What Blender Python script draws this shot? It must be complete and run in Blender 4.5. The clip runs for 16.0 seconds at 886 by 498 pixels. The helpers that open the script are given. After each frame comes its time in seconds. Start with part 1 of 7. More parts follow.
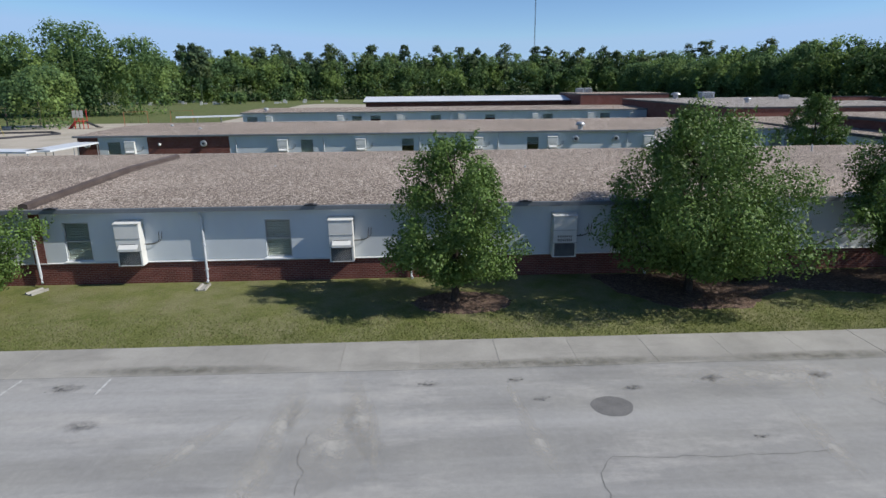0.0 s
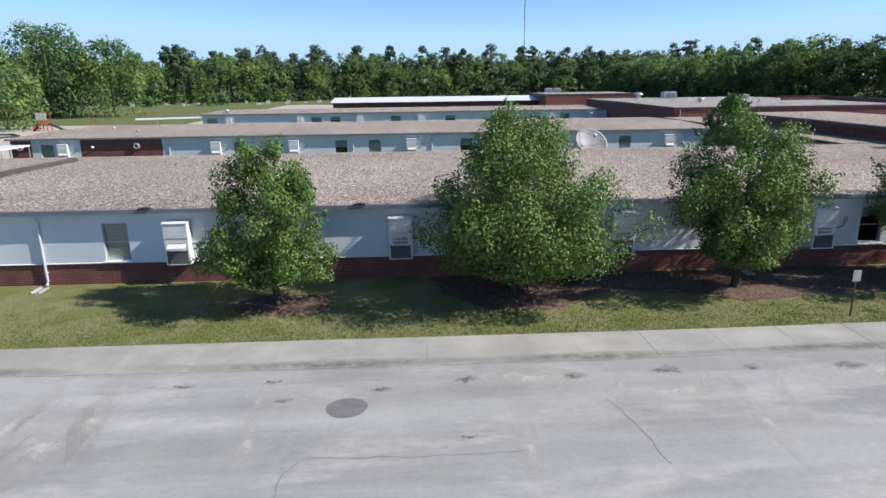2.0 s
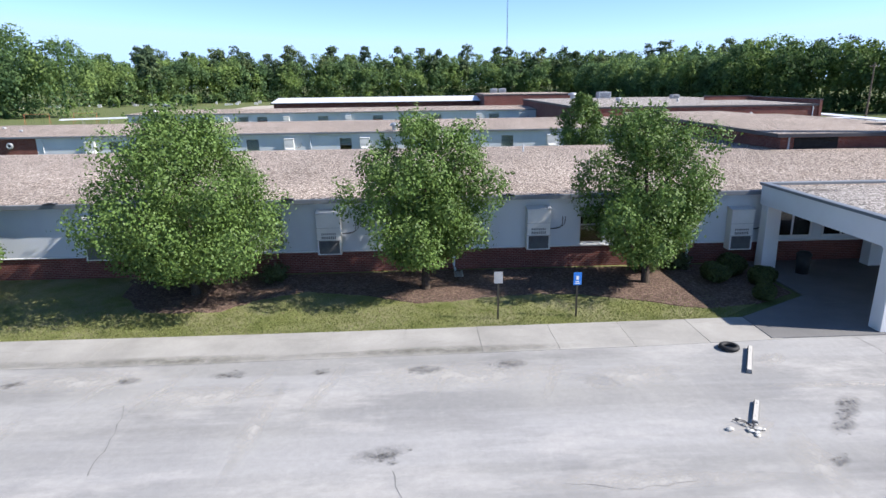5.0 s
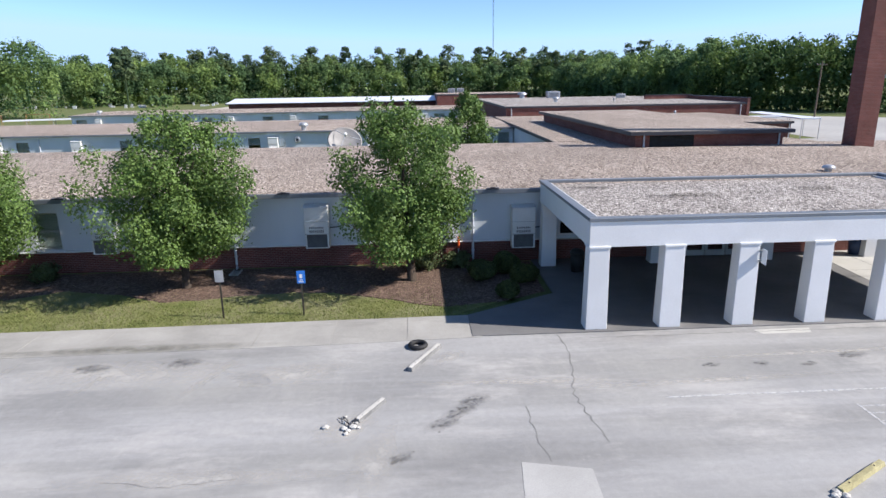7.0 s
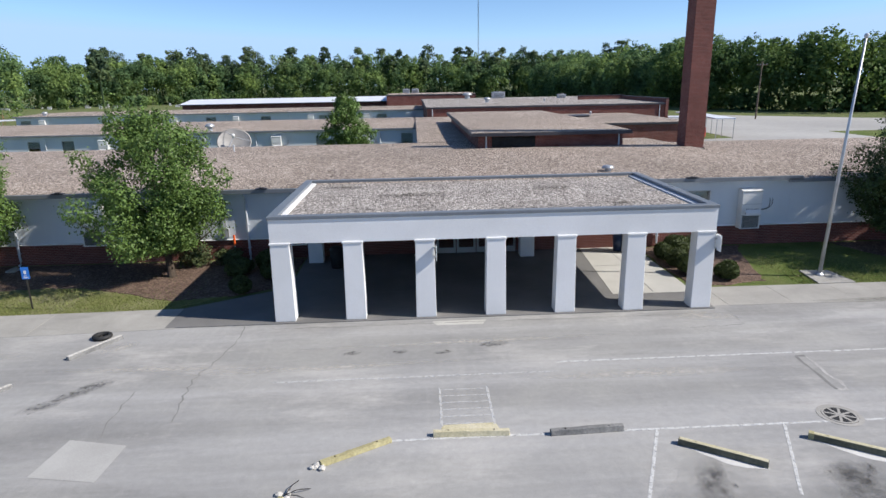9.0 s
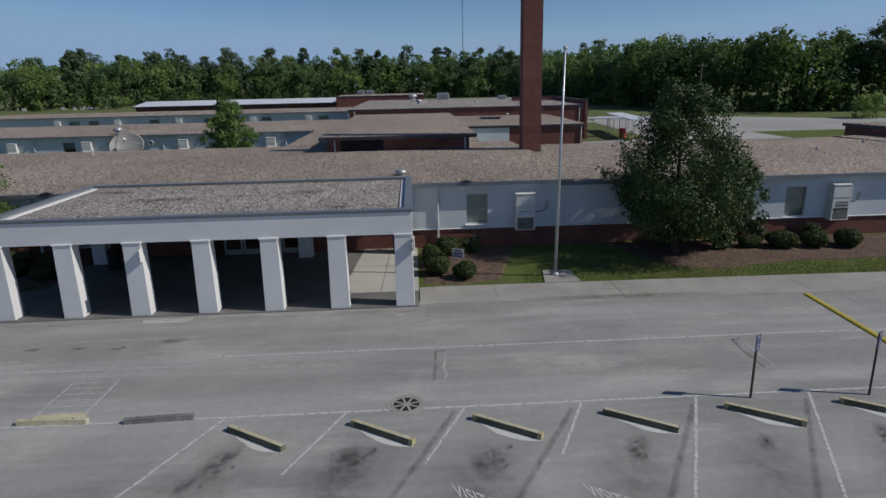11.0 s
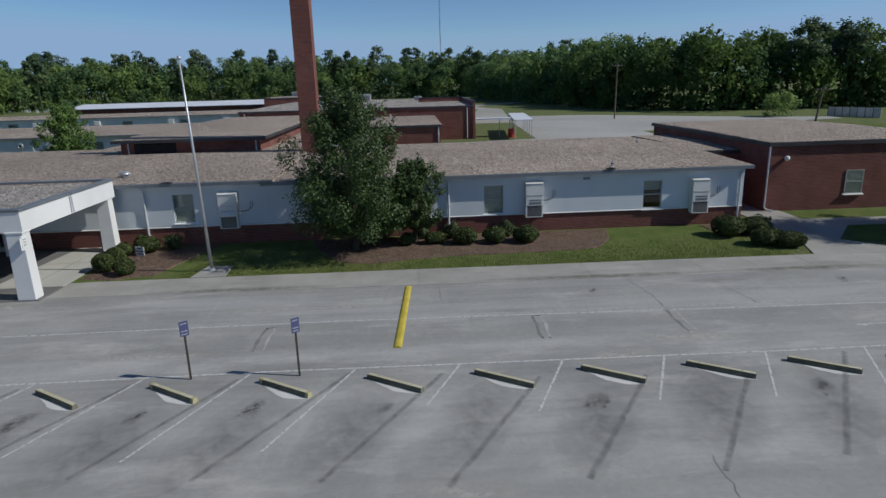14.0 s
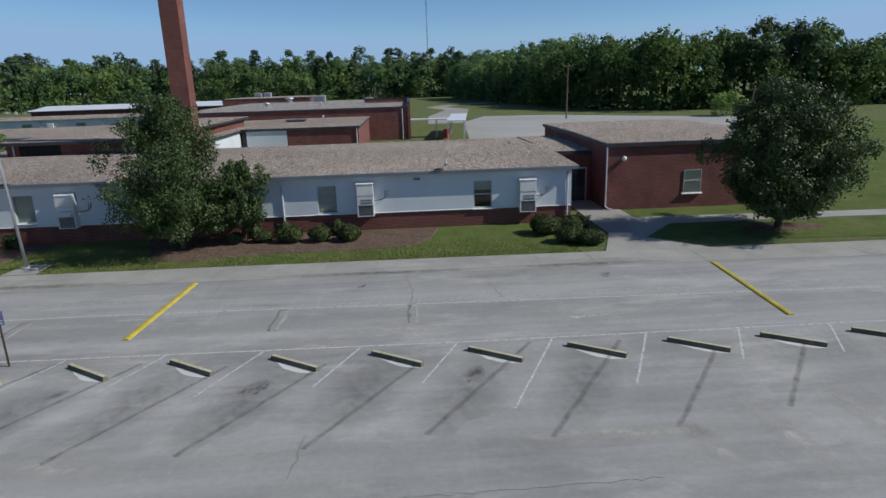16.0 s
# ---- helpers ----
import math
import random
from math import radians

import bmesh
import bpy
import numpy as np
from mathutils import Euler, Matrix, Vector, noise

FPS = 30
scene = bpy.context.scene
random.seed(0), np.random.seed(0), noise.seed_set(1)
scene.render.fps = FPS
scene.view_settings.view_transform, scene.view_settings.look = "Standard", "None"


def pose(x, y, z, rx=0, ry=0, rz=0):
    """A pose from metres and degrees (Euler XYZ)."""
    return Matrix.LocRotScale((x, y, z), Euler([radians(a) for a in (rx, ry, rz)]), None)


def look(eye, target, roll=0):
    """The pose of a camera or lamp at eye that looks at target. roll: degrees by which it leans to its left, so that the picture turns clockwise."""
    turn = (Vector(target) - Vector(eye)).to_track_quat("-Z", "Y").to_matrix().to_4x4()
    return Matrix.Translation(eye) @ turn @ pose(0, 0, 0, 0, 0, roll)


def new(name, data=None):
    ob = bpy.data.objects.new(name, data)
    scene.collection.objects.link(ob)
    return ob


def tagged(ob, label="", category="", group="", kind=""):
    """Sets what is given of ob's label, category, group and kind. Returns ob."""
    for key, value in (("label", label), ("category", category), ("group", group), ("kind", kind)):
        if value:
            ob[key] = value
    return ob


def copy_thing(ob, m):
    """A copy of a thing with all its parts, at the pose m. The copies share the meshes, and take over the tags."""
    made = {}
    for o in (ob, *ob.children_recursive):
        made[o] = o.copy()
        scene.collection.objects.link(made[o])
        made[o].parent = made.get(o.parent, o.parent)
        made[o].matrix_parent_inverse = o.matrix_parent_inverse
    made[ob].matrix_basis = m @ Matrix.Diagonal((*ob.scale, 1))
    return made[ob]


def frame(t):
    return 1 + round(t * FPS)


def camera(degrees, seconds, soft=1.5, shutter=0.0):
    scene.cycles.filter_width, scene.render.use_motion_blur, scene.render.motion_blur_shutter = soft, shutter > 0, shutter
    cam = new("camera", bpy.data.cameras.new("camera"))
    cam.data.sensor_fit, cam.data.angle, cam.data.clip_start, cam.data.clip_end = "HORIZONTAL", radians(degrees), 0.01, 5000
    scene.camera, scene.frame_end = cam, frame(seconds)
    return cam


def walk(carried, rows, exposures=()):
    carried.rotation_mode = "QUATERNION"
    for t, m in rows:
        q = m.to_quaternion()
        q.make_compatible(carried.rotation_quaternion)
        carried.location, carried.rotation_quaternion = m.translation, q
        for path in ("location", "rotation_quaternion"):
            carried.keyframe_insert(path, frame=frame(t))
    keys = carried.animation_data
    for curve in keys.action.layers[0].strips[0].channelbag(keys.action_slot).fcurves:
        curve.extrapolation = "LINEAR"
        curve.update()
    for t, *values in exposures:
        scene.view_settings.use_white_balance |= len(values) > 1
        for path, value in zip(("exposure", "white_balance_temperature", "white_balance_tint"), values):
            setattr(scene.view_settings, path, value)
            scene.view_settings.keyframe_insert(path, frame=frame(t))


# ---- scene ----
cam = camera(71.55, 16.0, soft=1.5)
PATH = [
    (0.0, -1.170, -25.729, 8.290, -2.393, -15.251, -0.511),
    (0.5, 0.429, -25.755, 8.307, -2.394, -15.252, -0.496),
    (1.0, 2.132, -25.840, 8.324, -2.400, -15.256, -0.544),
    (1.5, 3.937, -26.019, 8.349, -2.405, -15.259, -0.598),
    (2.0, 5.853, -26.248, 8.388, -2.413, -15.255, -0.730),
    (2.5, 7.798, -26.367, 8.403, -2.416, -15.247, -0.739),
    (3.0, 9.768, -26.436, 8.388, -2.418, -15.237, -0.719),
    (5.5, 21.005, -26.211, 7.996, -2.447, -15.156, -0.773),
    (6.0, 23.358, -26.311, 7.935, -2.450, -15.147, -0.842),
    (6.5, 25.783, -26.408, 7.866, -2.459, -15.144, -0.914),
    (7.0, 28.263, -26.611, 7.843, -2.470, -15.136, -0.943),
    (7.5, 30.811, -26.986, 7.834, -2.481, -15.136, -0.970),
    (8.0, 33.367, -27.431, 7.805, -2.493, -15.147, -0.998),
    (8.5, 35.953, -27.863, 7.823, -2.511, -15.159, -1.059),
    (9.0, 38.549, -28.276, 7.883, -2.527, -15.175, -1.063),
    (9.5, 41.189, -28.634, 7.946, -2.549, -15.192, -1.077),
    (10.0, 43.784, -29.051, 8.017, -2.569, -15.205, -1.113),
    (12.5, 56.640, -31.281, 8.116, -2.682, -15.260, -1.551),
    (13.0, 59.162, -31.639, 8.083, -2.694, -15.262, -1.613),
    (13.5, 61.647, -31.984, 8.046, -2.704, -15.262, -1.591),
    (14.0, 64.050, -32.350, 8.023, -2.717, -15.261, -1.623),
    (14.5, 66.402, -32.729, 8.024, -2.729, -15.268, -1.639),
    (15.0, 68.684, -33.120, 8.034, -2.735, -15.275, -1.724),
    (15.5, 70.923, -33.536, 8.032, -2.738, -15.285, -1.796),
    (16.0, 73.101, -33.977, 7.994, -2.742, -15.299, -1.826),
]
EXPOSURES = [(0.0, 0.08, 6350, 10), (1.5, 0.4, 6350, 11), (3.0, 0.77, 6300, 13), (5.5, 0.92, 6300, 14), (7.0, 0.74, 6350, 14), (8.0, 0.62, 6400, 12), (9.0, 0.46, 6450, 12), (10.2, -0.14, 6500, 11), (12.3, -1.0, 6300, 10), (13.0, -0.97, 6300, 9), (14.0, -0.45, 6250, 8), (16.0, -0.27, 6250, 8)]
SKY_STRENGTH, SUN_STRENGTH = 0.112, 4.85
walk(cam, [(t, pose(x, y, z, 90 + pitch, 0, yaw) @ pose(0, 0, 0, 0, 0, roll)) for t, x, y, z, yaw, pitch, roll in PATH],
     EXPOSURES)

# ---- world and sun ----
SUN = Vector((2.06, -0.46, 1.7)).normalized()
world = bpy.data.worlds.new("sky")
scene.world = world
world.use_nodes = True
wn = world.node_tree
sky = wn.nodes.new("ShaderNodeTexSky")
sky.sky_type, sky.sun_disc = "NISHITA", False
sky.sun_elevation, sky.sun_rotation = math.asin(SUN.z), math.atan2(SUN.x, SUN.y)
sky.altitude, sky.air_density, sky.dust_density, sky.ozone_density = 1900, 0.95, 0.0, 5.6
# colour cap on the sky: the horizon glow is held down to this blue
sky_cap = wn.nodes.new("ShaderNodeMix")
sky_cap.data_type, sky_cap.blend_type = "RGBA", "DARKEN"
sky_cap.inputs[0].default_value = 1.0
sky_cap.inputs[7].default_value = (3.15, 4.7, 7.0, 1.0)
wn.links.new(sky.outputs[0], sky_cap.inputs[6])
wn.links.new(sky_cap.outputs[2], wn.nodes["Background"].inputs[0])
wn.nodes["Background"].inputs[1].default_value = SKY_STRENGTH
sun = new("sun", bpy.data.lights.new("sun", "SUN"))
sun.data.energy, sun.data.angle, sun.data.color = SUN_STRENGTH, radians(0.53), (1.0, 0.95, 0.87)
sun.matrix_world = look(SUN * 100, (0, 0, 0))


# ---- materials ----
def rgb(c):
    return (*c, 1.0)


class Nodes:
    """Short hand for one material's node tree."""

    def __init__(self, name, rough=0.8, metal=0.0, spec=0.4):
        self.mat = bpy.data.materials.new(name)
        self.mat.use_nodes = True
        self.t = self.mat.node_tree
        self.bsdf = self.t.nodes["Principled BSDF"]
        self.bsdf.inputs["Roughness"].default_value = rough
        self.bsdf.inputs["Metallic"].default_value = metal
        self.bsdf.inputs["Specular IOR Level"].default_value = spec
        self.co = self.t.nodes.new("ShaderNodeTexCoord").outputs["Object"]

    def link(self, a, b):
        self.t.links.new(a, b)

    def scaled(self, s):
        n = self.t.nodes.new("ShaderNodeMapping")
        n.inputs["Scale"].default_value = s
        self.link(self.co, n.inputs[0])
        return n.outputs[0]

    def noise(self, scale, detail=4.0, rough=0.55, co=None):
        n = self.t.nodes.new("ShaderNodeTexNoise")
        n.inputs["Scale"].default_value, n.inputs["Detail"].default_value, n.inputs["Roughness"].default_value = scale, detail, rough
        self.link(co or self.co, n.inputs["Vector"])
        return n.outputs["Fac"]

    def voronoi(self, scale, feature="F1", co=None):
        n = self.t.nodes.new("ShaderNodeTexVoronoi")
        n.feature = feature
        n.inputs["Scale"].default_value = scale
        self.link(co or self.co, n.inputs["Vector"])
        return n

    def ramp(self, fac, *stops):
        n = self.t.nodes.new("ShaderNodeValToRGB")
        e = n.color_ramp.elements
        while len(e) < len(stops):
            e.new(0.5)
        for k, (p, c) in enumerate(stops):
            e[k].position, e[k].color = p, rgb(c) if isinstance(c, tuple) else (c, c, c, 1)
        self.link(fac, n.inputs[0])
        return n.outputs[0]

    def mix(self, a, b, fac=0.5, blend="MIX"):
        n = self.t.nodes.new("ShaderNodeMix")
        n.data_type, n.blend_type = "RGBA", blend
        for v, k in ((fac, 0), (a, 6), (b, 7)):
            if isinstance(v, (int, float)):
                n.inputs[k].default_value = v if k == 0 else (v, v, v, 1)
            elif isinstance(v, tuple):
                n.inputs[k].default_value = rgb(v)
            else:
                self.link(v, n.inputs[k])
        return n.outputs[2]

    def bump(self, height, strength=0.3, distance=0.02):
        n = self.t.nodes.new("ShaderNodeBump")
        n.inputs["Strength"].default_value, n.inputs["Distance"].default_value = strength, distance
        self.link(height, n.inputs["Height"])
        self.link(n.outputs[0], self.bsdf.inputs["Normal"])

    def colour(self, c):
        self.link(c, self.bsdf.inputs["Base Color"])
        return self.mat


def surface(name, c1, c2, scale=0.6, fine=25.0, rough=0.8, metal=0.0, spec=0.4, bump=0.15, grain=0.25, stretch=(1, 1, 1), distance=0.01):
    """A plain worn surface: two tones by a coarse noise, a fine grain and a slight relief."""
    n = Nodes(name, rough, metal, spec)
    co = n.scaled(stretch)
    c = n.ramp(n.noise(scale, 5, co=co), (0.35, c1), (0.65, c2))
    f = n.noise(fine, 3, co=co)
    c = n.mix(c, n.ramp(f, (0.3, 1 - grain), (0.7, 1.0)), 1.0, "MULTIPLY")
    n.bump(f, bump, distance)
    return n.colour(c)


def asphalt_material():
    n = Nodes("weathered_asphalt", 0.85, 0, 0.3)
    base = n.ramp(n.noise(0.22, 7, 0.62), (0.32, (0.256, 0.254, 0.246)), (0.5, (0.298, 0.293, 0.277)), (0.68, (0.352, 0.344, 0.318)))
    lanes = n.ramp(n.noise(0.8, 6, 0.62, n.scaled((0.05, 0.7, 1))), (0.42, 0.0), (0.64, 0.8))
    c = n.mix(base, (0.41, 0.405, 0.392), lanes)
    pale = n.ramp(n.noise(0.7, 7, 0.68, n.scaled((0.3, 0.8, 1))), (0.52, 0.0), (0.7, 0.8))
    c = n.mix(c, (0.49, 0.472, 0.44), pale)
    tracks = n.ramp(n.noise(1.0, 6, 0.65, n.scaled((1.1, 0.13, 1))), (0.55, 0.0), (0.8, 0.4))
    c = n.mix(c, (0.46, 0.445, 0.415), tracks)
    dark = n.ramp(n.noise(0.55, 7, 0.68, n.scaled((0.2, 0.75, 1))), (0.54, 0.0), (0.7, 0.55))
    c = n.mix(c, (0.19, 0.186, 0.178), dark)
    spots = n.ramp(n.noise(2.6, 5, 0.7), (0.64, 0.0), (0.78, 0.25))
    c = n.mix(c, (0.16, 0.157, 0.155), spots)
    flecks = n.ramp(n.noise(3.2, 9, 0.82), (0.56, 0.0), (0.7, 0.55))
    c = n.mix(c, (0.5, 0.485, 0.445), n.mix(flecks, n.ramp(n.noise(0.35, 4, 0.6), (0.45, 0.0), (0.62, 1.0)), 1.0, "MULTIPLY"))
    mid = n.ramp(n.noise(5.5, 5, 0.7), (0.3, 0.85), (0.7, 0.99))
    c = n.mix(c, mid, 1.0, "MULTIPLY")
    fine = n.noise(45, 3)
    c = n.mix(c, n.ramp(fine, (0.3, 0.88), (0.7, 1.04)), 1.0, "MULTIPLY")
    n.bump(n.noise(60, 3), 0.2, 0.008)
    return n.colour(c)


def soft_material(name, c1, c2, most=0.8, across=False, scale=1.6, rough=0.85, rim=(0.15, 0.95), wear=(0.36, 0.62)):
    """A stain, dust or worn paint that thins out towards the rim of its own patch and breaks up in a noise."""
    n = Nodes(name, rough, 0, 0.25)
    gen = n.t.nodes["Texture Coordinate"].outputs["Generated"]
    m = n.t.nodes.new("ShaderNodeMapping")
    m.inputs["Location"].default_value = (-1, -1, 0)
    m.inputs["Scale"].default_value = (2, 2, 0)
    n.link(gen, m.inputs[0])
    if across:
        sep = n.t.nodes.new("ShaderNodeSeparateXYZ")
        n.link(m.outputs[0], sep.inputs[0])
        ab = n.t.nodes.new("ShaderNodeMath")
        ab.operation = "ABSOLUTE"
        n.link(sep.outputs[1], ab.inputs[0])
        dist = ab.outputs[0]
    else:
        ln = n.t.nodes.new("ShaderNodeVectorMath")
        ln.operation = "LENGTH"
        n.link(m.outputs[0], ln.inputs[0])
        dist = ln.outputs["Value"]
    fall = n.ramp(dist, (rim[0], 1.0), (rim[1], 0.0))
    grit = n.ramp(n.noise(scale * 2.2, 6, 0.72), (wear[0], 0.0), (wear[1], 1.0))
    c = n.ramp(n.noise(scale, 4), (0.3, c1), (0.7, c2))
    n.colour(n.mix(c, n.ramp(n.noise(25, 3), (0.3, 0.75), (0.7, 1.0)), 1.0, "MULTIPLY"))
    alpha = n.mix(fall, grit, 1.0, "MULTIPLY")
    alpha = n.mix(alpha, most, 1.0, "MULTIPLY")
    n.link(alpha, n.bsdf.inputs["Alpha"])
    return n.mat


def grass_material(name, a, b, c3, patch=0.5):
    n = Nodes(name, 0.95, 0, 0.1)
    c = n.ramp(n.noise(0.8, 6, 0.65), (0.32, a), (0.6, b))
    c = n.mix(c, c3, n.ramp(n.noise(0.45, 6, 0.72), (0.42, 0.0), (0.66, patch)))
    f = n.noise(18, 4, 0.7)
    c = n.mix(c, n.ramp(f, (0.25, 0.55), (0.7, 1.15)), 1.0, "MULTIPLY")
    n.bump(n.noise(30, 4, 0.7), 0.9, 0.05)
    return n.colour(c)


def chip_material(name, tones, cell, rough=0.9, big=0.35, distance=0.04, grain=(1, 1, 1)):
    """Loose chips or stones: cells of several tones with bump relief; grain can stretch them to look round from the
    camera.
    """
    n = Nodes(name, rough, 0, 0.2)
    v = n.voronoi(cell, co=n.scaled(grain))
    sep = n.t.nodes.new("ShaderNodeSeparateColor")
    n.link(v.outputs["Color"], sep.inputs[0])
    c = n.ramp(sep.outputs[0], *[(k / (len(tones) - 1), tone) for k, tone in enumerate(tones)])
    patch = n.ramp(n.noise(big, 5, 0.65), (0.3, 0.74), (0.7, 1.08))
    c = n.mix(c, patch, 1.0, "MULTIPLY")
    c = n.mix(c, n.ramp(n.noise(cell * 0.45, 4, 0.75), (0.35, 0.6), (0.6, 1.08)), 1.0, "MULTIPLY")
    n.bump(n.mix(n.ramp(v.outputs["Distance"], (0.0, 1.0), (0.8, 0.0)), n.noise(cell * 0.4, 3), 0.5), 1.0, distance)
    return n.colour(c)


def brick_material(name, c1, c2, mortar):
    n = Nodes(name, 0.85, 0, 0.3)
    sep = n.t.nodes.new("ShaderNodeSeparateXYZ")
    n.link(n.co, sep.inputs[0])
    add = n.t.nodes.new("ShaderNodeMath")
    n.link(sep.outputs[0], add.inputs[0])
    n.link(sep.outputs[1], add.inputs[1])
    comb = n.t.nodes.new("ShaderNodeCombineXYZ")
    n.link(add.outputs[0], comb.inputs[0])
    n.link(sep.outputs[2], comb.inputs[1])
    b = n.t.nodes.new("ShaderNodeTexBrick")
    n.link(comb.outputs[0], b.inputs["Vector"])
    for key, v in (("Scale", 1.0), ("Mortar Size", 0.011), ("Brick Width", 0.215), ("Row Height", 0.081), ("Mortar Smooth", 0.2), ("Bias", -0.1)):
        b.inputs[key].default_value = v
    b.inputs["Color1"].default_value, b.inputs["Color2"].default_value, b.inputs["Mortar"].default_value = rgb(c1), rgb(c2), rgb(mortar)
    c = n.mix(b.outputs["Color"], n.ramp(n.noise(0.9, 6, 0.6), (0.3, 0.7), (0.7, 1.1)), 1.0, "MULTIPLY")
    n.bump(b.outputs["Fac"], -0.35, 0.01)
    return n.colour(c)


def leaf_material(name, dark, light, sheen=0.35, stand=0.0, thin=0.3):
    n = Nodes(name, 0.55, 0, sheen)
    g = n.t.nodes.new("ShaderNodeNewGeometry")
    c = n.ramp(g.outputs["Random Per Island"], (0.0, dark), (0.6, light), (1.0, tuple(1.15 * v for v in light)))
    c = n.mix(c, n.ramp(n.noise(0.9, 3), (0.3, 0.75), (0.7, 1.15)), 1.0, "MULTIPLY")
    if stand:
        tree = n.ramp(n.noise(stand, 2), (0.36, (0.6, 0.68, 0.7)), (0.46, (0.95, 1.0, 0.95)), (0.54, (1.2, 1.15, 0.9)), (0.64, (1.6, 1.45, 1.05)))
        c = n.mix(c, tree, 1.0, "MULTIPLY")
    n.colour(c)
    tr = n.t.nodes.new("ShaderNodeBsdfTranslucent")
    n.link(c, tr.inputs[0])
    mx = n.t.nodes.new("ShaderNodeMixShader")
    mx.inputs[0].default_value = thin
    n.link(n.bsdf.outputs[0], mx.inputs[1])
    n.link(tr.outputs[0], mx.inputs[2])
    n.link(mx.outputs[0], n.t.nodes["Material Output"].inputs[0])
    return n.mat


def glass_material():
    n = Nodes("window_glass", 0.03, 0, 0.5)
    n.bsdf.inputs["Transmission Weight"].default_value = 1.0
    n.bsdf.inputs["Base Color"].default_value = (0.82, 0.87, 0.85, 1)
    n.bsdf.inputs["IOR"].default_value = 1.45
    return n.mat


M_ASPHALT = asphalt_material()
M_LAWN = grass_material("lawn", (0.135, 0.16, 0.047), (0.2, 0.212, 0.076), (0.29, 0.27, 0.155), 0.8)
M_LUSH = grass_material("lush_lawn", (0.085, 0.13, 0.03), (0.12, 0.165, 0.042), (0.2, 0.2, 0.085), 0.6)
M_FIELD = grass_material("far_grass", (0.1, 0.14, 0.046), (0.135, 0.17, 0.062), (0.22, 0.2, 0.11), 0.6)
M_SAND = surface("sandy_dirt", (0.42, 0.375, 0.3), (0.54, 0.485, 0.4), 0.15, 6, 0.95, bump=0.3)
M_CONCRETE = surface("pavement_concrete", (0.29, 0.28, 0.255), (0.4, 0.385, 0.35), 0.35, 30, 0.85, grain=0.18, stretch=(1, 0.5, 1))
def slab_material():
    n = Nodes("slab_concrete", 0.88, 0, 0.3)
    info = n.t.nodes.new("ShaderNodeObjectInfo")
    c = n.ramp(n.noise(0.5, 6, 0.65), (0.3, (0.28, 0.27, 0.245)), (0.55, (0.36, 0.347, 0.315)), (0.75, (0.42, 0.405, 0.37)))
    c = n.mix(c, n.ramp(info.outputs["Random"], (0.0, 0.95), (1.0, 1.03)), 1.0, "MULTIPLY")
    c = n.mix(c, (0.19, 0.18, 0.165), n.ramp(n.noise(0.8, 5, 0.65, n.scaled((0.3, 1.2, 1))), (0.56, 0.0), (0.75, 0.6)))
    f = n.noise(40, 3)
    c = n.mix(c, n.ramp(f, (0.3, 0.84), (0.7, 1.0)), 1.0, "MULTIPLY")
    n.bump(f, 0.15, 0.006)
    return n.colour(c)


M_SLAB = slab_material()
M_PALE = surface("pale_concrete", (0.42, 0.41, 0.37), (0.5, 0.49, 0.45), 0.5, 30, 0.85, grain=0.12)
M_PAD = surface("grey_pad_concrete", (0.37, 0.362, 0.338), (0.44, 0.432, 0.405), 0.6, 30, 0.85, grain=0.14)
# forecourt floor: the canopy's shade is put into this darker colour
M_FLOOR = surface("shaded_forecourt_asphalt", (0.14, 0.138, 0.134), (0.19, 0.186, 0.178), 0.5, 25, 0.8, grain=0.15)
# soffit: painted darker to deepen the shade beneath the canopy
M_SOFFIT = surface("shade_toned_soffit", (0.2, 0.2, 0.205), (0.25, 0.25, 0.255), 0.6, 20, 0.8, grain=0.1)
M_FARLOT = surface("pale_gravel_lot", (0.33, 0.322, 0.3), (0.42, 0.41, 0.38), 0.05, 1.2, 0.9, grain=0.15, bump=0.05)
M_MULCH = chip_material("bark_mulch", [(0.09, 0.06, 0.045), (0.15, 0.1, 0.075), (0.24, 0.17, 0.13), (0.12, 0.075, 0.055)], 16, 0.95, 0.8, 0.05)
M_GRAVEL = chip_material("roof_gravel", [(0.08, 0.06, 0.046), (0.32, 0.258, 0.208), (0.76, 0.65, 0.55), (0.16, 0.125, 0.1), (0.46, 0.376, 0.308)], 17.0, 0.9, 0.12, 0.06, (1.0, 0.65, 1.0))
M_WHITEGRAVEL = chip_material("pale_roof_gravel", [(0.08, 0.07, 0.06), (0.34, 0.305, 0.27), (0.72, 0.66, 0.6), (0.18, 0.16, 0.142), (0.45, 0.41, 0.365)], 17.0, 0.9, 0.5, 0.06, (1.0, 0.75, 1.0))
M_BRICK = brick_material("red_brick", (0.132, 0.034, 0.026), (0.198, 0.056, 0.041), (0.25, 0.155, 0.13))
M_SIDING = surface("pale_blue_stucco", (0.58, 0.62, 0.65), (0.64, 0.68, 0.7), 0.5, 40, 0.75, grain=0.06, bump=0.06, stretch=(1, 1, 0.4))
M_WHITE = surface("white_stucco", (0.68, 0.68, 0.668), (0.76, 0.76, 0.752), 0.4, 30, 0.75, grain=0.07, bump=0.08)
M_TRIM = surface("grey_metal_trim", (0.16, 0.18, 0.2), (0.2, 0.22, 0.24), 0.4, 12, 0.5, 0.2, grain=0.15)
M_DARKTRIM = surface("dark_metal_trim", (0.045, 0.045, 0.055), (0.07, 0.068, 0.075), 0.4, 12, 0.5, 0.2, grain=0.2)
M_CURB = surface("brown_roof_metal", (0.075, 0.055, 0.047), (0.13, 0.1, 0.085), 0.8, 14, 0.6, 0.1, grain=0.3)
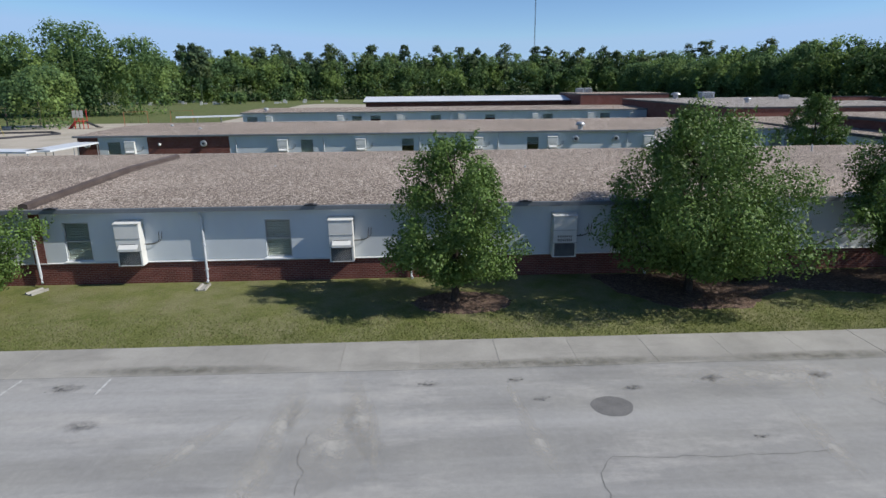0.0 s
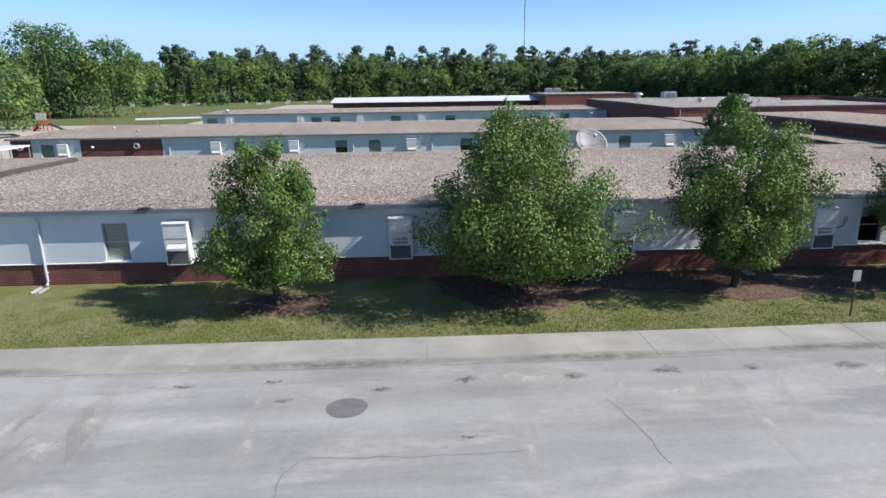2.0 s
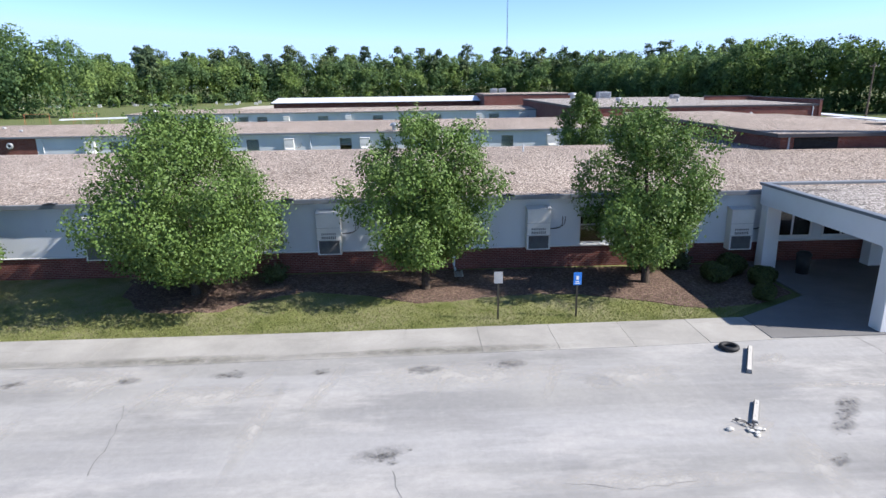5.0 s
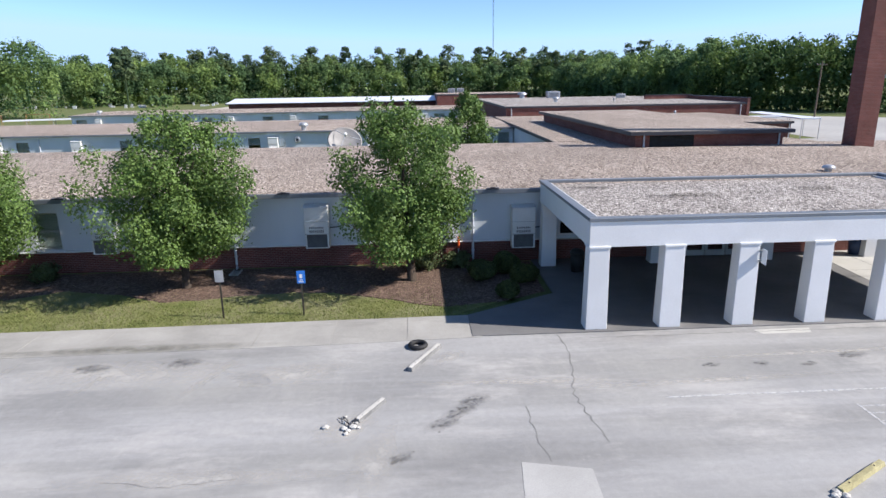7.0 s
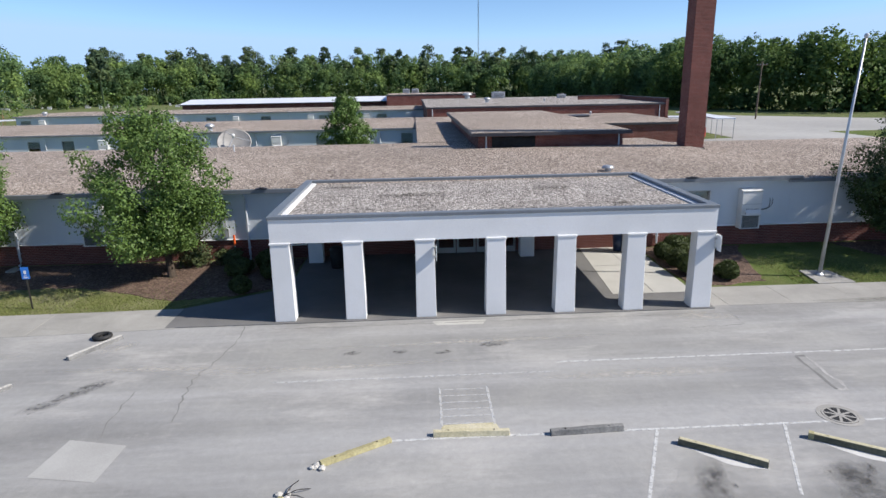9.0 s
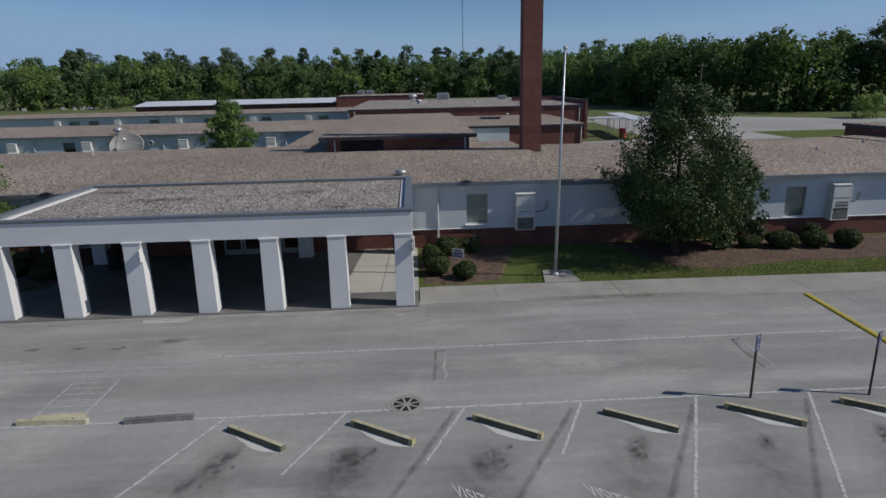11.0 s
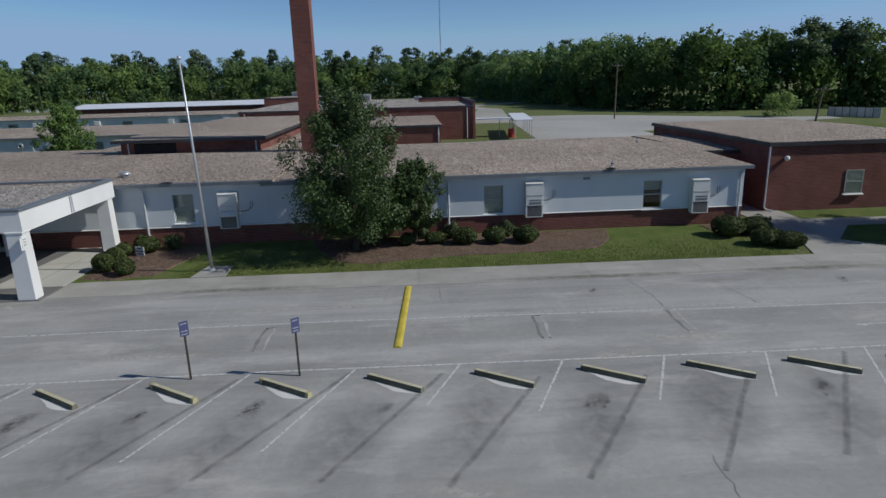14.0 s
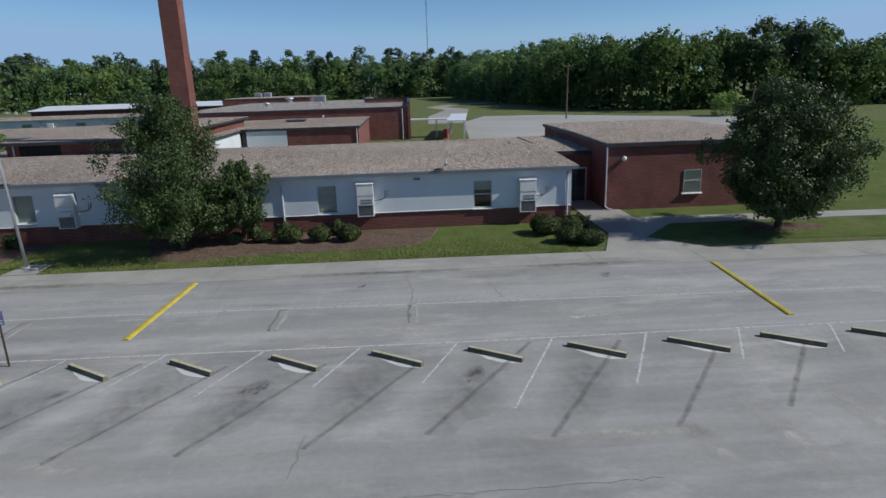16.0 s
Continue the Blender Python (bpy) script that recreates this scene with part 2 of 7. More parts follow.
M_SILL = surface("white_sill", (0.72, 0.72, 0.7), (0.8, 0.8, 0.78), 0.8, 25, 0.6, grain=0.1)
M_PIPE = surface("painted_downspout", (0.5, 0.53, 0.56), (0.6, 0.63, 0.66), 1.2, 20, 0.5, grain=0.12)
M_ACBODY = surface("cream_white_metal", (0.66, 0.66, 0.63), (0.74, 0.74, 0.71), 1.5, 30, 0.45, grain=0.08)
M_ACGREY = surface("grey_coil_grille", (0.13, 0.13, 0.13), (0.2, 0.2, 0.195), 2.0, 30, 0.6, 0.2, grain=0.3)
M_ALU = surface("window_aluminium", (0.42, 0.43, 0.42), (0.5, 0.51, 0.5), 1.0, 30, 0.45, 0.3, grain=0.1)
M_BLIND = surface("grey_green_blind", (0.52, 0.56, 0.52), (0.62, 0.66, 0.6), 1.0, 15, 0.8, grain=0.15, stretch=(0.2, 1, 4))
M_DARK = surface("unlit_room_sheet", (0.02, 0.02, 0.02), (0.035, 0.034, 0.032), 0.6, 10, 0.9)
M_GLASS = glass_material()
M_BARK = surface("tree_bark", (0.05, 0.036, 0.026), (0.1, 0.075, 0.055), 3.0, 25, 0.95, bump=0.8, grain=0.5, stretch=(1, 1, 0.3), distance=0.03)
M_LEAF = leaf_material("pear_leaf", (0.074, 0.13, 0.029), (0.128, 0.206, 0.048), 0.3, 0.0, 0.24)
# darker copy of the tree leaf, with the crowns' shaded look painted in
M_LEAFSHADE = leaf_material("shaded_tree_leaf", (0.03, 0.055, 0.015), (0.06, 0.098, 0.027), 0.3, 0.0, 0.14)
M_BUSH = leaf_material("box_leaf", (0.038, 0.054, 0.018), (0.085, 0.11, 0.036), 0.2)
M_LOOSE = leaf_material("dull_shrub_leaf", (0.06, 0.08, 0.034), (0.115, 0.145, 0.062), 0.2)
# raised blue in this green paints the hazy air of distance
M_FOREST = leaf_material("hazy_woodland_leaf", (0.1, 0.163, 0.072), (0.17, 0.256, 0.11), 0.1, 0.11, 0.48)
# darker woodland leaf: self-shading of the right-hand woods put into the colour
M_SHADEWOOD = leaf_material("shaded_woodland_leaf", (0.055, 0.098, 0.036), (0.096, 0.155, 0.056), 0.1, 0.11, 0.42)
# needles lifted towards blue, hazy distance painted into them
M_PINE = leaf_material("hazy_pine_needle", (0.055, 0.088, 0.055), (0.1, 0.142, 0.08), 0.1, 0.1, 0.3)
M_YELLOW = surface("yellow_paint", (0.48, 0.38, 0.045), (0.6, 0.48, 0.07), 2.0, 25, 0.7, grain=0.3)
# stop body: shade on the sides is put into this dark colour
M_STOPSHADE = surface("shaded_stop_side", (0.1, 0.095, 0.06), (0.19, 0.18, 0.125), 1.6, 20, 0.9, grain=0.35)
# grey stop, and the shaded sides painted onto the loose white stops
M_STOPGREY = surface("grey_stop_and_shaded_side", (0.16, 0.16, 0.155), (0.3, 0.295, 0.28), 1.6, 20, 0.9, grain=0.4)
# cream paint, and the sunlit look painted onto the row's tops
M_STOPCREAM = surface("cream_paint_and_lit_top", (0.5, 0.45, 0.28), (0.64, 0.59, 0.43), 1.4, 20, 0.9, grain=0.3)
M_STOPYELLOW = surface("faded_yellow_concrete", (0.36, 0.32, 0.16), (0.5, 0.45, 0.25), 1.5, 20, 0.9, grain=0.35)
M_STOPWHITE = surface("faded_white_concrete", (0.52, 0.5, 0.45), (0.62, 0.6, 0.55), 1.5, 20, 0.9, grain=0.25)
M_LINE = soft_material("worn_road_paint", (0.6, 0.6, 0.58), (0.72, 0.72, 0.7), 0.84, True, 3.0, rim=(0.7, 1.0), wear=(0.28, 0.52))
M_FAINT = soft_material("almost_gone_road_paint", (0.6, 0.6, 0.58), (0.72, 0.72, 0.7), 0.66, True, 3.0, rim=(0.7, 1.0), wear=(0.28, 0.52))
M_WORD = surface("faded_word_paint", (0.62, 0.58, 0.56), (0.74, 0.7, 0.68), 4.0, 18, 0.8, grain=0.25)
M_BLACK = surface("black_rubber", (0.018, 0.018, 0.018), (0.03, 0.03, 0.03), 3.0, 20, 0.7)
M_IRON = surface("cast_iron", (0.035, 0.03, 0.03), (0.06, 0.055, 0.055), 4.0, 30, 0.6, 0.5)
M_POST = surface("dark_steel_post", (0.045, 0.04, 0.03), (0.075, 0.066, 0.05), 2.0, 30, 0.6, 0.3)
M_BLUE = surface("blue_sign_sheet", (0.02, 0.16, 0.55), (0.03, 0.2, 0.62), 3, 30, 0.45, grain=0.05)
M_SIGNGREY = surface("grey_sign_sheet", (0.35, 0.35, 0.35), (0.42, 0.42, 0.42), 3, 30, 0.5, grain=0.1)
M_NAVY = surface("faded_navy_sign", (0.06, 0.07, 0.16), (0.085, 0.095, 0.2), 3, 30, 0.5, grain=0.1)
M_GALV = surface("galvanised_steel", (0.42, 0.43, 0.44), (0.55, 0.56, 0.57), 2.0, 30, 0.4, 0.5, grain=0.1)
M_ROOFWHITE = surface("white_metal_roof", (0.7, 0.72, 0.74), (0.78, 0.8, 0.82), 0.2, 3, 0.4, 0.1, grain=0.06)
M_OIL = soft_material("oil_stain", (0.085, 0.083, 0.08), (0.14, 0.137, 0.132), 0.66, scale=2.4, rough=0.6)
M_PATCH = surface("asphalt_patch", (0.155, 0.152, 0.147), (0.2, 0.196, 0.19), 2.0, 30, 0.9, grain=0.3)
M_CRACK = surface("tar_crack", (0.18, 0.176, 0.167), (0.25, 0.245, 0.23), 2.0, 30, 0.9)
M_RED = surface("red_plastic", (0.45, 0.03, 0.03), (0.55, 0.05, 0.04), 2.0, 20, 0.4)
M_ORANGE = surface("rusty_orange_steel", (0.3, 0.12, 0.06), (0.38, 0.15, 0.07), 2.0, 20, 0.5)
M_SAFETY = surface("safety_orange", (0.72, 0.1, 0.02), (0.8, 0.14, 0.03), 2.0, 20, 0.5, grain=0.08)
M_WOODPOLE = surface("weathered_pole_wood", (0.12, 0.095, 0.07), (0.19, 0.15, 0.11), 2.0, 20, 0.9, stretch=(1, 1, 0.1))
M_STONE = surface("pale_headstone", (0.6, 0.6, 0.58), (0.75, 0.75, 0.72), 0.6, 10, 0.7)
M_DISH = surface("weathered_dish_paint", (0.26, 0.25, 0.235), (0.36, 0.345, 0.325), 0.8, 12, 0.6, grain=0.2)
M_BIN = surface("dark_blue_bin", (0.03, 0.05, 0.1), (0.04, 0.065, 0.13), 2, 20, 0.5)
M_TAR = soft_material("faded_tar", (0.15, 0.148, 0.145), (0.2, 0.197, 0.19), 0.52, True, 1.0, rim=(0.2, 1.0), wear=(0.32, 0.66))
M_OILSOFT = soft_material("faint_oil_stain", (0.09, 0.088, 0.086), (0.16, 0.157, 0.153), 0.58, scale=1.8)
M_SOIL = soft_material("bay_soiling", (0.17, 0.168, 0.16), (0.22, 0.217, 0.205), 0.45, scale=0.8, rim=(0.0, 1.0), wear=(0.26, 0.6))
M_LITTER = soft_material("damp_leaf_litter", (0.06, 0.048, 0.036), (0.1, 0.08, 0.062), 0.8, scale=2.6, rim=(0.0, 1.0), wear=(0.38, 0.6))
M_GRIME = soft_material("pavement_grime", (0.15, 0.147, 0.115), (0.22, 0.213, 0.175), 0.62, scale=0.9, rim=(0.1, 1.0), wear=(0.3, 0.6))
M_CHALK = surface("chalky_bare_asphalt", (0.56, 0.55, 0.525), (0.66, 0.65, 0.62), 1.5, 18, 0.95, grain=0.15)
M_DUST = soft_material("pale_dust", (0.52, 0.5, 0.455), (0.6, 0.58, 0.53), 0.78, scale=0.8, rim=(0.0, 1.0), wear=(0.3, 0.58))
M_CHIP = surface("chipped_asphalt_edge", (0.36, 0.35, 0.33), (0.48, 0.465, 0.44), 1.6, 16, 0.95, grain=0.35)
M_BLADE = leaf_material("grass_blade", (0.15, 0.185, 0.05), (0.22, 0.245, 0.085), 0.1)
M_DRYLEAF = leaf_material("dry_leaf", (0.12, 0.08, 0.045), (0.24, 0.18, 0.11), 0.2)
M_ROAD = surface("pale_far_road", (0.32, 0.31, 0.28), (0.4, 0.38, 0.34), 0.05, 1, 0.9)


# ---- building blocks ----
def box(bm, x0, y0, z0, x1, y1, z1):
    v = [bm.verts.new(p) for p in ((x0, y0, z0), (x1, y0, z0), (x1, y1, z0), (x0, y1, z0), (x0, y0, z1), (x1, y0, z1), (x1, y1, z1), (x0, y1, z1))]
    for f in ((3, 2, 1, 0), (4, 5, 6, 7), (0, 1, 5, 4), (1, 2, 6, 5), (2, 3, 7, 6), (3, 0, 4, 7)):
        bm.faces.new([v[k] for k in f])
    return v


def slab(bm, pts, z0, z1):
    """A prism over a plan polygon."""
    low, high = [bm.verts.new((x, y, z0)) for x, y in pts], [bm.verts.new((x, y, z1)) for x, y in pts]
    bm.faces.new(high)
    bm.faces.new(low[::-1])
    for k in range(len(pts)):
        j = (k + 1) % len(pts)
        bm.faces.new((low[k], low[j], high[j], high[k]))


def prism(bm, profile, axis, a, b):
    """A profile of (u, z) drawn out from a to b along x (axis 0: u is y) or along y (axis 1: u is x)."""
    ends = []
    for w in (a, b):
        ends.append([bm.verts.new((w, u, z) if axis == 0 else (u, w, z)) for u, z in profile])
    bm.faces.new(ends[0][::-1])
    bm.faces.new(ends[1])
    n = len(profile)
    for k in range(n):
        bm.faces.new((ends[0][k], ends[0][(k + 1) % n], ends[1][(k + 1) % n], ends[1][k]))


def tube(bm, path, radius, sides=8):
    """A round tube along points; radius is one number or one a point."""
    path = [Vector(p) for p in path]
    rad = [radius] * len(path) if isinstance(radius, (int, float)) else radius
    rings = []
    for k, p in enumerate(path):
        d = (path[min(k + 1, len(path) - 1)] - path[max(k - 1, 0)]).normalized()
        side = d.orthogonal().normalized() if abs(d.z) < 0.99 else Vector((1, 0, 0))
        up = d.cross(side).normalized()
        side = up.cross(d)
        rings.append([bm.verts.new(p + rad[k] * (math.cos(a) * side + math.sin(a) * up)) for a in (2 * math.pi * s / sides for s in range(sides))])
    for r, q in zip(rings, rings[1:]):
        for s in range(sides):
            bm.faces.new((r[s], r[(s + 1) % sides], q[(s + 1) % sides], q[s]))
    bm.faces.new(rings[0][::-1])
    bm.faces.new(rings[-1])


def lathe(bm, profile, sides=16, centre=(0, 0, 0)):
    """A turned body from (radius, z) pairs."""
    c = Vector(centre)
    rings = [[bm.verts.new(c + Vector((r * math.cos(a), r * math.sin(a), z))) for a in (2 * math.pi * s / sides for s in range(sides))] for r, z in profile]
    for r, q in zip(rings, rings[1:]):
        for s in range(sides):
            bm.faces.new((r[s], r[(s + 1) % sides], q[(s + 1) % sides], q[s]))
    bm.faces.new(rings[0][::-1])
    bm.faces.new(rings[-1])


def mesh_of(name, bm, material, bevel=0.0):
    if bevel:
        bmesh.ops.bevel(bm, geom=bm.edges[:], offset=bevel, segments=1, affect="EDGES")
    bmesh.ops.recalc_face_normals(bm, faces=bm.faces[:])
    me = bpy.data.meshes.new(name)
    bm.to_mesh(me)
    bm.free()
    me.materials.append(material)
    return me


def part(name, bm, material, parent=None, label="", bevel=0.0, smooth=False):
    me = mesh_of(name, bm, material, bevel)
    if smooth:
        me.polygons.foreach_set("use_smooth", [True] * len(me.polygons))
    ob = new(name, me)
    ob.parent = parent
    return tagged(ob, label)


def thing(name, label, category, group="", loc=(0, 0, 0), turn=0.0, kind=""):
    ob = new(name)
    ob.matrix_basis = pose(*loc, 0, 0, turn)
    ob.empty_display_size = 0.2
    return tagged(ob, label, category, group, kind)


def sheet(name, pts, z, material, label, thick=0.3, category="ground"):
    bm = bmesh.new()
    slab(bm, pts, z - thick, z)
    return tagged(part(name, bm, material), label, category, kind="structure")


def cloud(name, verts, faces, material):
    me = bpy.data.meshes.new(name)
    me.from_pydata(verts, [], faces)
    me.materials.append(material)
    return new(name, me)


def quads(centres, normals, size, rng, aspect=1.6):
    """Separate leaf shapes: a rhomb of four corners at each centre."""
    n = len(centres)
    t = rng.normal(size=(n, 3))
    a = np.cross(normals, t)
    a /= np.linalg.norm(a, axis=1, keepdims=True) + 1e-9
    b = np.cross(normals, a)
    b /= np.linalg.norm(b, axis=1, keepdims=True) + 1e-9
    s = (size * (0.7 + 0.6 * rng.random(n)))[:, None]
    v = np.stack([centres + a * s * aspect * 0.5, centres + b * s * 0.5, centres - a * s * aspect * 0.5, centres - b * s * 0.5], 1).reshape(-1, 3)
    return v, np.arange(4 * n).reshape(-1, 4)


# ---- ground ----
def ground_sheet():
    bm = bmesh.new()
    slab(bm, [(-1500, -400), (1500, -400), (1500, 2200), (-1500, 2200)], -0.5, -0.03)
    tagged(part("ground", bm, M_FIELD), "flat green and straw coloured grassland reaching the horizon", "ground", kind="structure")


ground_sheet()
sheet("road", [(-90, -75), (190, -75), (190, -11.0), (140, -9.7), (97, -8.4), (84, -7.9), (50, -7.7), (30, -8.0), (8, -8.2), (-15, -8.3), (-90, -9.4)], 0.0, M_ASPHALT, "pale grey weathered asphalt drive and parking lot with stains", category="road")
sheet("lawn", [(-60, -7.6), (-15, -6.85), (0, -6.85), (15, -6.85), (29.3, -6.6), (32.2, -4.5), (33.4, 0.0), (33.4, 0.2), (-60, 0.2)], 0.0, M_LAWN, "patchy green and straw coloured lawn before the school wing", category="lawn")
sheet("lawn", [(48.9, -6.1), (60, -6.25), (75, -6.35), (80.9, -6.45), (81.9, -5.6), (82.9, -3.0), (83.0, 0.2), (48.9, 0.2)], 0.0, M_LUSH, "green lawn between planting bed and pavement", category="lawn")
sheet("lawn", [(85.9, 2.4), (85.9, 0.4), (98.5, -0.2), (110, -0.6), (160, -2), (160, 60), (99, 60), (98, 2.4)], -0.005, M_LUSH, "green lawn round the brick annex", category="lawn")
sheet("lawn", [(85.0, -4.4), (92, -5.6), (110, -6.8), (160, -9), (160, -3.5), (110, -2.4), (97, -1.9), (87.5, -1.6)], -0.004, M_LUSH, "green lawn strip under the shade tree", category="lawn")
sheet("ground", [(-66.98, 44.98), (-35.53, 42.49), (-34.73, 64.67), (-52.23, 91.57), (-56.4, 114.5), (-80.98, 113.6), (-110.4, 92.24), (-96.18, 67.21)], -0.01, M_SAND, "bare sandy play yard", category="ground")
sheet("ground", [(-44.75, 116), (-31.45, 98.21), (-8.91, 187.9), (-7.84, 208.2), (-36.86, 230.3), (-44.77, 222.8)], -0.012, M_SAND, "sandy track beside the far wing", category="ground")
sheet("road", [(69.0, 26.0), (69.0, 51.0), (81.5, 53.29), (83.9, 89.2), (90, 107), (104, 104), (112, 97), (123.5, 86.5), (140, 77), (139, 72.5), (131.8, 71), (126, 66), (124, 60.5), (121.5, 53.3), (108.2, 27.6)], -0.008, M_FARLOT, "pale concrete rear parking lot", category="road")
sheet("road", [(83.93, 87.52), (87.28, 117.8), (90.42, 146.3), (84.7, 163.9), (87.71, 171.6), (104.7, 188.5), (129.3, 191), (129, 195.1), (101.2, 194.4), (82.57, 176.3), (78.86, 163.5), (83.71, 145.3), (77.84, 114.4), (76.82, 88.03)], -0.012, M_ROAD, "pale unpaved track curving round a grass island", category="road")

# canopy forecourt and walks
sheet("pavement", [(29.95, -6.6), (33.4, -4.6), (33.4, 0.2), (49.0, 0.2), (49.0, -8.35), (29.95, -8.45)], 0.03, M_FLOOR, "worn asphalt floor under the canopy, shade put into its colour", category="pavement")
sheet("pavement", [(45.9, -6.6), (49.02, -6.6), (49.02, 0.15), (46.4, 0.15)], 0.036, M_PALE, "pale clean concrete entrance walk", 0.04, "pavement")
sheet("pavement", [(83.2, 6.0), (85.8, 6.0), (85.9, 0.35), (98, -0.25), (112, -0.7), (112, -2.0), (97, -1.6), (87.3, -1.4), (84.9, -4.2), (87.2, -6.7), (82.1, -6.5), (83.3, -3.2)], 0.012, M_CONCRETE, "worn grey concrete path to the side entrance", 0.2, "pavement")
sheet("pavement", [(54.2, -6.2), (54.45, -4.5), (55.6, -4.6), (55.7, -6.15)], 0.05, M_CONCRETE, "square concrete pad at the flagpole foot", 0.15, "pavement")


def bed(name, pts, label, seed, z=0.012):
    """A mulch bed with an uneven sloping edge."""
    rng = random.Random(seed)
    edge = []
    for k, (x, y) in enumerate(pts):
        x2, y2 = pts[(k + 1) % len(pts)]
        for s in range(6):
            f = s / 6
            edge.append((x + (x2 - x) * f + rng.uniform(-0.09, 0.09), y + (y2 - y) * f + rng.uniform(-0.07, 0.07)))
    turn = sum(edge[k - 1][0] * edge[k][1] - edge[k][0] * edge[k - 1][1] for k in range(len(edge)))
    inner = []
    for k, (x, y) in enumerate(edge):
        (xa, ya), (xb, yb) = edge[k - 2], edge[(k + 2) % len(edge)]
        length = math.hypot(xb - xa, yb - ya) + 1e-6
        sgn = 0.1 if turn > 0 else -0.1
        inner.append((x - (yb - ya) / length * sgn, y + (xb - xa) / length * sgn))
    bm = bmesh.new()
    low = [bm.verts.new((x, y, -0.05)) for x, y in edge]
    high = [bm.verts.new((x, y, z + 0.03)) for x, y in inner]
    for k in range(len(edge)):
        j = (k + 1) % len(edge)
        bm.faces.new((low[k], low[j], high[j], high[k]))
    bm.faces.new(high)
    ob = part(name, bm, M_MULCH)
    return tagged(ob, label, "mulch bed", kind="structure")


def round_bed(x, y, rx, ry):
    return [(x + rx * math.cos(a), y + ry * math.sin(a)) for a in (2 * math.pi * k / 12 for k in range(12))]


bed("mulch_bed", round_bed(0.5, -3.3, 2.0, 1.3), "brown mulch ring round a tree", 1)
bed("mulch_bed", [(6.3, -0.15), (6.8, -2.6), (8.6, -4.6), (11.3, -4.7), (12.3, -3.6), (14.2, -2.6), (16.8, -3.4), (18.4, -4.3), (20.2, -4.2), (21.6, -3.8), (23.4, -3.6), (25.2, -3.9), (27, -4.7), (29.2, -5.8), (31.2, -5.3), (33.2, -4.2), (33.3, -0.15)], "long brown bark mulch bed along the wall", 2, 0.0)
bed("mulch_bed", [(49.15, -0.15), (49.1, -5.7), (50.6, -6.0), (52.4, -5.6), (53.0, -3.6), (53.6, -1.2), (54.2, -0.15)], "brown mulch bed beside the entrance walk", 3, 0.0)
bed("mulch_bed", [(58.6, -0.15), (59.2, -2.4), (60.4, -4.6), (62.0, -5.2), (65.5, -4.4), (70, -4.3), (72.8, -4.1), (74.0, -2.6), (74.6, -0.15)], "brown mulch bed with clipped shrubs", 6, 0.0)
bed("mulch_bed", [(79.6, -0.15), (79.8, -2.4), (82.4, -3.6), (82.8, -0.15)], "brown mulch bed at the wing corner", 7, 0.0)
bed("mulch_bed", [(-30, -0.2), (-30, -3.2), (-21, -3.4), (-18.4, -2.6), (-18.6, -0.9), (-19.4, -0.2)], "bare mulch patch at the wing corner", 4)
bed("mulch_bed", round_bed(92.6, -3.4, 2.2, 0.9), "bare earth ring below the shade tree", 5)


# ---- buildings ----
def wall_x(bm, x0, x1, y0, y1, z0, z1, holes):
    """One closed wall along x with openings (xa, xb, za, zb) cut through it."""
    xs = sorted({x0, x1, *(v for h in holes for v in h[:2])})
    zs = sorted({z0, z1, *(v for h in holes for v in h[2:])})
    verts = {}

    def at(i, y, k):
        if (i, y, k) not in verts:
            verts[i, y, k] = bm.verts.new((xs[i], y, zs[k]))
        return verts[i, y, k]

    def solid(i, k):
        if not (0 <= i < len(xs) - 1 and 0 <= k < len(zs) - 1):
            return False
        x, z = (xs[i] + xs[i + 1]) / 2, (zs[k] + zs[k + 1]) / 2
        return not any(xa < x < xb and za < z < zb for xa, xb, za, zb in holes)

    for i in range(len(xs) - 1):
        for k in range(len(zs) - 1):
            if not solid(i, k):
                continue
            for y in (y0, y1):
                bm.faces.new((at(i, y, k), at(i + 1, y, k), at(i + 1, y, k + 1), at(i, y, k + 1)))
            for di, dk, p, q in ((-1, 0, (i, k), (i, k + 1)), (1, 0, (i + 1, k), (i + 1, k + 1)), (0, -1, (i, k), (i + 1, k)), (0, 1, (i, k + 1), (i + 1, k + 1))):
                if not solid(i + di, k + dk):
                    bm.faces.new((at(p[0], y0, p[1]), at(q[0], y0, q[1]), at(q[0], y1, q[1]), at(p[0], y1, p[1])))


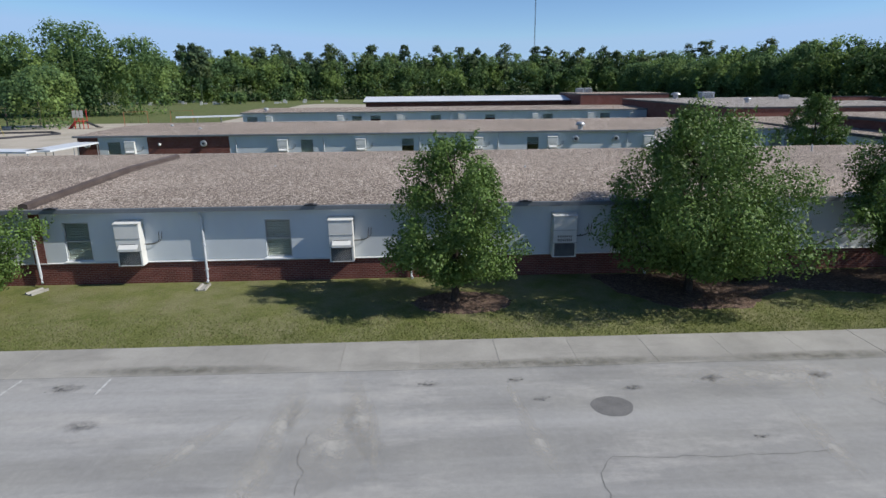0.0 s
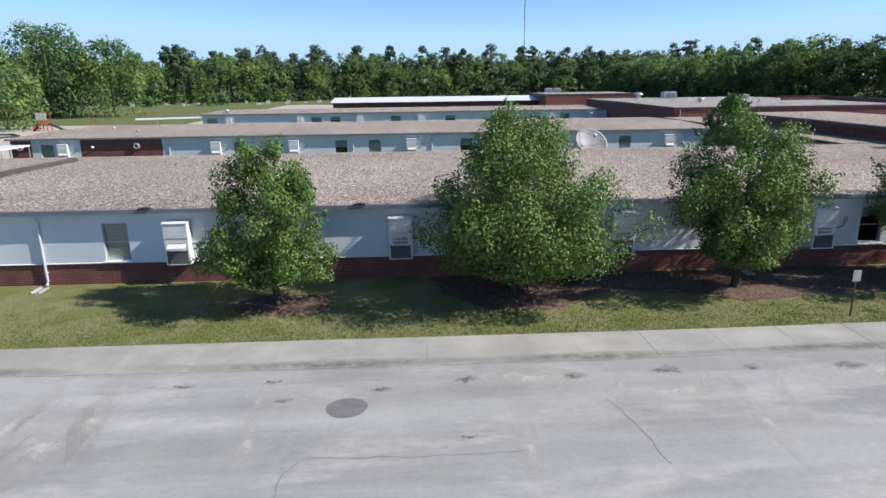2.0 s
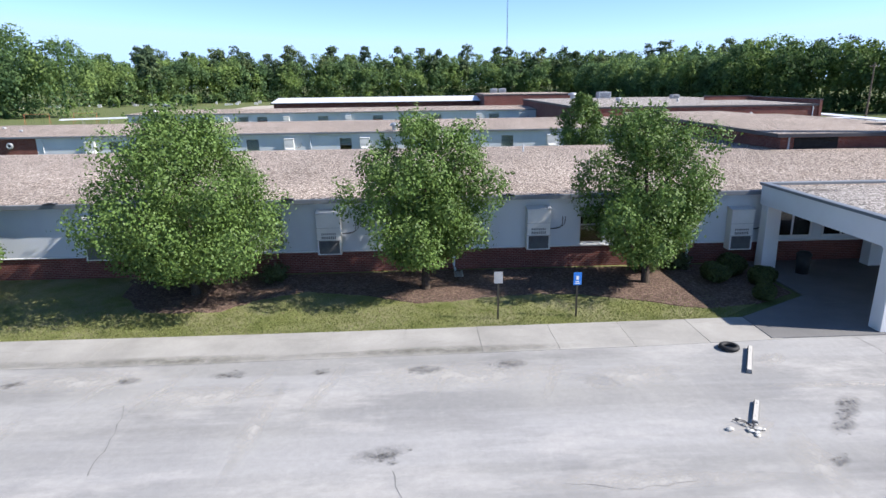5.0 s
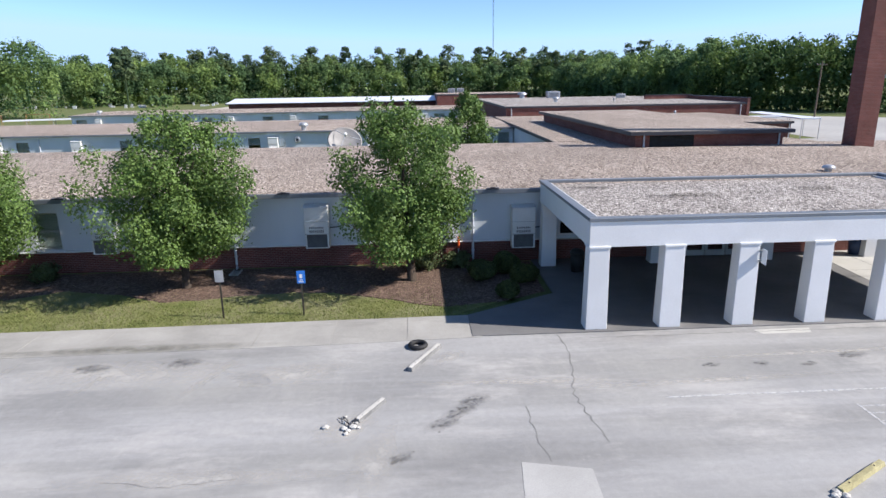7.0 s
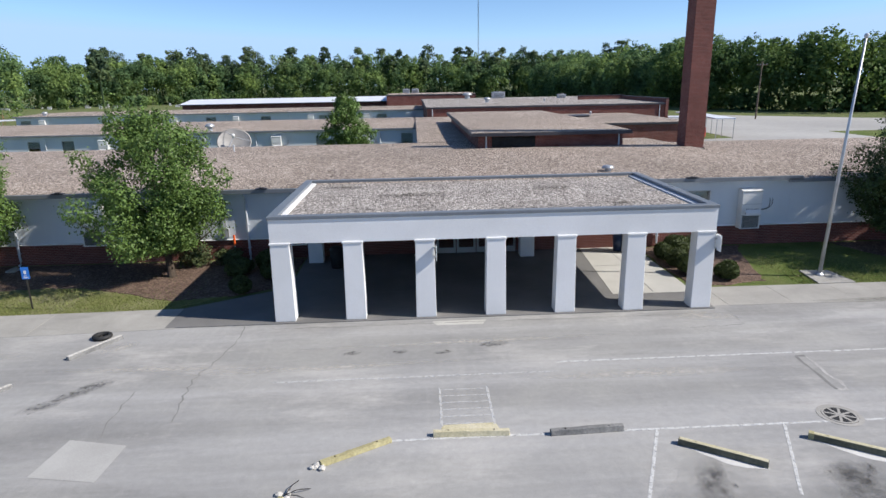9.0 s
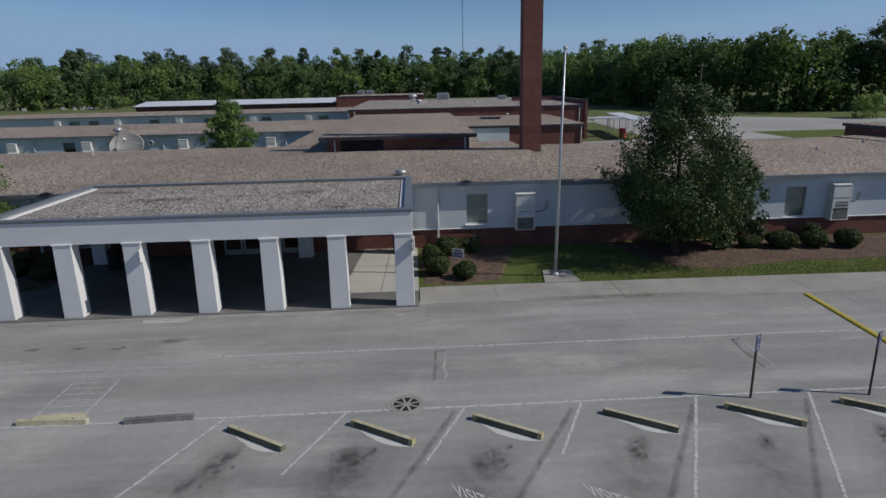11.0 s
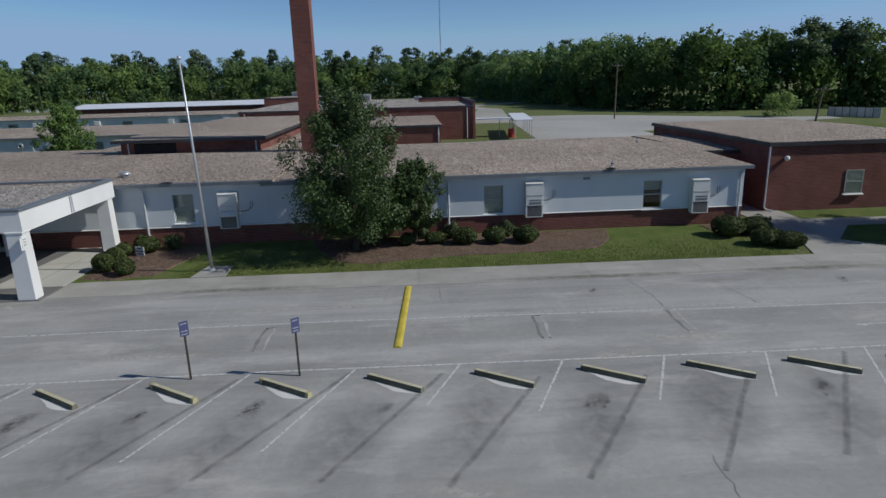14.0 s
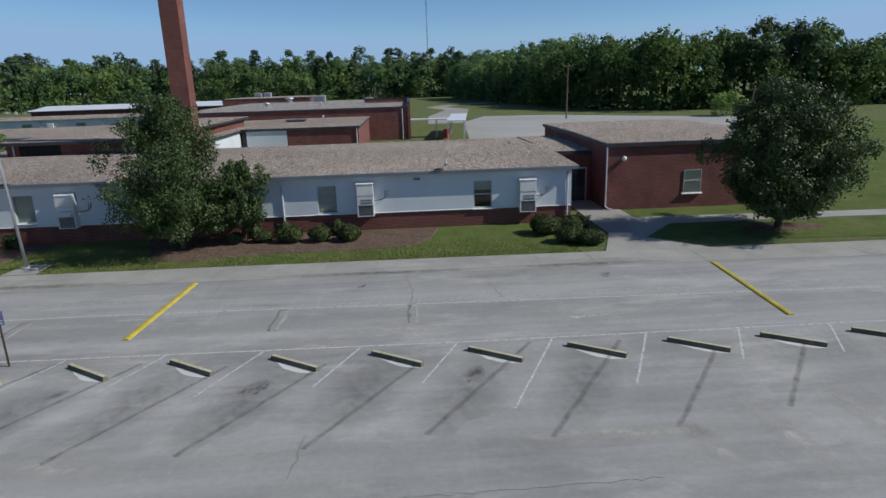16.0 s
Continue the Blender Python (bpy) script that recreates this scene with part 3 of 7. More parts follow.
def window_parts(house, x0, x1, z0, z1, y, blind=0.55, sill=True):
    """A double hung aluminium window in an opening of a wall whose face is at y."""
    w = new("window")
    w.parent = house
    bm = bmesh.new()
    f = 0.05
    ya, yb = y + 0.06, y + 0.13
    box(bm, x0, ya, z0, x0 + f, yb, z1)
    box(bm, x1 - f, ya, z0, x1, yb, z1)
    box(bm, x0 + f, ya, z1 - f, x1 - f, yb, z1)
    box(bm, x0 + f, ya, z0, x1 - f, yb, z0 + f)
    zm = (z0 + z1) / 2
    box(bm, x0 + f, ya - 0.012, zm - 0.03, x1 - f, yb, zm + 0.03)
    part("frame", bm, M_ALU, w)
    for a, b, d in ((z0 + f, zm - 0.03, 0.03), (zm + 0.03, z1 - f, 0.05)):
        bm = bmesh.new()
        box(bm, x0 + f, ya + d, a, x1 - f, ya + d + 0.008, b)
        p = part("pane", bm, M_GLASS, w)
        p.visible_shadow = False
    if blind:
        bm = bmesh.new()
        zb = z1 - (z1 - z0) * blind
        n = 14
        for k in range(n):
            h = (z1 - zb) / n
            box(bm, x0 + 0.03, yb + 0.05, zb + k * h, x1 - 0.03, yb + 0.062, zb + (k + 0.94) * h)
        part("blind", bm, M_BLIND, w, "drawn grey green slatted blind")
    if sill:
        bm = bmesh.new()
        prism(bm, [(y - 0.09, z0 - 0.09), (y - 0.09, z0 - 0.05), (y + 0.12, z0), (y + 0.12, z0 - 0.09)], 0, x0 - 0.08, x1 + 0.08)
        part("sill", bm, M_SILL, w, "white sloping sill")
    return w


def downspout(house, x, y, top, low=0.12, label=""):
    bm = bmesh.new()
    tube(bm, [(x, y - 0.29, top), (x, y - 0.28, top - 0.08), (x, y - 0.08, top - 0.3), (x, y - 0.07, low + 0.1), (x + 0.03, y - 0.16, low), (x + 0.05, y - 0.3, low - 0.04)], 0.055, 8)
    for z in (low + 0.45, (top + low) / 2, top - 0.5):
        box(bm, x - 0.075, y - 0.13, z, x + 0.075, y - 0.002, z + 0.03)
    part("downspout", bm, M_PIPE, house, label)


def wing(name, label, x0, x1, y0, y1, eave, windows, spouts, rise=0.2, base=0.95, blinds=(1.0, 0.96, 0.5, 1.0, 0.45), brick_parts=()):
    """A long low school wing: brick plinth, pale siding, gutter, gravel roof. Windows sit in its south wall."""
    house = thing(name, label, "building")
    th = 0.28
    bm = bmesh.new()
    box(bm, x0, y0 + 0.02, -0.3, x1, y0 + th, base)
    box(bm, x0, y1 - th, -0.3, x1, y1, eave - 0.02)
    box(bm, x0, y0 + th, -0.3, x0 + th, y1 - th, eave - 0.02)
    box(bm, x1 - th, y0 + th, -0.3, x1, y1 - th, eave - 0.02)
    part("brick_wall", bm, M_BRICK, house, "dark red brick plinth and end walls")
    bm = bmesh.new()
    holes = list(windows)
    wall_x(bm, x0 + 0.002, x1 - 0.002, y0, y0 + th - 0.004, base + 0.055, eave - 0.02, holes)
    part("wall", bm, M_SIDING, house, "pale blue grey stucco wall band")
    for a, b in brick_parts:
        bm = bmesh.new()
        box(bm, a, y0 - 0.02, base - 0.02, b, y0 + 0.1, eave - 0.03)
        part("brick_panel", bm, M_BRICK, house, "dark red brick wall bay")
    bm = bmesh.new()
    prism(bm, [(y0 - 0.05, base), (y0 - 0.05, base + 0.025), (y0 + 0.05, base + 0.055), (y0 + 0.05, base)], 0, x0, x1)
    part("ledge", bm, M_SILL, house, "white sloping ledge above the brick")
    # eaves, gutter and roof
    bm = bmesh.new()
    box(bm, x0 - 0.3, y0 - 0.235, eave - 0.05, x1 + 0.3, y1 + 0.36, eave - 0.005)
    part("soffit", bm, M_SIDING, house)
    bm = bmesh.new()
    prism(bm, [(y0 - 0.35, eave - 0.08), (y0 - 0.35, eave + 0.09), (y0 - 0.24, eave + 0.1), (y0 - 0.24, eave - 0.08)], 0, x0 - 0.32, x1 + 0.32)
    part("gutter", bm, M_TRIM, house, "dull blue grey metal gutter")
    bm = bmesh.new()
    mid = (y0 + y1) / 2
    prism(bm, [(y0 - 0.24, eave), (y0 - 0.24, eave + 0.11), (mid, eave + 0.1 + rise), (y1 + 0.37, eave + 0.11), (y1 + 0.37, eave)], 0, x0 - 0.34, x1 + 0.34)
    part("roof", bm, M_GRAVEL, house, "low roof of tan and brown gravel")
    for k, (a, b, za, zb) in enumerate(windows):
        window_parts(house, a, b, za, zb, y0, blinds[k % len(blinds)])
    for x in spouts:
        downspout(house, x, y0, eave - 0.06)
    return house


EAVE = 3.25
FRONT_WINDOWS = [(a, a + 1.07, 1.08, 2.72) for a in (-35.0, -25.3, -16.03, -7.65, 7.36, 11.78, 25.85)]
front = wing("school_wing", "long low front school wing of brick and pale stucco under gravel", -45.0, 56.5, 0.0, 19.8, EAVE,
             FRONT_WINDOWS + [(51.53, 52.6, 1.2, 2.7)], [-10.25, -1.5, 8.75, 20.25, 30.75, 50.1], brick_parts=[(-17.4, -16.9)], blinds=(1.0, 0.96, 1.0, 1.0, 0.45, 1.0, 0.3, 0.96))
east = wing("school_wing", "low east end of the front school wing under tan gravel", 56.501, 82.1, 0.0, 17.2, EAVE - 0.12,
            [(67.85, 68.9, 1.06, 2.58), (76.55, 77.58, 1.02, 2.54)], [65.95, 81.85], blinds=(0.96, 0.35))
middle = wing("school_wing", "second long school wing with pale wall and gravel roof", -36.2, 38.9, 40.2, 60.5, 3.06,
              [(a, a + 1.3, 1.1, 2.5) for a in (-33.20, -13.30, -2.70, 0.87, 10.64, 27.90)] + [(37.2, 38.5, 1.1, 2.6)], [-20.00, -10.87, -0.79, 7.59, 21.47, 34.91], brick_parts=[(-36.15, -34.1), (-29.1, -20.7)])
rear = wing("school_wing", "third long school wing far behind", -31.5, 40.8, 86.0, 105.5, 3.17,
            [(a, a + 1.8, 1.4, 2.55) for a in (-30.77, -12.50, -9.15, 1.53, 11.26, 21.67, 32.00)], [-10.47, 5.04, 16.37, 26.93])


def block(name, label, x0, x1, y0, y1, z0, z1, wall=M_BRICK, roof=M_GRAVEL, trim=M_DARKTRIM, over=0.25, rise=0.08, fascia=0.22):
    """A plain flat-roofed block with an overhanging metal fascia."""
    house = thing(name, label, "building")
    bm = bmesh.new()
    box(bm, x0, y0, z0, x1, y1, z1 - fascia)
    part("wall", bm, wall, house)
    bm = bmesh.new()
    o = over
    box(bm, x0 - o, y0 - o, z1 - fascia + 0.002, x1 + o, y1 + o, z1)
    part("fascia", bm, trim, house, "dark metal roof edge")
    bm = bmesh.new()
    mid = (y0 + y1) / 2
    prism(bm, [(y0 - o + 0.06, z1 + 0.002), (y0 - o + 0.06, z1 + 0.03), (mid, z1 + 0.03 + rise), (y1 + o - 0.06, z1 + 0.03), (y1 + o - 0.06, z1 + 0.002)], 0, x0 - o + 0.06, x1 + o - 0.06)
    part("roof", bm, roof, house, "flat roof of tan gravel")
    return house


spine = block("school_corridor", "flat gravel roofed corridor joining the wings", 39.0, 54.25, 20.3, 56.0, -0.3, 3.36, M_SIDING, over=0.2, rise=0.05)
upper = block("raised_hall", "raised brick hall with dark fascia above the front roof", 42.95, 53.0, 14.1, 43.8, 3.1, 4.5, over=0.5)
kitchen = block("kitchen_block", "low brick kitchen block with grey panel and gravel roof", 54.46, 67.4, 36.65, 55.9, -0.3, 3.42, over=0.2)
gym = block("gymnasium", "large brick gymnasium with a gravel roof", 40.5, 72.95, 56.2, 99.8, -0.3, 4.64, roof=M_WHITEGRAVEL, over=0.15)
annex = block("brick_annex", "square red brick annex with a flat gravel roof", 84.98, 96.3, 2.65, 20.3, -0.3, 4.06, over=0.16)
far = block("metal_roof_wing", "far brick wing under a white metal roof", -12.0, 33.1, 113.0, 128.5, -0.3, 4.1, roof=M_ROOFWHITE, over=0.6, rise=0.9)
far2 = block("brick_stage_block", "tall far brick block beside the gymnasium", 33.22, 51.85, 104.5, 124.0, -0.3, 5.5, over=0.05)
link = block("side_entrance_link", "recessed brick link with a gravel roof", 82.12, 84.96, 6.1, 17.3, -0.3, 3.3, over=0.1)


PLATES = (2, 6)


def canopy():
    c = thing("entrance_canopy", "white stucco entrance canopy on square columns", "canopy")
    x0, x1, y0, y1, top = 33.66, 48.84, -8.22, -0.42, 3.71
    for a in ((x0, y0, x1, y0 + 0.45), (x0, y0 + 0.45, x0 + 0.45, y1), (x1 - 0.45, y0 + 0.45, x1, y1)):
        bm = bmesh.new()
        box(bm, a[0], a[1], 2.78, a[2], a[3], top - 0.115)
        part("beam", bm, M_WHITE, c, "deep white stucco edge beam")
    bm = bmesh.new()
    box(bm, x1 + 0.001, -4.6, 2.8, x1 + 0.012, -4.55, top - 0.17)
    part("joint", bm, M_DARKTRIM, c, "dark expansion joint in the side beam")
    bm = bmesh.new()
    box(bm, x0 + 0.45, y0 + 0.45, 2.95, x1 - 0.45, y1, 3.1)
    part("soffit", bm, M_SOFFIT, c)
    for a in ((x0 - 0.04, y0 - 0.04, x1 + 0.04, y0 + 0.28), (x0 - 0.04, y0 + 0.28, x0 + 0.28, y1 + 0.15), (x1 - 0.28, y0 + 0.28, x1 + 0.04, y1 + 0.15), (x0 + 0.28, y1 - 0.15, x1 - 0.28, y1 + 0.15)):
        bm = bmesh.new()
        box(bm, a[0], a[1], top - 0.113, a[2], a[3], top)
        part("coping", bm, M_TRIM, c, "blue grey metal coping", bevel=0.012)
    bm = bmesh.new()
    box(bm, x0 + 0.28, y0 + 0.28, 3.2, x1 - 0.28, y1 - 0.15, top - 0.17)
    part("roof", bm, M_WHITEGRAVEL, c, "roof of pale grey and white gravel")
    step = (x1 - x0 - 0.66) / 6

    def column(x, y, w, d, h):
        bm = bmesh.new()
        b = 0.03
        low = box(bm, x - b, y - b, 0.03, x + w + b, y + d + b, h - 0.04)
        for v in low[4:]:
            v.co.x += b if v.co.x < x + w / 2 else -b
            v.co.y += b if v.co.y < y + d / 2 else -b
        box(bm, x - 0.03, y - 0.03, h - 0.04, x + w + 0.03, y + d + 0.03, h + 0.03)
        part("column", bm, M_WHITE, c, bevel=0.012)

    for k in range(7):
        column(x0 + k * step, y0 - 0.035, 0.64, 0.5, 2.78)
    for k in PLATES:
        p = thing("sign_plate", "small white sign plate standing out from a column", "sign", "column signs", (x0 + k * step + 0.7, y0 - 0.07, 2.37))
        bm = bmesh.new()
        box(bm, -0.008, -0.28, -0.24, 0.008, 0.0, 0.24)
        part("plate", bm, M_SILL, p, bevel=0.003)
        for z in (-0.16, 0.16):
            bm = bmesh.new()
            box(bm, -0.09, -0.03, z - 0.02, -0.0085, 0.06, z + 0.02)
            part("bracket", bm, M_ALU, p)
    for k in (0, 2, 4, 6):
        column(x0 + k * step, -1.1, 0.6, 0.5, 2.93 if 0 < k < 6 else 2.78)
    return c


canopy()


def chimney():
    c = thing("chimney", "tall square red brick chimney on the roof", "chimney", loc=(57.03, 12.45, 3.3))
    bm = bmesh.new()
    box(bm, -0.63, -0.63, 0, 0.63, 0.63, 15.0)
    part("shaft", bm, M_BRICK, c)
    bm = bmesh.new()
    box(bm, -0.71, -0.71, -0.1, 0.71, 0.71, 0.12)
    part("flashing", bm, M_DARKTRIM, c)


chimney()


# ---- trees ----
def leafy_tree(name, label, x, y, height, width, seed, low=0.7, leaves=11000, size=0.08, group="", material=M_LEAF, boughs=34, widest=0.4, lean_to=(0.0, 0.0)):
    """A young broadleaf tree: trunk, boughs that rise outward from it, and leaves in clumps strung along each bough, with gaps between."""
    rng = np.random.default_rng(seed)
    tree = thing(name, label, "tree", group, (x, y, 0.0))
    r = height * 0.018 + 0.02
    span = height - low
    wob = rng.random(4) * 6.28
    lean = np.array([lean_to[0], lean_to[1]]) + rng.normal(0, 0.08, 2)

    def stem(z):
        return np.array([lean[0] * z / height, lean[1] * z / height, z])

    def reach(f, a):
        prof = math.sin(0.5 * math.pi * min(1.0, (f + 0.1) / (widest + 0.1))) if f < widest else math.cos(0.5 * math.pi * (f - widest) / (1.06 - widest)) ** 0.75
        return width / 2 * prof * (1 + 0.12 * abs(math.sin(a)) + 0.22 * max(0.0, -math.sin(a))) * (1 + 0.13 * math.sin(2 * a + wob[0] + 4 * f) + 0.12 * math.sin(3 * a + wob[1] - 6 * f))

    bm = bmesh.new()
    tube(bm, [(0, 0, -0.1), (0.0, 0, 0.06), tuple(stem(low * 0.8)), tuple(stem(height * 0.35)), tuple(stem(height * 0.62)), tuple(stem(height * 0.9))], [r * 1.8, r * 1.3, r, r * 0.75, r * 0.45, r * 0.12], 8)
    part("trunk", bm, M_BARK, tree, "dark grey brown trunk", smooth=True)
    cs, rs = [], []
    for k in range(boughs):
        f = (k + 0.5) / boughs
        f = min(0.98, max(0.0, f + rng.normal(0, 0.04)))
        a = 2.39996 * k + rng.normal(0, 0.35)
        far = reach(f, a) * (0.72 + 0.36 * rng.random())
        tip_z = low + 0.05 * span + f * span * 0.93
        rise = far * (0.6 + 0.7 * f) + 0.3 * rng.random()
        root = stem(max(low * 0.75, tip_z - rise))
        tip = stem(tip_z) + np.array([far * math.cos(a), far * math.sin(a), 0.0])
        mid = root * 0.5 + tip * 0.5 + np.array([0, 0, -0.08 * far])
        if k % 2 == 0:
            bm = bmesh.new()
            tube(bm, [tuple(root), tuple(mid), tuple(tip)], [r * 0.4, r * 0.24, r * 0.05], 5)
            part("limb", bm, M_BARK, tree, smooth=True)
        for s in (0.45, 0.72, 0.95):
            p = (1 - s) ** 2 * root + 2 * s * (1 - s) * mid + s * s * tip
            rad = width * (0.075 + 0.05 * rng.random()) * (1.2 - 0.3 * s) * (0.65 + 0.35 * min(1.0, far / (0.3 * width)))
            cs.append(p + rng.normal(0, 0.4 * rad, 3))
            rs.append(rad)
    # twigs between the boughs fill the crown
    for k in range(boughs * 3):
        f = min(0.95, rng.random() ** 1.15)
        a = rng.random() * 6.2832
        rad = width * (0.06 + 0.06 * rng.random()) * (1.1 - 0.45 * f)
        far = max(0.0, reach(f, a) * (0.25 + 0.7 * rng.random() ** 0.6) - 0.3 * rad)
        p = stem(low + 0.05 * span + f * span * 0.93)
        cs.append(p + np.array([far * math.cos(a), far * math.sin(a), 0.0]))
        rs.append(rad)
    cs, rs = np.array(cs), np.array(rs)
    per = rng.multinomial(int(leaves * 2.3), rs**2 / (rs**2).sum())
    pts, nor = [], []
    for c, rad, n in zip(cs, rs, per):
        d = rng.normal(size=(n, 3))
        d /= np.linalg.norm(d, axis=1, keepdims=True)
        pts.append(c + d * (rad * (0.5 + 0.6 * rng.random(n) ** 0.6) * np.where(rng.random(n) < 0.1, 1.35, 1.0))[:, None])
        nor.append(d * 0.85 + rng.normal(size=(n, 3)) * 0.38 + (0.05, -0.05, 0.25))
    # loose shoots that break the outline
    for k in rng.choice(len(cs), 110):
        c = cs[k]
        away = np.array([c[0], c[1], (c[2] - low - 0.3 * span) * 0.5 + 0.7])
        away = away / np.linalg.norm(away) + rng.normal(0, 0.2, 3)
        m = 26
        f = rng.random(m)[:, None]
        pts.append(c + away * f * (rs[k] * 1.3 + width * 0.02) + rng.normal(0, 0.05, (m, 3)))
        nor.append(rng.normal(size=(m, 3)) + (0.1, -0.05, 0.5))
    pts, nor = np.concatenate(pts), np.concatenate(nor)
    pts[:, 2] = np.maximum(pts[:, 2], low + 0.35 * rng.random(len(pts)))
    v, f = quads(pts, nor, size, rng, 1.35)
    ob = cloud("crown", v.tolist(), f.tolist(), material)
    ob.parent = tree
    return tree


ROW = "young trees along the front wall"
leafy_tree("shade_tree", "small leafy pear tree in a mulch ring", 0.25, -3.1, 6.45, 4.7, 11, low=0.95, group=ROW, leaves=15000, widest=0.22, boughs=30)
leafy_tree("shade_tree", "broad full leafy pear tree before the wall", 9.75, -2.5, 7.25, 7.1, 12, low=0.95, group=ROW, leaves=30000, widest=0.33, boughs=44)
leafy_tree("shade_tree", "round leafy pear tree behind the sign posts", 18.95, -2.6, 7.0, 5.4, 13, low=1.25, group=ROW, leaves=21000, widest=0.4, boughs=36)
leafy_tree("shade_tree", "leafy pear tree next to the canopy", 28.0, -2.5, 7.1, 5.3, 14, low=1.2, group=ROW, leaves=21000, widest=0.36, boughs=36, lean_to=(-0.35, 0.0))
leafy_tree("shade_tree", "leafy tree at the corner by a downspout", -18.4, -3.0, 5.0, 4.7, 15, low=0.6, group=ROW, leaves=12000, boughs=28)
leafy_tree("shade_tree", "dense leafy tree in the shrub bed", 61.15, -2.5, 7.8, 5.6, 16, low=0.9, material=M_LEAFSHADE, group=ROW, leaves=25000, widest=0.3, boughs=40, lean_to=(-0.3, 0.0))
leafy_tree("shade_tree", "low leafy sapling leaning out beside a tree", 64.1, -1.7, 4.4, 2.9, 19, low=0.9, material=M_LEAFSHADE, group=ROW, leaves=7000, boughs=20)
leafy_tree("shade_tree", "wide spreading leafy tree beside the brick annex", 92.1, -3.7, 7.5, 6.1, 17, low=0.85, material=M_LEAFSHADE, group=ROW, size=0.095, leaves=30000, widest=0.4, boughs=44)
leafy_tree("courtyard_tree", "small tree rising above the roof from a courtyard", 32.7, 26.0, 6.9, 4.4, 18, low=1.5, leaves=5500, size=0.13, boughs=30)


def wood(name, label, spots, seed, material, per=620, size=0.9, pine=False, kind="stuff"):
    """Many far trees in one mesh: crowns of small separate leaf clumps round a tall body."""
    rng = np.random.default_rng(seed)
    allv, allf, count = [], [], 0
    for x, y, h, w in spots:
        n = int(per * (0.75 + 0.5 * rng.random()))
        if pine:
            # dark round tufts crowded round the upper stem, bare below
            lobes = 34
            f = 0.5 + 0.48 * rng.random(lobes) ** 0.7
            a = rng.random(lobes) * 2 * np.pi
            d = w * 0.5 * rng.random(lobes) ** 0.5 * np.interp(f, [0.5, 0.62, 0.85, 1.0], [0.7, 1.0, 0.75, 0.25])
            c = np.stack([x + d * np.cos(a), y + d * np.sin(a), h * f * 0.97], 1)
            rad = w * (0.11 + 0.1 * rng.random(lobes))
            pick = rng.integers(0, lobes, n)
            nd = rng.normal(size=(n, 3))
            nd /= np.linalg.norm(nd, axis=1, keepdims=True)
            p = c[pick] + nd * (rad[pick] * (0.3 + 0.9 * rng.random(n)))[:, None] * (1, 1, 0.65)
            nrm = nd * 0.6 + rng.normal(size=(n, 3)) * 0.35 + (0.1, -0.15, 0.5)
        else:
            # a broad dome set with many small heads, each a shell of leaf clumps
            heads = 46
            up = rng.random(heads) * 1.25 - 0.3
            up = np.clip(up, -0.3, 0.97)
            a = 2.39996 * np.arange(heads) + rng.normal(0, 0.3, heads)
            flat = np.sqrt(1 - up**2)
            lump = 0.86 + 0.22 * rng.random(heads) + 0.1 * np.sin(3 * a + 6.28 * rng.random())
            c = np.stack([x + 0.42 * w * flat * lump * np.cos(a), y + 0.42 * w * flat * lump * np.sin(a), h * (0.48 + 0.43 * up * (0.92 + 0.14 * rng.random(heads)))], 1)
            rad = w * (0.085 + 0.075 * rng.random(heads))
            pick = rng.choice(heads, n, p=rad**2 / (rad**2).sum())
            nd = rng.normal(size=(n, 3))
            nd /= np.linalg.norm(nd, axis=1, keepdims=True)
            p = c[pick] + nd * (rad[pick] * (0.55 + 0.6 * rng.random(n)))[:, None]
            nrm = nd * 0.8 + rng.normal(size=(n, 3)) * 0.45 + (0.1, -0.15, 0.35)
            skirt = rng.random(n) < 0.16
            p[skirt, 2] *= rng.random(int(skirt.sum()))
        p[:, 2] = np.maximum(p[:, 2], 0.2)
        v, q = quads(p, nrm, np.where(rng.random(n) < 0.4, 1.5, 0.8) * size, rng, 1.3)
        allv.append(v)
        allf.append(q + count)
        count += len(v)
        t = 0.011 * h
        tv = np.array([(x + sx * t, y + sy * t, z) for z in (0, h * 0.8) for sx, sy in ((-1, -1), (1, -1), (1, 1), (-1, 1))])
        allv.append(tv)
        allf.append(np.array([(0, 1, 5, 4), (1, 2, 6, 5), (2, 3, 7, 6), (3, 0, 4, 7)]) + count)
        count += 8
    ob = cloud(name, np.concatenate(allv).tolist(), np.concatenate(allf).tolist(), material)
    return tagged(ob, label, "woodland" if kind else "tree", kind=kind)


def along(line, gap, depth, h, hv, w, seed):
    """Tree spots (x, y, height, width) along a line of plan points, several rows deep."""
    rng = random.Random(seed)
    out = []
    for (xa, ya), (xb, yb) in zip(line, line[1:]):
        length = math.hypot(xb - xa, yb - ya)
        nx, ny = -(yb - ya) / length, (xb - xa) / length
        for k in range(int(length / gap)):
            for row in range(depth):
                f = (k + rng.random()) / (length / gap)
                off = row * gap * 1.1 + rng.uniform(-0.4, 0.4) * gap
                out.append((xa + (xb - xa) * f + nx * off, ya + (yb - ya) * f + ny * off, h * (1 - hv + 2 * hv * rng.random()) * (0.8 if row == 0 else 1.0), w * (0.75 + 0.5 * rng.random())))
    return out


E_CENTRE = [(-120.7, 254.2), (-31.12, 296.1), (55.59, 305.3), (121.8, 284)]
E_FAR = [(97.28, 260.9), (105.2, 203.6), (113.6, 153.1)]
E_RIGHT = [(113.6, 153.1), (119.9, 122.3), (133.6, 107.5), (152.6, 105.5), (196.9, 102.5), (268.4, 89), (406.8, 69.52)]
E_LEFT = [(-293.9, 133.5), (-192.3, 148.2), (-118, 146), (-88, 160)]
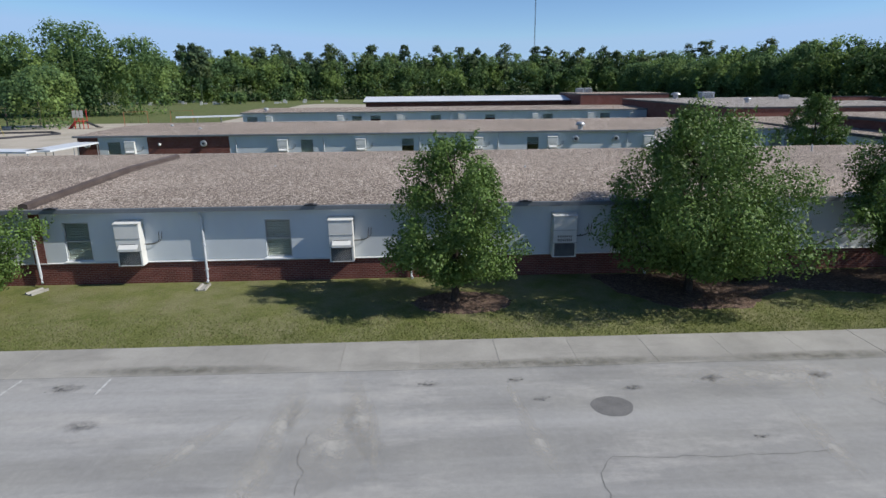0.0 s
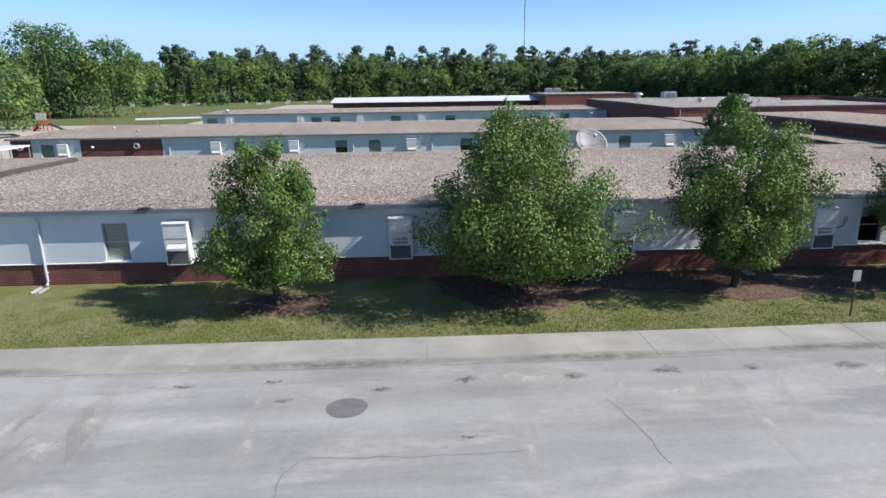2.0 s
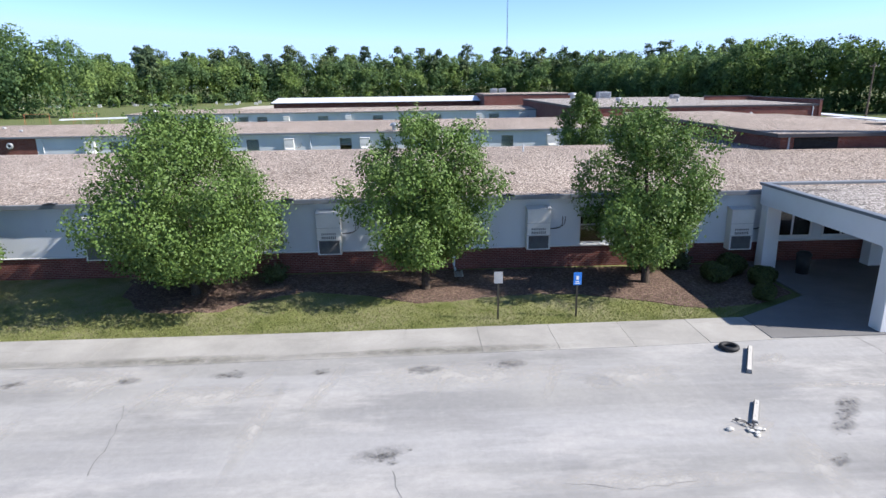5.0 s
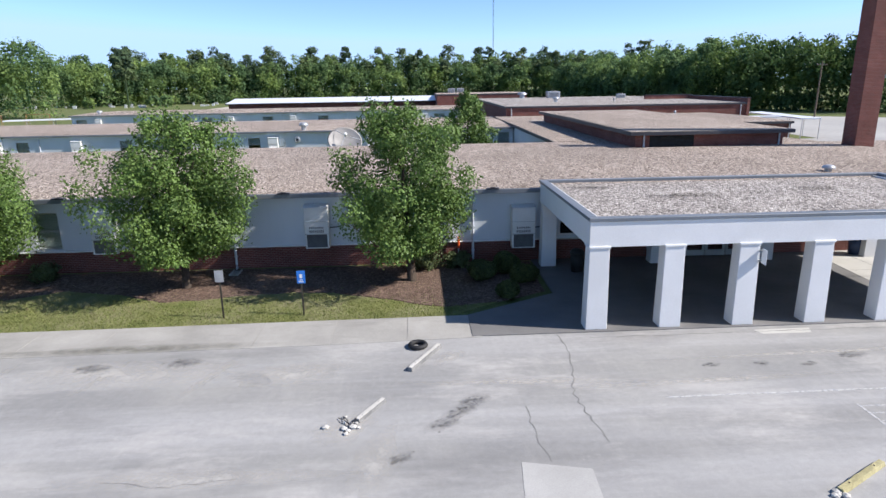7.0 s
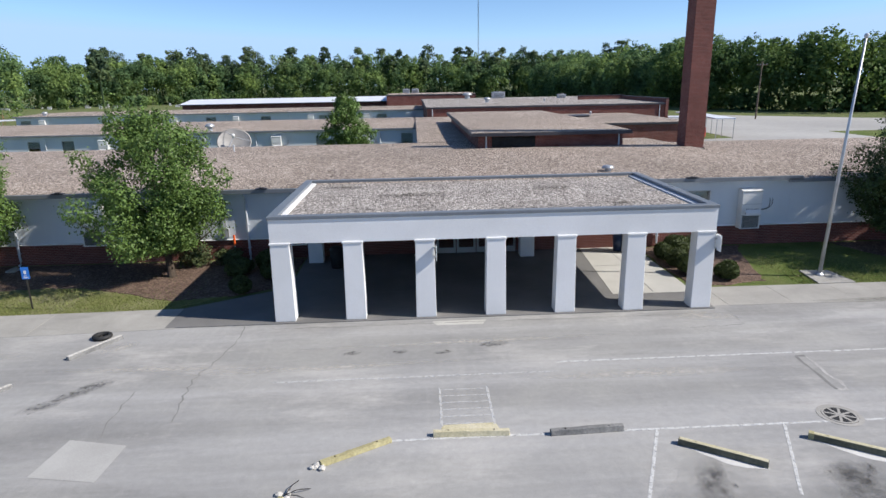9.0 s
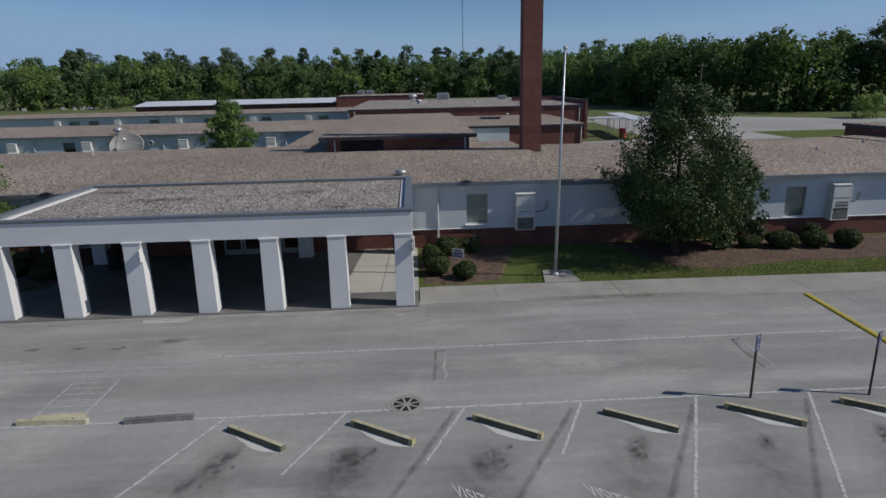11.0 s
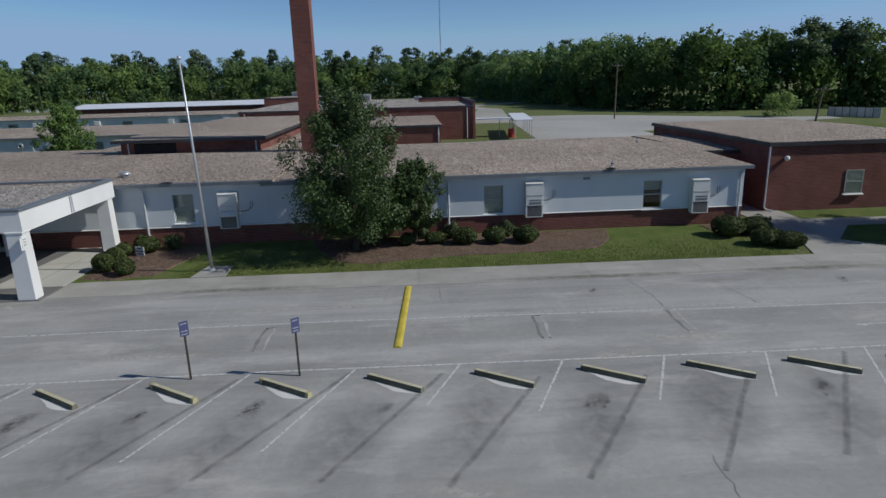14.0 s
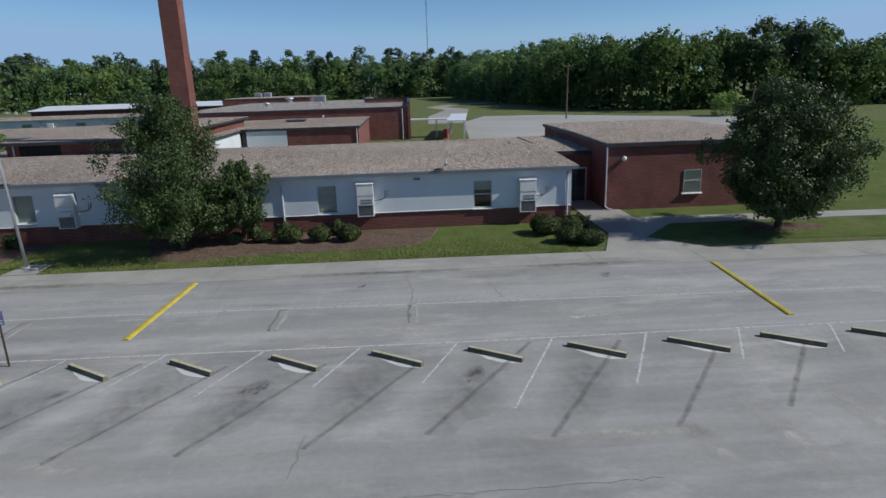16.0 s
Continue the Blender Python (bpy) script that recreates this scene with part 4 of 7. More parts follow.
wood("woodland", "distant mixed woodland of green broadleaf trees", along(E_CENTRE, 6.2, 3, 21.5, 0.16, 12.5, 1) + [(x, 300.0 + 4.0 * (k % 2), 19.5, 13.0) for k, x in enumerate((-46, -39, -32, -25, -18))], 21, M_FOREST, 1700, 0.56)
wood("woodland", "tall dark pines standing above the far woods", along([(-112.6, 268.1), (-31.0, 299.0), (55.36, 309.0), (122.0, 288.0), (232.3, 265)], 8.5, 2, 25.5, 0.13, 9.0, 2), 22, M_PINE, 1400, 0.5, True)
wood("woodland", "dense green wood edge beyond the rear lot", along(E_RIGHT, 5.7, 2, 17.8, 0.15, 12.5, 3), 23, M_SHADEWOOD, 1800, 0.47)
wood("woodland", "green wood edge along the far track", along(E_FAR, 6.0, 3, 18.6, 0.2, 12.0, 13), 28, M_FOREST, 2200, 0.48)
wood("woodland", "scattered pines above the wood edge", along([(121.9, 206.1), (137.3, 153), (164.5, 122.9), (282.5, 108.4), (408.8, 91.64)], 19, 1, 22.5, 0.14, 7.8, 6), 26, M_PINE, 1500, 0.5, True)
wood("woodland", "leafy wood edge beside the play yard", along(E_LEFT, 6.5, 2, 21.5, 0.12, 18.4, 4), 24, M_FOREST, 2400, 0.5)
wood("oak_tree", "huge rounded oak rising over the wood edge", [(-92.0, 149.0, 26.0, 21.0)], 35, M_FOREST, 9000, 0.42, False, "")
wood("oak_tree", "broad rounded oak at the end of the wood edge", [(-77.0, 152.0, 22.5, 17.0)], 36, M_FOREST, 7000, 0.42, False, "")
wood("undergrowth", "low dark leafy undergrowth at the rear lot", along(E_RIGHT, 4.5, 1, 5.6, 0.35, 8, 8), 29, M_SHADEWOOD, 600, 0.5)
wood("undergrowth", "low leafy undergrowth along the wood edge", along(E_FAR, 4.8, 1, 6, 0.4, 8, 18) + along(E_CENTRE, 5.2, 1, 6.8, 0.4, 8, 9), 27, M_FOREST, 600, 0.46)
wood("woodland", "far trees beyond the grave field", along([(-260.9, 232.2), (-139.5, 246.5), (-104.2, 258.1)], 7.5, 2, 20.5, 0.18, 13.5, 5), 25, M_FOREST, 1800, 0.5)
wood("pine_tree", "tall spreading pine by the grave field", [(-88.9, 239.5, 23.1, 9.9)], 31, M_PINE, 2600, 0.65, True, "")
wood("pine_tree", "tall slim pine above the far woods", [(-76.8, 299.2, 25.5, 7.9)], 32, M_PINE, 1800, 0.7, True, "")
wood("pine_tree", "tall round headed pine at the rear wood edge", [(152.0, 105.0, 19.6, 9.0)], 37, M_PINE, 2600, 0.4, True, "")
wood("pine_tree", "tall round headed pine at the rear wood edge", [(161.0, 104.5, 19.0, 8.0)], 38, M_PINE, 2400, 0.4, True, "")
wood("oak_tree", "dark oak with a thick trunk at the play yard", [(-74.8, 101.8, 12.3, 13.5)], 33, M_FOREST, 6000, 0.36, False, "")
wood("field_tree", "small bright green tree at the lot edge", [(133.1, 81.7, 4.4, 6.3)], 34, M_FOREST, 3000, 0.26, False, "")


# ---- things on the walls ----
def wall_unit(label, hooded, group, w=1.02):
    """A wall-hung air conditioner: tall cabinet, sloping cap, control band, coil grille, refrigerant pipes. Its back is at y = 0."""
    u = thing("air_conditioner", label, "air conditioner", group)
    d = 0.46 * w
    bm = bmesh.new()
    box(bm, 0, -d, 0.62, w, 0, 1.80)
    part("cabinet", bm, M_ACBODY, u, bevel=0.015)
    bm = bmesh.new()
    prism(bm, [(-d - 0.03, 1.802), (-d - 0.03, 1.82), (0.0, 1.9), (0.0, 1.802)], 0, -0.02, w + 0.02)
    part("rain_cap", bm, M_ACBODY, u, "bright sloping rain cap")
    bm = bmesh.new()
    box(bm, 0.0, -d - 0.02, 0.62, w, -d - 0.002, 0.66)
    part("panel_trim", bm, M_ALU, u)
    bm = bmesh.new()
    box(bm, 0.0, -d - 0.02, 1.18, w, -d - 0.002, 1.2)
    part("panel_seam", bm, M_ALU, u)
    bm = bmesh.new()
    for k in range(8):
        x = 0.2 + k * 0.08
        box(bm, x, -d - 0.012, 0.7, x + 0.045, -d - 0.001, 0.82)
    for k in range(8):
        x = 0.2 + k * 0.08
        box(bm, x, -d - 0.012, 0.88, x + 0.045, -d - 0.001, 0.96)
    part("vent_louvre", bm, M_ACGREY, u)
    bm = bmesh.new()
    box(bm, 0.03, -d + 0.03, 0.02, w - 0.03, 0, 0.615)
    part("coil_box", bm, M_ACGREY if not hooded else M_ACBODY, u)
    bm = bmesh.new()
    for k in range(13):
        z = 0.05 + k * 0.044
        prism(bm, [(-d + 0.0, z), (-d + 0.0, z + 0.006), (-d + 0.03, z + 0.03), (-d + 0.03, z + 0.024)], 0, 0.07, w - 0.07)
    part("grille", bm, M_ACGREY, u, "grey coil grille")
    bm = bmesh.new()
    for a, b in ((0.0, 0.07), (w - 0.07, w)):
        box(bm, a, -d, 0.0, b, 0, 0.618)
    box(bm, 0.07, -d, 0.0, w - 0.07, -d + 0.03, 0.045)
    part("lower_frame", bm, M_ACBODY, u)
    if hooded:
        bm = bmesh.new()
        prism(bm, [(-d - 0.2, 0.68), (-d - 0.2, 0.78), (-d - 0.004, 0.93), (-d - 0.004, 0.9), (-d - 0.17, 0.76), (-d - 0.17, 0.68)], 0, 0.14, w - 0.1)
        part("intake_hood", bm, M_ACBODY, u, "projecting white intake hood")
    for dx, dz in ((0.0, 0.0), (0.12, 0.07)):
        bm = bmesh.new()
        tube(bm, [(w - 0.02, -0.08, 0.82 + dz * 0.4), (w + 0.35, -0.07, 0.84 + dz * 0.4), (w + 0.5 + dx, -0.06, 0.88 + dz), (w + 0.6 + dx, -0.05, 1.0 + dz), (w + 0.62 + dx, -0.05, 1.32), (w + 0.62 + dx, 0.02, 1.36)], 0.016, 6)
        part("pipe", bm, M_ACGREY, u, "grey insulated pipe")
    return u


def spread(ob, places):
    """The first place takes the thing itself, the others take copies."""
    for k, (x, y, z, turn) in enumerate(places):
        m = pose(x, y, z, 0, 0, turn)
        if k:
            copy_thing(ob, m)
        else:
            ob.matrix_basis = m


AC = "air conditioners on the school walls"
spread(wall_unit("white hooded wall air conditioner with pipes", True, AC), [(x, -0.01, 0.92, 0) for x in (-22.9, -13.72, -4.92)])
spread(wall_unit("white hooded wall air conditioner with pipes", True, AC, 0.95), [(x, -0.01, 0.88, 0) for x in (53.95, 62.75)])
spread(wall_unit("tall wall air conditioner with grey lower grille", False, AC), [(x, -0.01, z, 0) for x, z in ((-32.2, 0.92), (4.6, 0.93), (14.36, 0.94), (23.42, 0.95), (32.45, 0.72))])
spread(wall_unit("tall wall air conditioner with grey lower grille", False, AC, 0.92), [(x, -0.01, z, 0) for x, z in ((70.05, 0.86), (79.1, 0.74))])
spread(wall_unit("white wall air conditioner on a rear wing", True, AC), [(x, 40.19, 0.7, 0) for x in (-31.30, -15.63, -7.50, 4.88, 12.82, 23.20, 32.77)] + [(x, 85.99, 0.8, 0) for x in (-27.37, -14.98, -4.47, 6.40, 19.66, 29.69, 37.37)])


def wall_fan(x, y, z, r=0.34):
    f = thing("exhaust_fan", "round white wall exhaust fan with dark centre", "exhaust fan", "round wall fans", (x, y, z))
    prof = [(r, 0.0), (r, 0.2), (r * 0.9, 0.28), (r * 0.62, 0.3), (r * 0.55, 0.2)]
    for name, p, mat in (("housing", prof, M_GALV), ("hub", [(r * 0.5, 0.06), (r * 0.5, 0.18), (r * 0.2, 0.24)], M_DARKTRIM)):
        bm = bmesh.new()
        lathe(bm, p, 18)
        bmesh.ops.rotate(bm, verts=bm.verts[:], cent=(0, 0, 0), matrix=Matrix.Rotation(radians(90), 3, "X"))
        part(name, bm, mat, f)


for fx in (-35.2, -23.3, 15.85, 20.2):
    wall_fan(fx, 40.18 if fx > -20 else 40.16, 2.25)


def roof_vent(x, y, z, r, h, label="white metal roof vent with a domed cap", mat=M_GALV):
    v = thing("roof_vent", label, "roof vent", "roof vents", (x, y, z))
    bm = bmesh.new()
    lathe(bm, [(r * 0.55, -0.15), (r * 0.55, h * 0.55)], 12)
    part("stack", bm, mat, v)
    bm = bmesh.new()
    lathe(bm, [(r, h * 0.55), (r, h * 0.7), (r * 0.75, h * 0.92), (r * 0.3, h)], 12)
    part("cap", bm, mat, v, smooth=True)


roof_vent(48.3, 2.3, 3.33, 0.3, 0.38, "low shiny domed vent on the front roof")
for vx, vy, vr, vh in ((16.5, 40.8, 0.5, 0.85), (-25.5, 46, 0.2, 0.35), (-30.5, 51, 0.2, 0.4)):
    roof_vent(vx, vy, 3.16, vr, vh)
roof_vent(50.2, 70.0, 4.69, 0.55, 0.8)
roof_vent(49.3, 95.0, 4.7, 0.9, 1.15, "large white domed fan on the gymnasium roof")
roof_vent(59.0, 69.0, 4.69, 0.2, 0.5)
roof_vent(-28.0, 89.0, 3.2, 0.5, 0.8)
roof_vent(61.5, 52.0, 3.46, 0.16, 0.5)
for vx, vy, vh in ((75.1, 1.0, 0.3), (74.5, 8.0, 0.25), (5.0, 9.0, 0.25), (80.5, 12.0, 0.3), (-9.5, 11.0, 0.2), (26.0, 15.7, 0.55)):
    p = thing("vent_pipe", "short pale vent pipe through the gravel roof", "vent pipe", "roof vent pipes", (vx, vy, 3.38))
    bm = bmesh.new()
    lathe(bm, [(0.05, -0.1), (0.05, vh)], 8)
    part("pipe", bm, M_PIPE, p)
    bm = bmesh.new()
    lathe(bm, [(0.12, -0.02), (0.07, 0.06)], 8)
    part("boot", bm, M_DARKTRIM, p)


def rooftop_unit(x, y, z, w, d, h, label):
    u = thing("rooftop_unit", label, "rooftop unit", "rooftop units", (x, y, z))
    bm = bmesh.new()
    box(bm, -w / 2, -d / 2, 0.0, w / 2, d / 2, h)
    part("cabinet", bm, M_GALV, u, bevel=0.04)
    bm = bmesh.new()
    for k in range(6):
        box(bm, -w * 0.4, -d / 2 - 0.03, h * (0.15 + 0.12 * k), w * 0.4, -d / 2 - 0.005, h * (0.2 + 0.12 * k))
    part("grille", bm, M_ACGREY, u)
    bm = bmesh.new()
    lathe(bm, [(min(w, d) * 0.35, h), (min(w, d) * 0.35, h + 0.12)], 14)
    part("fan", bm, M_ACGREY, u)


rooftop_unit(55.3, 95.0, 4.7, 2.4, 2.0, 1.2, "white boxy rooftop cooling unit")
rooftop_unit(37.2, 121.0, 5.5, 1.6, 1.4, 1.0, "grey rooftop cooling unit on the far block")
rooftop_unit(39.3, 121.8, 5.5, 1.6, 1.4, 1.0, "grey rooftop cooling unit on the far block")
rooftop_unit(65.8, 86.5, 4.7, 1.4, 1.2, 0.7, "low grey rooftop cooling unit")


def roof_curb():
    c = thing("roof_expansion_curb", "dark brown metal expansion curb across the gravel roof", "roof curb", loc=(-17.35, 0.0, EAVE + 0.1))
    for ya, yb in ((-0.2, 9.9), (9.902, 17.2)):
        for name, prof in (("cover", [(-0.2, 0.0), (-0.18, 0.2), (0.0, 0.26), (0.18, 0.2), (0.2, 0.0)]), ("flange", [(-0.34, -0.06), (-0.34, 0.03), (0.34, 0.03), (0.34, -0.06)])):
            bm = bmesh.new()
            prism(bm, prof, 1, ya, yb)
            for v in bm.verts:
                v.co.z += 0.2 * min(v.co.y, 19.8 - v.co.y) / 9.9
                v.co.x -= 0.01 * v.co.y
            part(name, bm, M_CURB, c)


roof_curb()


def scupper(x, z):
    s = thing("gutter_strainer", "small dark roofing patch over a gutter outlet", "roof outlet", "gutter outlets", (x, -0.2, z))
    bm = bmesh.new()
    prism(bm, [(-0.2, 0.0), (-0.22, 0.05), (-0.02, 0.06), (0.06, 0.02)], 0, -0.26, 0.26)
    part("flap", bm, M_DARKTRIM, s)
    bm = bmesh.new()
    box(bm, -0.1, -0.18, 0.05, 0.1, -0.06, 0.085)
    part("cap", bm, M_BLACK, s)


for sx in (-30, -16.2, -5.6, 3.4, 13.2, 22.6, 31.6, 51.5, 74.6):
    scupper(sx, EAVE + 0.1 - (0.06 if sx > 56.5 else 0))


def meter_box():
    b = thing("meter_box", "grey electric meter box with conduit on the wall", "meter box", loc=(29.75, -0.01, 1.12))
    bm = bmesh.new()
    box(bm, -0.14, -0.13, 0.0, 0.14, 0.0, 0.4)
    part("case", bm, M_GALV, b, bevel=0.01)
    bm = bmesh.new()
    tube(bm, [(0, -0.05, 0.4), (0, -0.05, 1.95)], 0.03, 8)
    part("conduit", bm, M_GALV, b)
    s = thing("marker_stake", "orange plastic marker on a pale pipe stub", "marker", loc=(30.1, -0.16, 0.0))
    bm = bmesh.new()
    tube(bm, [(0, 0, -0.1), (0, 0, 0.72)], 0.035, 8)
    part("stub", bm, M_PIPE, s)
    bm = bmesh.new()
    tube(bm, [(0, 0, 0.72), (0, 0, 1.22)], 0.055, 8)
    part("sleeve", bm, M_SAFETY, s, "bright orange sleeve")


meter_box()


def wall_lamp(x, y, z, label):
    l = thing("wall_lamp", label, "wall lamp", "outdoor wall lamps", (x, y, z))
    bm = bmesh.new()
    box(bm, -0.08, -0.05, -0.08, 0.08, 0.0, 0.08)
    part("bracket", bm, M_ALU, l)
    bm = bmesh.new()
    bmesh.ops.create_uvsphere(bm, u_segments=14, v_segments=8, radius=0.15)
    bmesh.ops.translate(bm, verts=bm.verts[:], vec=(0, -0.15, 0))
    part("globe", bm, M_SILL, l, smooth=True)


wall_lamp(85.95, 2.64, 3.14, "round white globe lamp on brick")
wall_lamp(-27.8, 40.16, 2.2, "round pale lamp on brick")
vb = thing("wall_vent", "small grey louvred vent high on the wall", "wall vent", loc=(73.4, -0.01, 2.72))
bm = bmesh.new()
box(bm, -0.2, -0.05, 0, 0.2, 0, 0.14)
part("frame", bm, M_ALU, vb)
bm = bmesh.new()
for k in range(3):
    box(bm, -0.17, -0.07, 0.02 + 0.04 * k, 0.17, -0.052, 0.04 + 0.04 * k)
part("louvre", bm, M_ACGREY, vb)


def annex_details():
    # window, downspout and corner trim on the brick annex
    x0, x1, z0, z1, y = 89.75, 90.85, 0.9, 2.3, 2.65
    w = new("window")
    w.parent = annex
    bm = bmesh.new()
    for a in ((x0, z0, x0 + 0.06, z1), (x1 - 0.06, z0, x1, z1), (x0 + 0.06, z1 - 0.06, x1 - 0.06, z1), (x0 + 0.06, z0, x1 - 0.06, z0 + 0.05), (x0 + 0.06, 1.58, x1 - 0.06, 1.65)):
        box(bm, a[0], y - 0.05, a[1], a[2], y - 0.004, a[3])
    part("frame", bm, M_ALU, w)
    for a, b in ((z0 + 0.05, 1.58), (1.65, z1 - 0.06)):
        bm = bmesh.new()
        box(bm, x0 + 0.06, y - 0.03, a, x1 - 0.06, y - 0.022, b)
        part("pane", bm, M_GLASS, w)
    bm = bmesh.new()
    box(bm, x0 + 0.06, y - 0.016, z0 + 0.05, x1 - 0.06, y - 0.008, z1 - 0.06)
    part("blind", bm, M_BLIND, w, "dull green blind behind the glass")
    bm = bmesh.new()
    prism(bm, [(y - 0.16, z0 - 0.09), (y - 0.16, z0 - 0.05), (y - 0.003, z0), (y - 0.003, z0 - 0.09)], 0, x0 - 0.08, x1 + 0.08)
    part("sill", bm, M_SILL, w)
    bm = bmesh.new()
    tube(bm, [(84.9, 2.54, 3.9), (84.9, 2.54, 0.25), (85.05, 2.4, 0.12), (85.25, 2.22, 0.08)], 0.05, 8)
    part("downspout", bm, M_PIPE, annex)


annex_details()


def side_door():
    d = thing("side_door", "dark metal double door with narrow glass in the recess", "door", loc=(82.5, 6.07, 0.02))
    for k in (0, 1):
        bm = bmesh.new()
        box(bm, 0.2 + k * 0.97, -0.05, 0, 1.14 + k * 0.97, 0.0, 2.1)
        leaf = part("door_leaf", bm, M_DARKTRIM, d)
        bm = bmesh.new()
        box(bm, 0.32 + k * 0.97, -0.062, 0.9, 1.02 + k * 0.97, -0.054, 1.95)
        part("pane", bm, M_GLASS, leaf)
        bm = bmesh.new()
        tube(bm, [(1.02 + k * 0.25, -0.06, 0.95), (1.02 + k * 0.25, -0.11, 0.98), (1.02 + k * 0.25, -0.11, 1.2), (1.02 + k * 0.25, -0.06, 1.23)], 0.012, 6)
        part("handle", bm, M_GALV, leaf)
    bm = bmesh.new()
    for a in ((0.1, 0, 0.198, 2.2), (2.112, 0, 2.2, 2.2), (0.198, 2.105, 2.112, 2.2)):
        box(bm, a[0], -0.06, a[1], a[2], 0, a[3])
    part("door_frame", bm, M_ALU, d)


side_door()


def entrance_doors():
    d = thing("entrance_doors", "dark glazed double doors under the canopy", "door", loc=(39.4, -0.06, 0.03))
    for k in range(4):
        bm = bmesh.new()
        x = 0.1 + k * 0.95
        for a in ((x, 0, x + 0.1, 2.1), (x + 0.8, 0, x + 0.9, 2.1), (x + 0.1, 2.0, x + 0.8, 2.1), (x + 0.1, 0, x + 0.8, 0.25)):
            box(bm, a[0], -0.04, a[1], a[2], 0.03, a[3])
        leaf = part("door_leaf", bm, M_ALU, d)
        bm = bmesh.new()
        box(bm, x + 0.1, -0.01, 0.25, x + 0.8, 0.0, 2.0)
        part("pane", bm, M_GLASS, leaf)
        bm = bmesh.new()
        box(bm, x + (0.66 if k % 2 == 0 else 0.12), -0.09, 0.95, x + (0.78 if k % 2 == 0 else 0.24), -0.045, 1.15)
        part("handle", bm, M_GALV, leaf)
    bm = bmesh.new()
    box(bm, 0.0, -0.05, 2.12, 4.0, 0.03, 2.25)
    part("door_frame", bm, M_ALU, d)


entrance_doors()


def under_canopy_window(x0, x1):
    w = thing("window_set", "wide white framed window beside the entrance", "window", "canopy windows", (x0, -0.05, 1.15))
    wide = x1 - x0
    bm = bmesh.new()
    for a in ((0, 0, 0.08, 1.35), (wide - 0.08, 0, wide, 1.35), (0.08, 1.27, wide - 0.08, 1.35), (0.08, 0, wide - 0.08, 0.08), (wide / 2 - 0.04, 0.08, wide / 2 + 0.04, 1.27)):
        box(bm, a[0], 0.0, a[1], a[2], 0.045, a[3])
    part("frame", bm, M_SILL, w)
    for k in (0, 1):
        bm = bmesh.new()
        box(bm, 0.08 + k * (wide / 2 - 0.04), 0.02, 0.08, wide / 2 - 0.04 + k * (wide / 2 - 0.04), 0.03, 1.27)
        part("pane", bm, M_GLASS, w)
    # a flat dark sheet paints the unlit room behind these panes
    bm = bmesh.new()
    box(bm, 0.08, 0.034, 0.08, wide - 0.08, 0.042, 1.27)
    part("blind", bm, M_DARK, w, "flat dark sheet standing in for the unlit room")


under_canopy_window(34.6, 36.4)
under_canopy_window(36.9, 38.7)


def bin_can(x, y, label, mat):
    b = thing("litter_bin", label, "bin", "bins", (x, y, 0.03))
    bm = bmesh.new()
    lathe(bm, [(0.25, 0), (0.29, 0.78)], 16)
    part("body", bm, mat, b, smooth=True)
    bm = bmesh.new()
    lathe(bm, [(0.31, 0.782), (0.31, 0.84), (0.2, 0.95), (0.08, 0.97)], 16)
    part("lid", bm, mat, b, smooth=True)


bin_can(48.1, -0.55, "dark blue litter bin under the canopy", M_BIN)
bin_can(35.0, -1.9, "black litter bin in canopy shade", M_BLACK)
cb = thing("notice_board", "small white notice box on a canopy column", "notice", loc=(48.855, -8.35, 2.2))
bm = bmesh.new()
box(bm, 0.0, -0.16, 0.0, 0.06, 0.16, 0.48)
part("board", bm, M_SILL, cb)
for k in range(3):
    bm = bmesh.new()
    box(bm, 0.062, -0.1, 0.1 + 0.11 * k, 0.066, 0.1, 0.15 + 0.11 * k)
    part("print_bar", bm, M_ALU, cb)


def splash_block(x, y, turn):
    s = thing("splash_block", "grey concrete splash block below a downspout", "splash block", "splash blocks", (x, y, 0.0), turn)
    bm = bmesh.new()
    prism(bm, [(-0.19, 0.0), (-0.19, 0.1), (-0.14, 0.1), (-0.09, 0.04), (0.09, 0.04), (0.14, 0.1), (0.19, 0.1), (0.19, 0.0)], 1, -0.6, 0.15)
    part("trough", bm, M_CONCRETE, s)


splash_block(-16.85, -0.75, -24)
splash_block(-10.2, -0.6, 0)
splash_block(20.4, -0.6, 0)
bmx = bmesh.new()
tube(bmx, [(-17.25, -0.3, EAVE - 0.05), (-17.25, -0.12, EAVE - 0.4), (-17.2, -0.1, 0.4), (-17.07, -0.3, 0.2)], 0.06, 8)
part("downspout", bmx, M_PIPE, front)


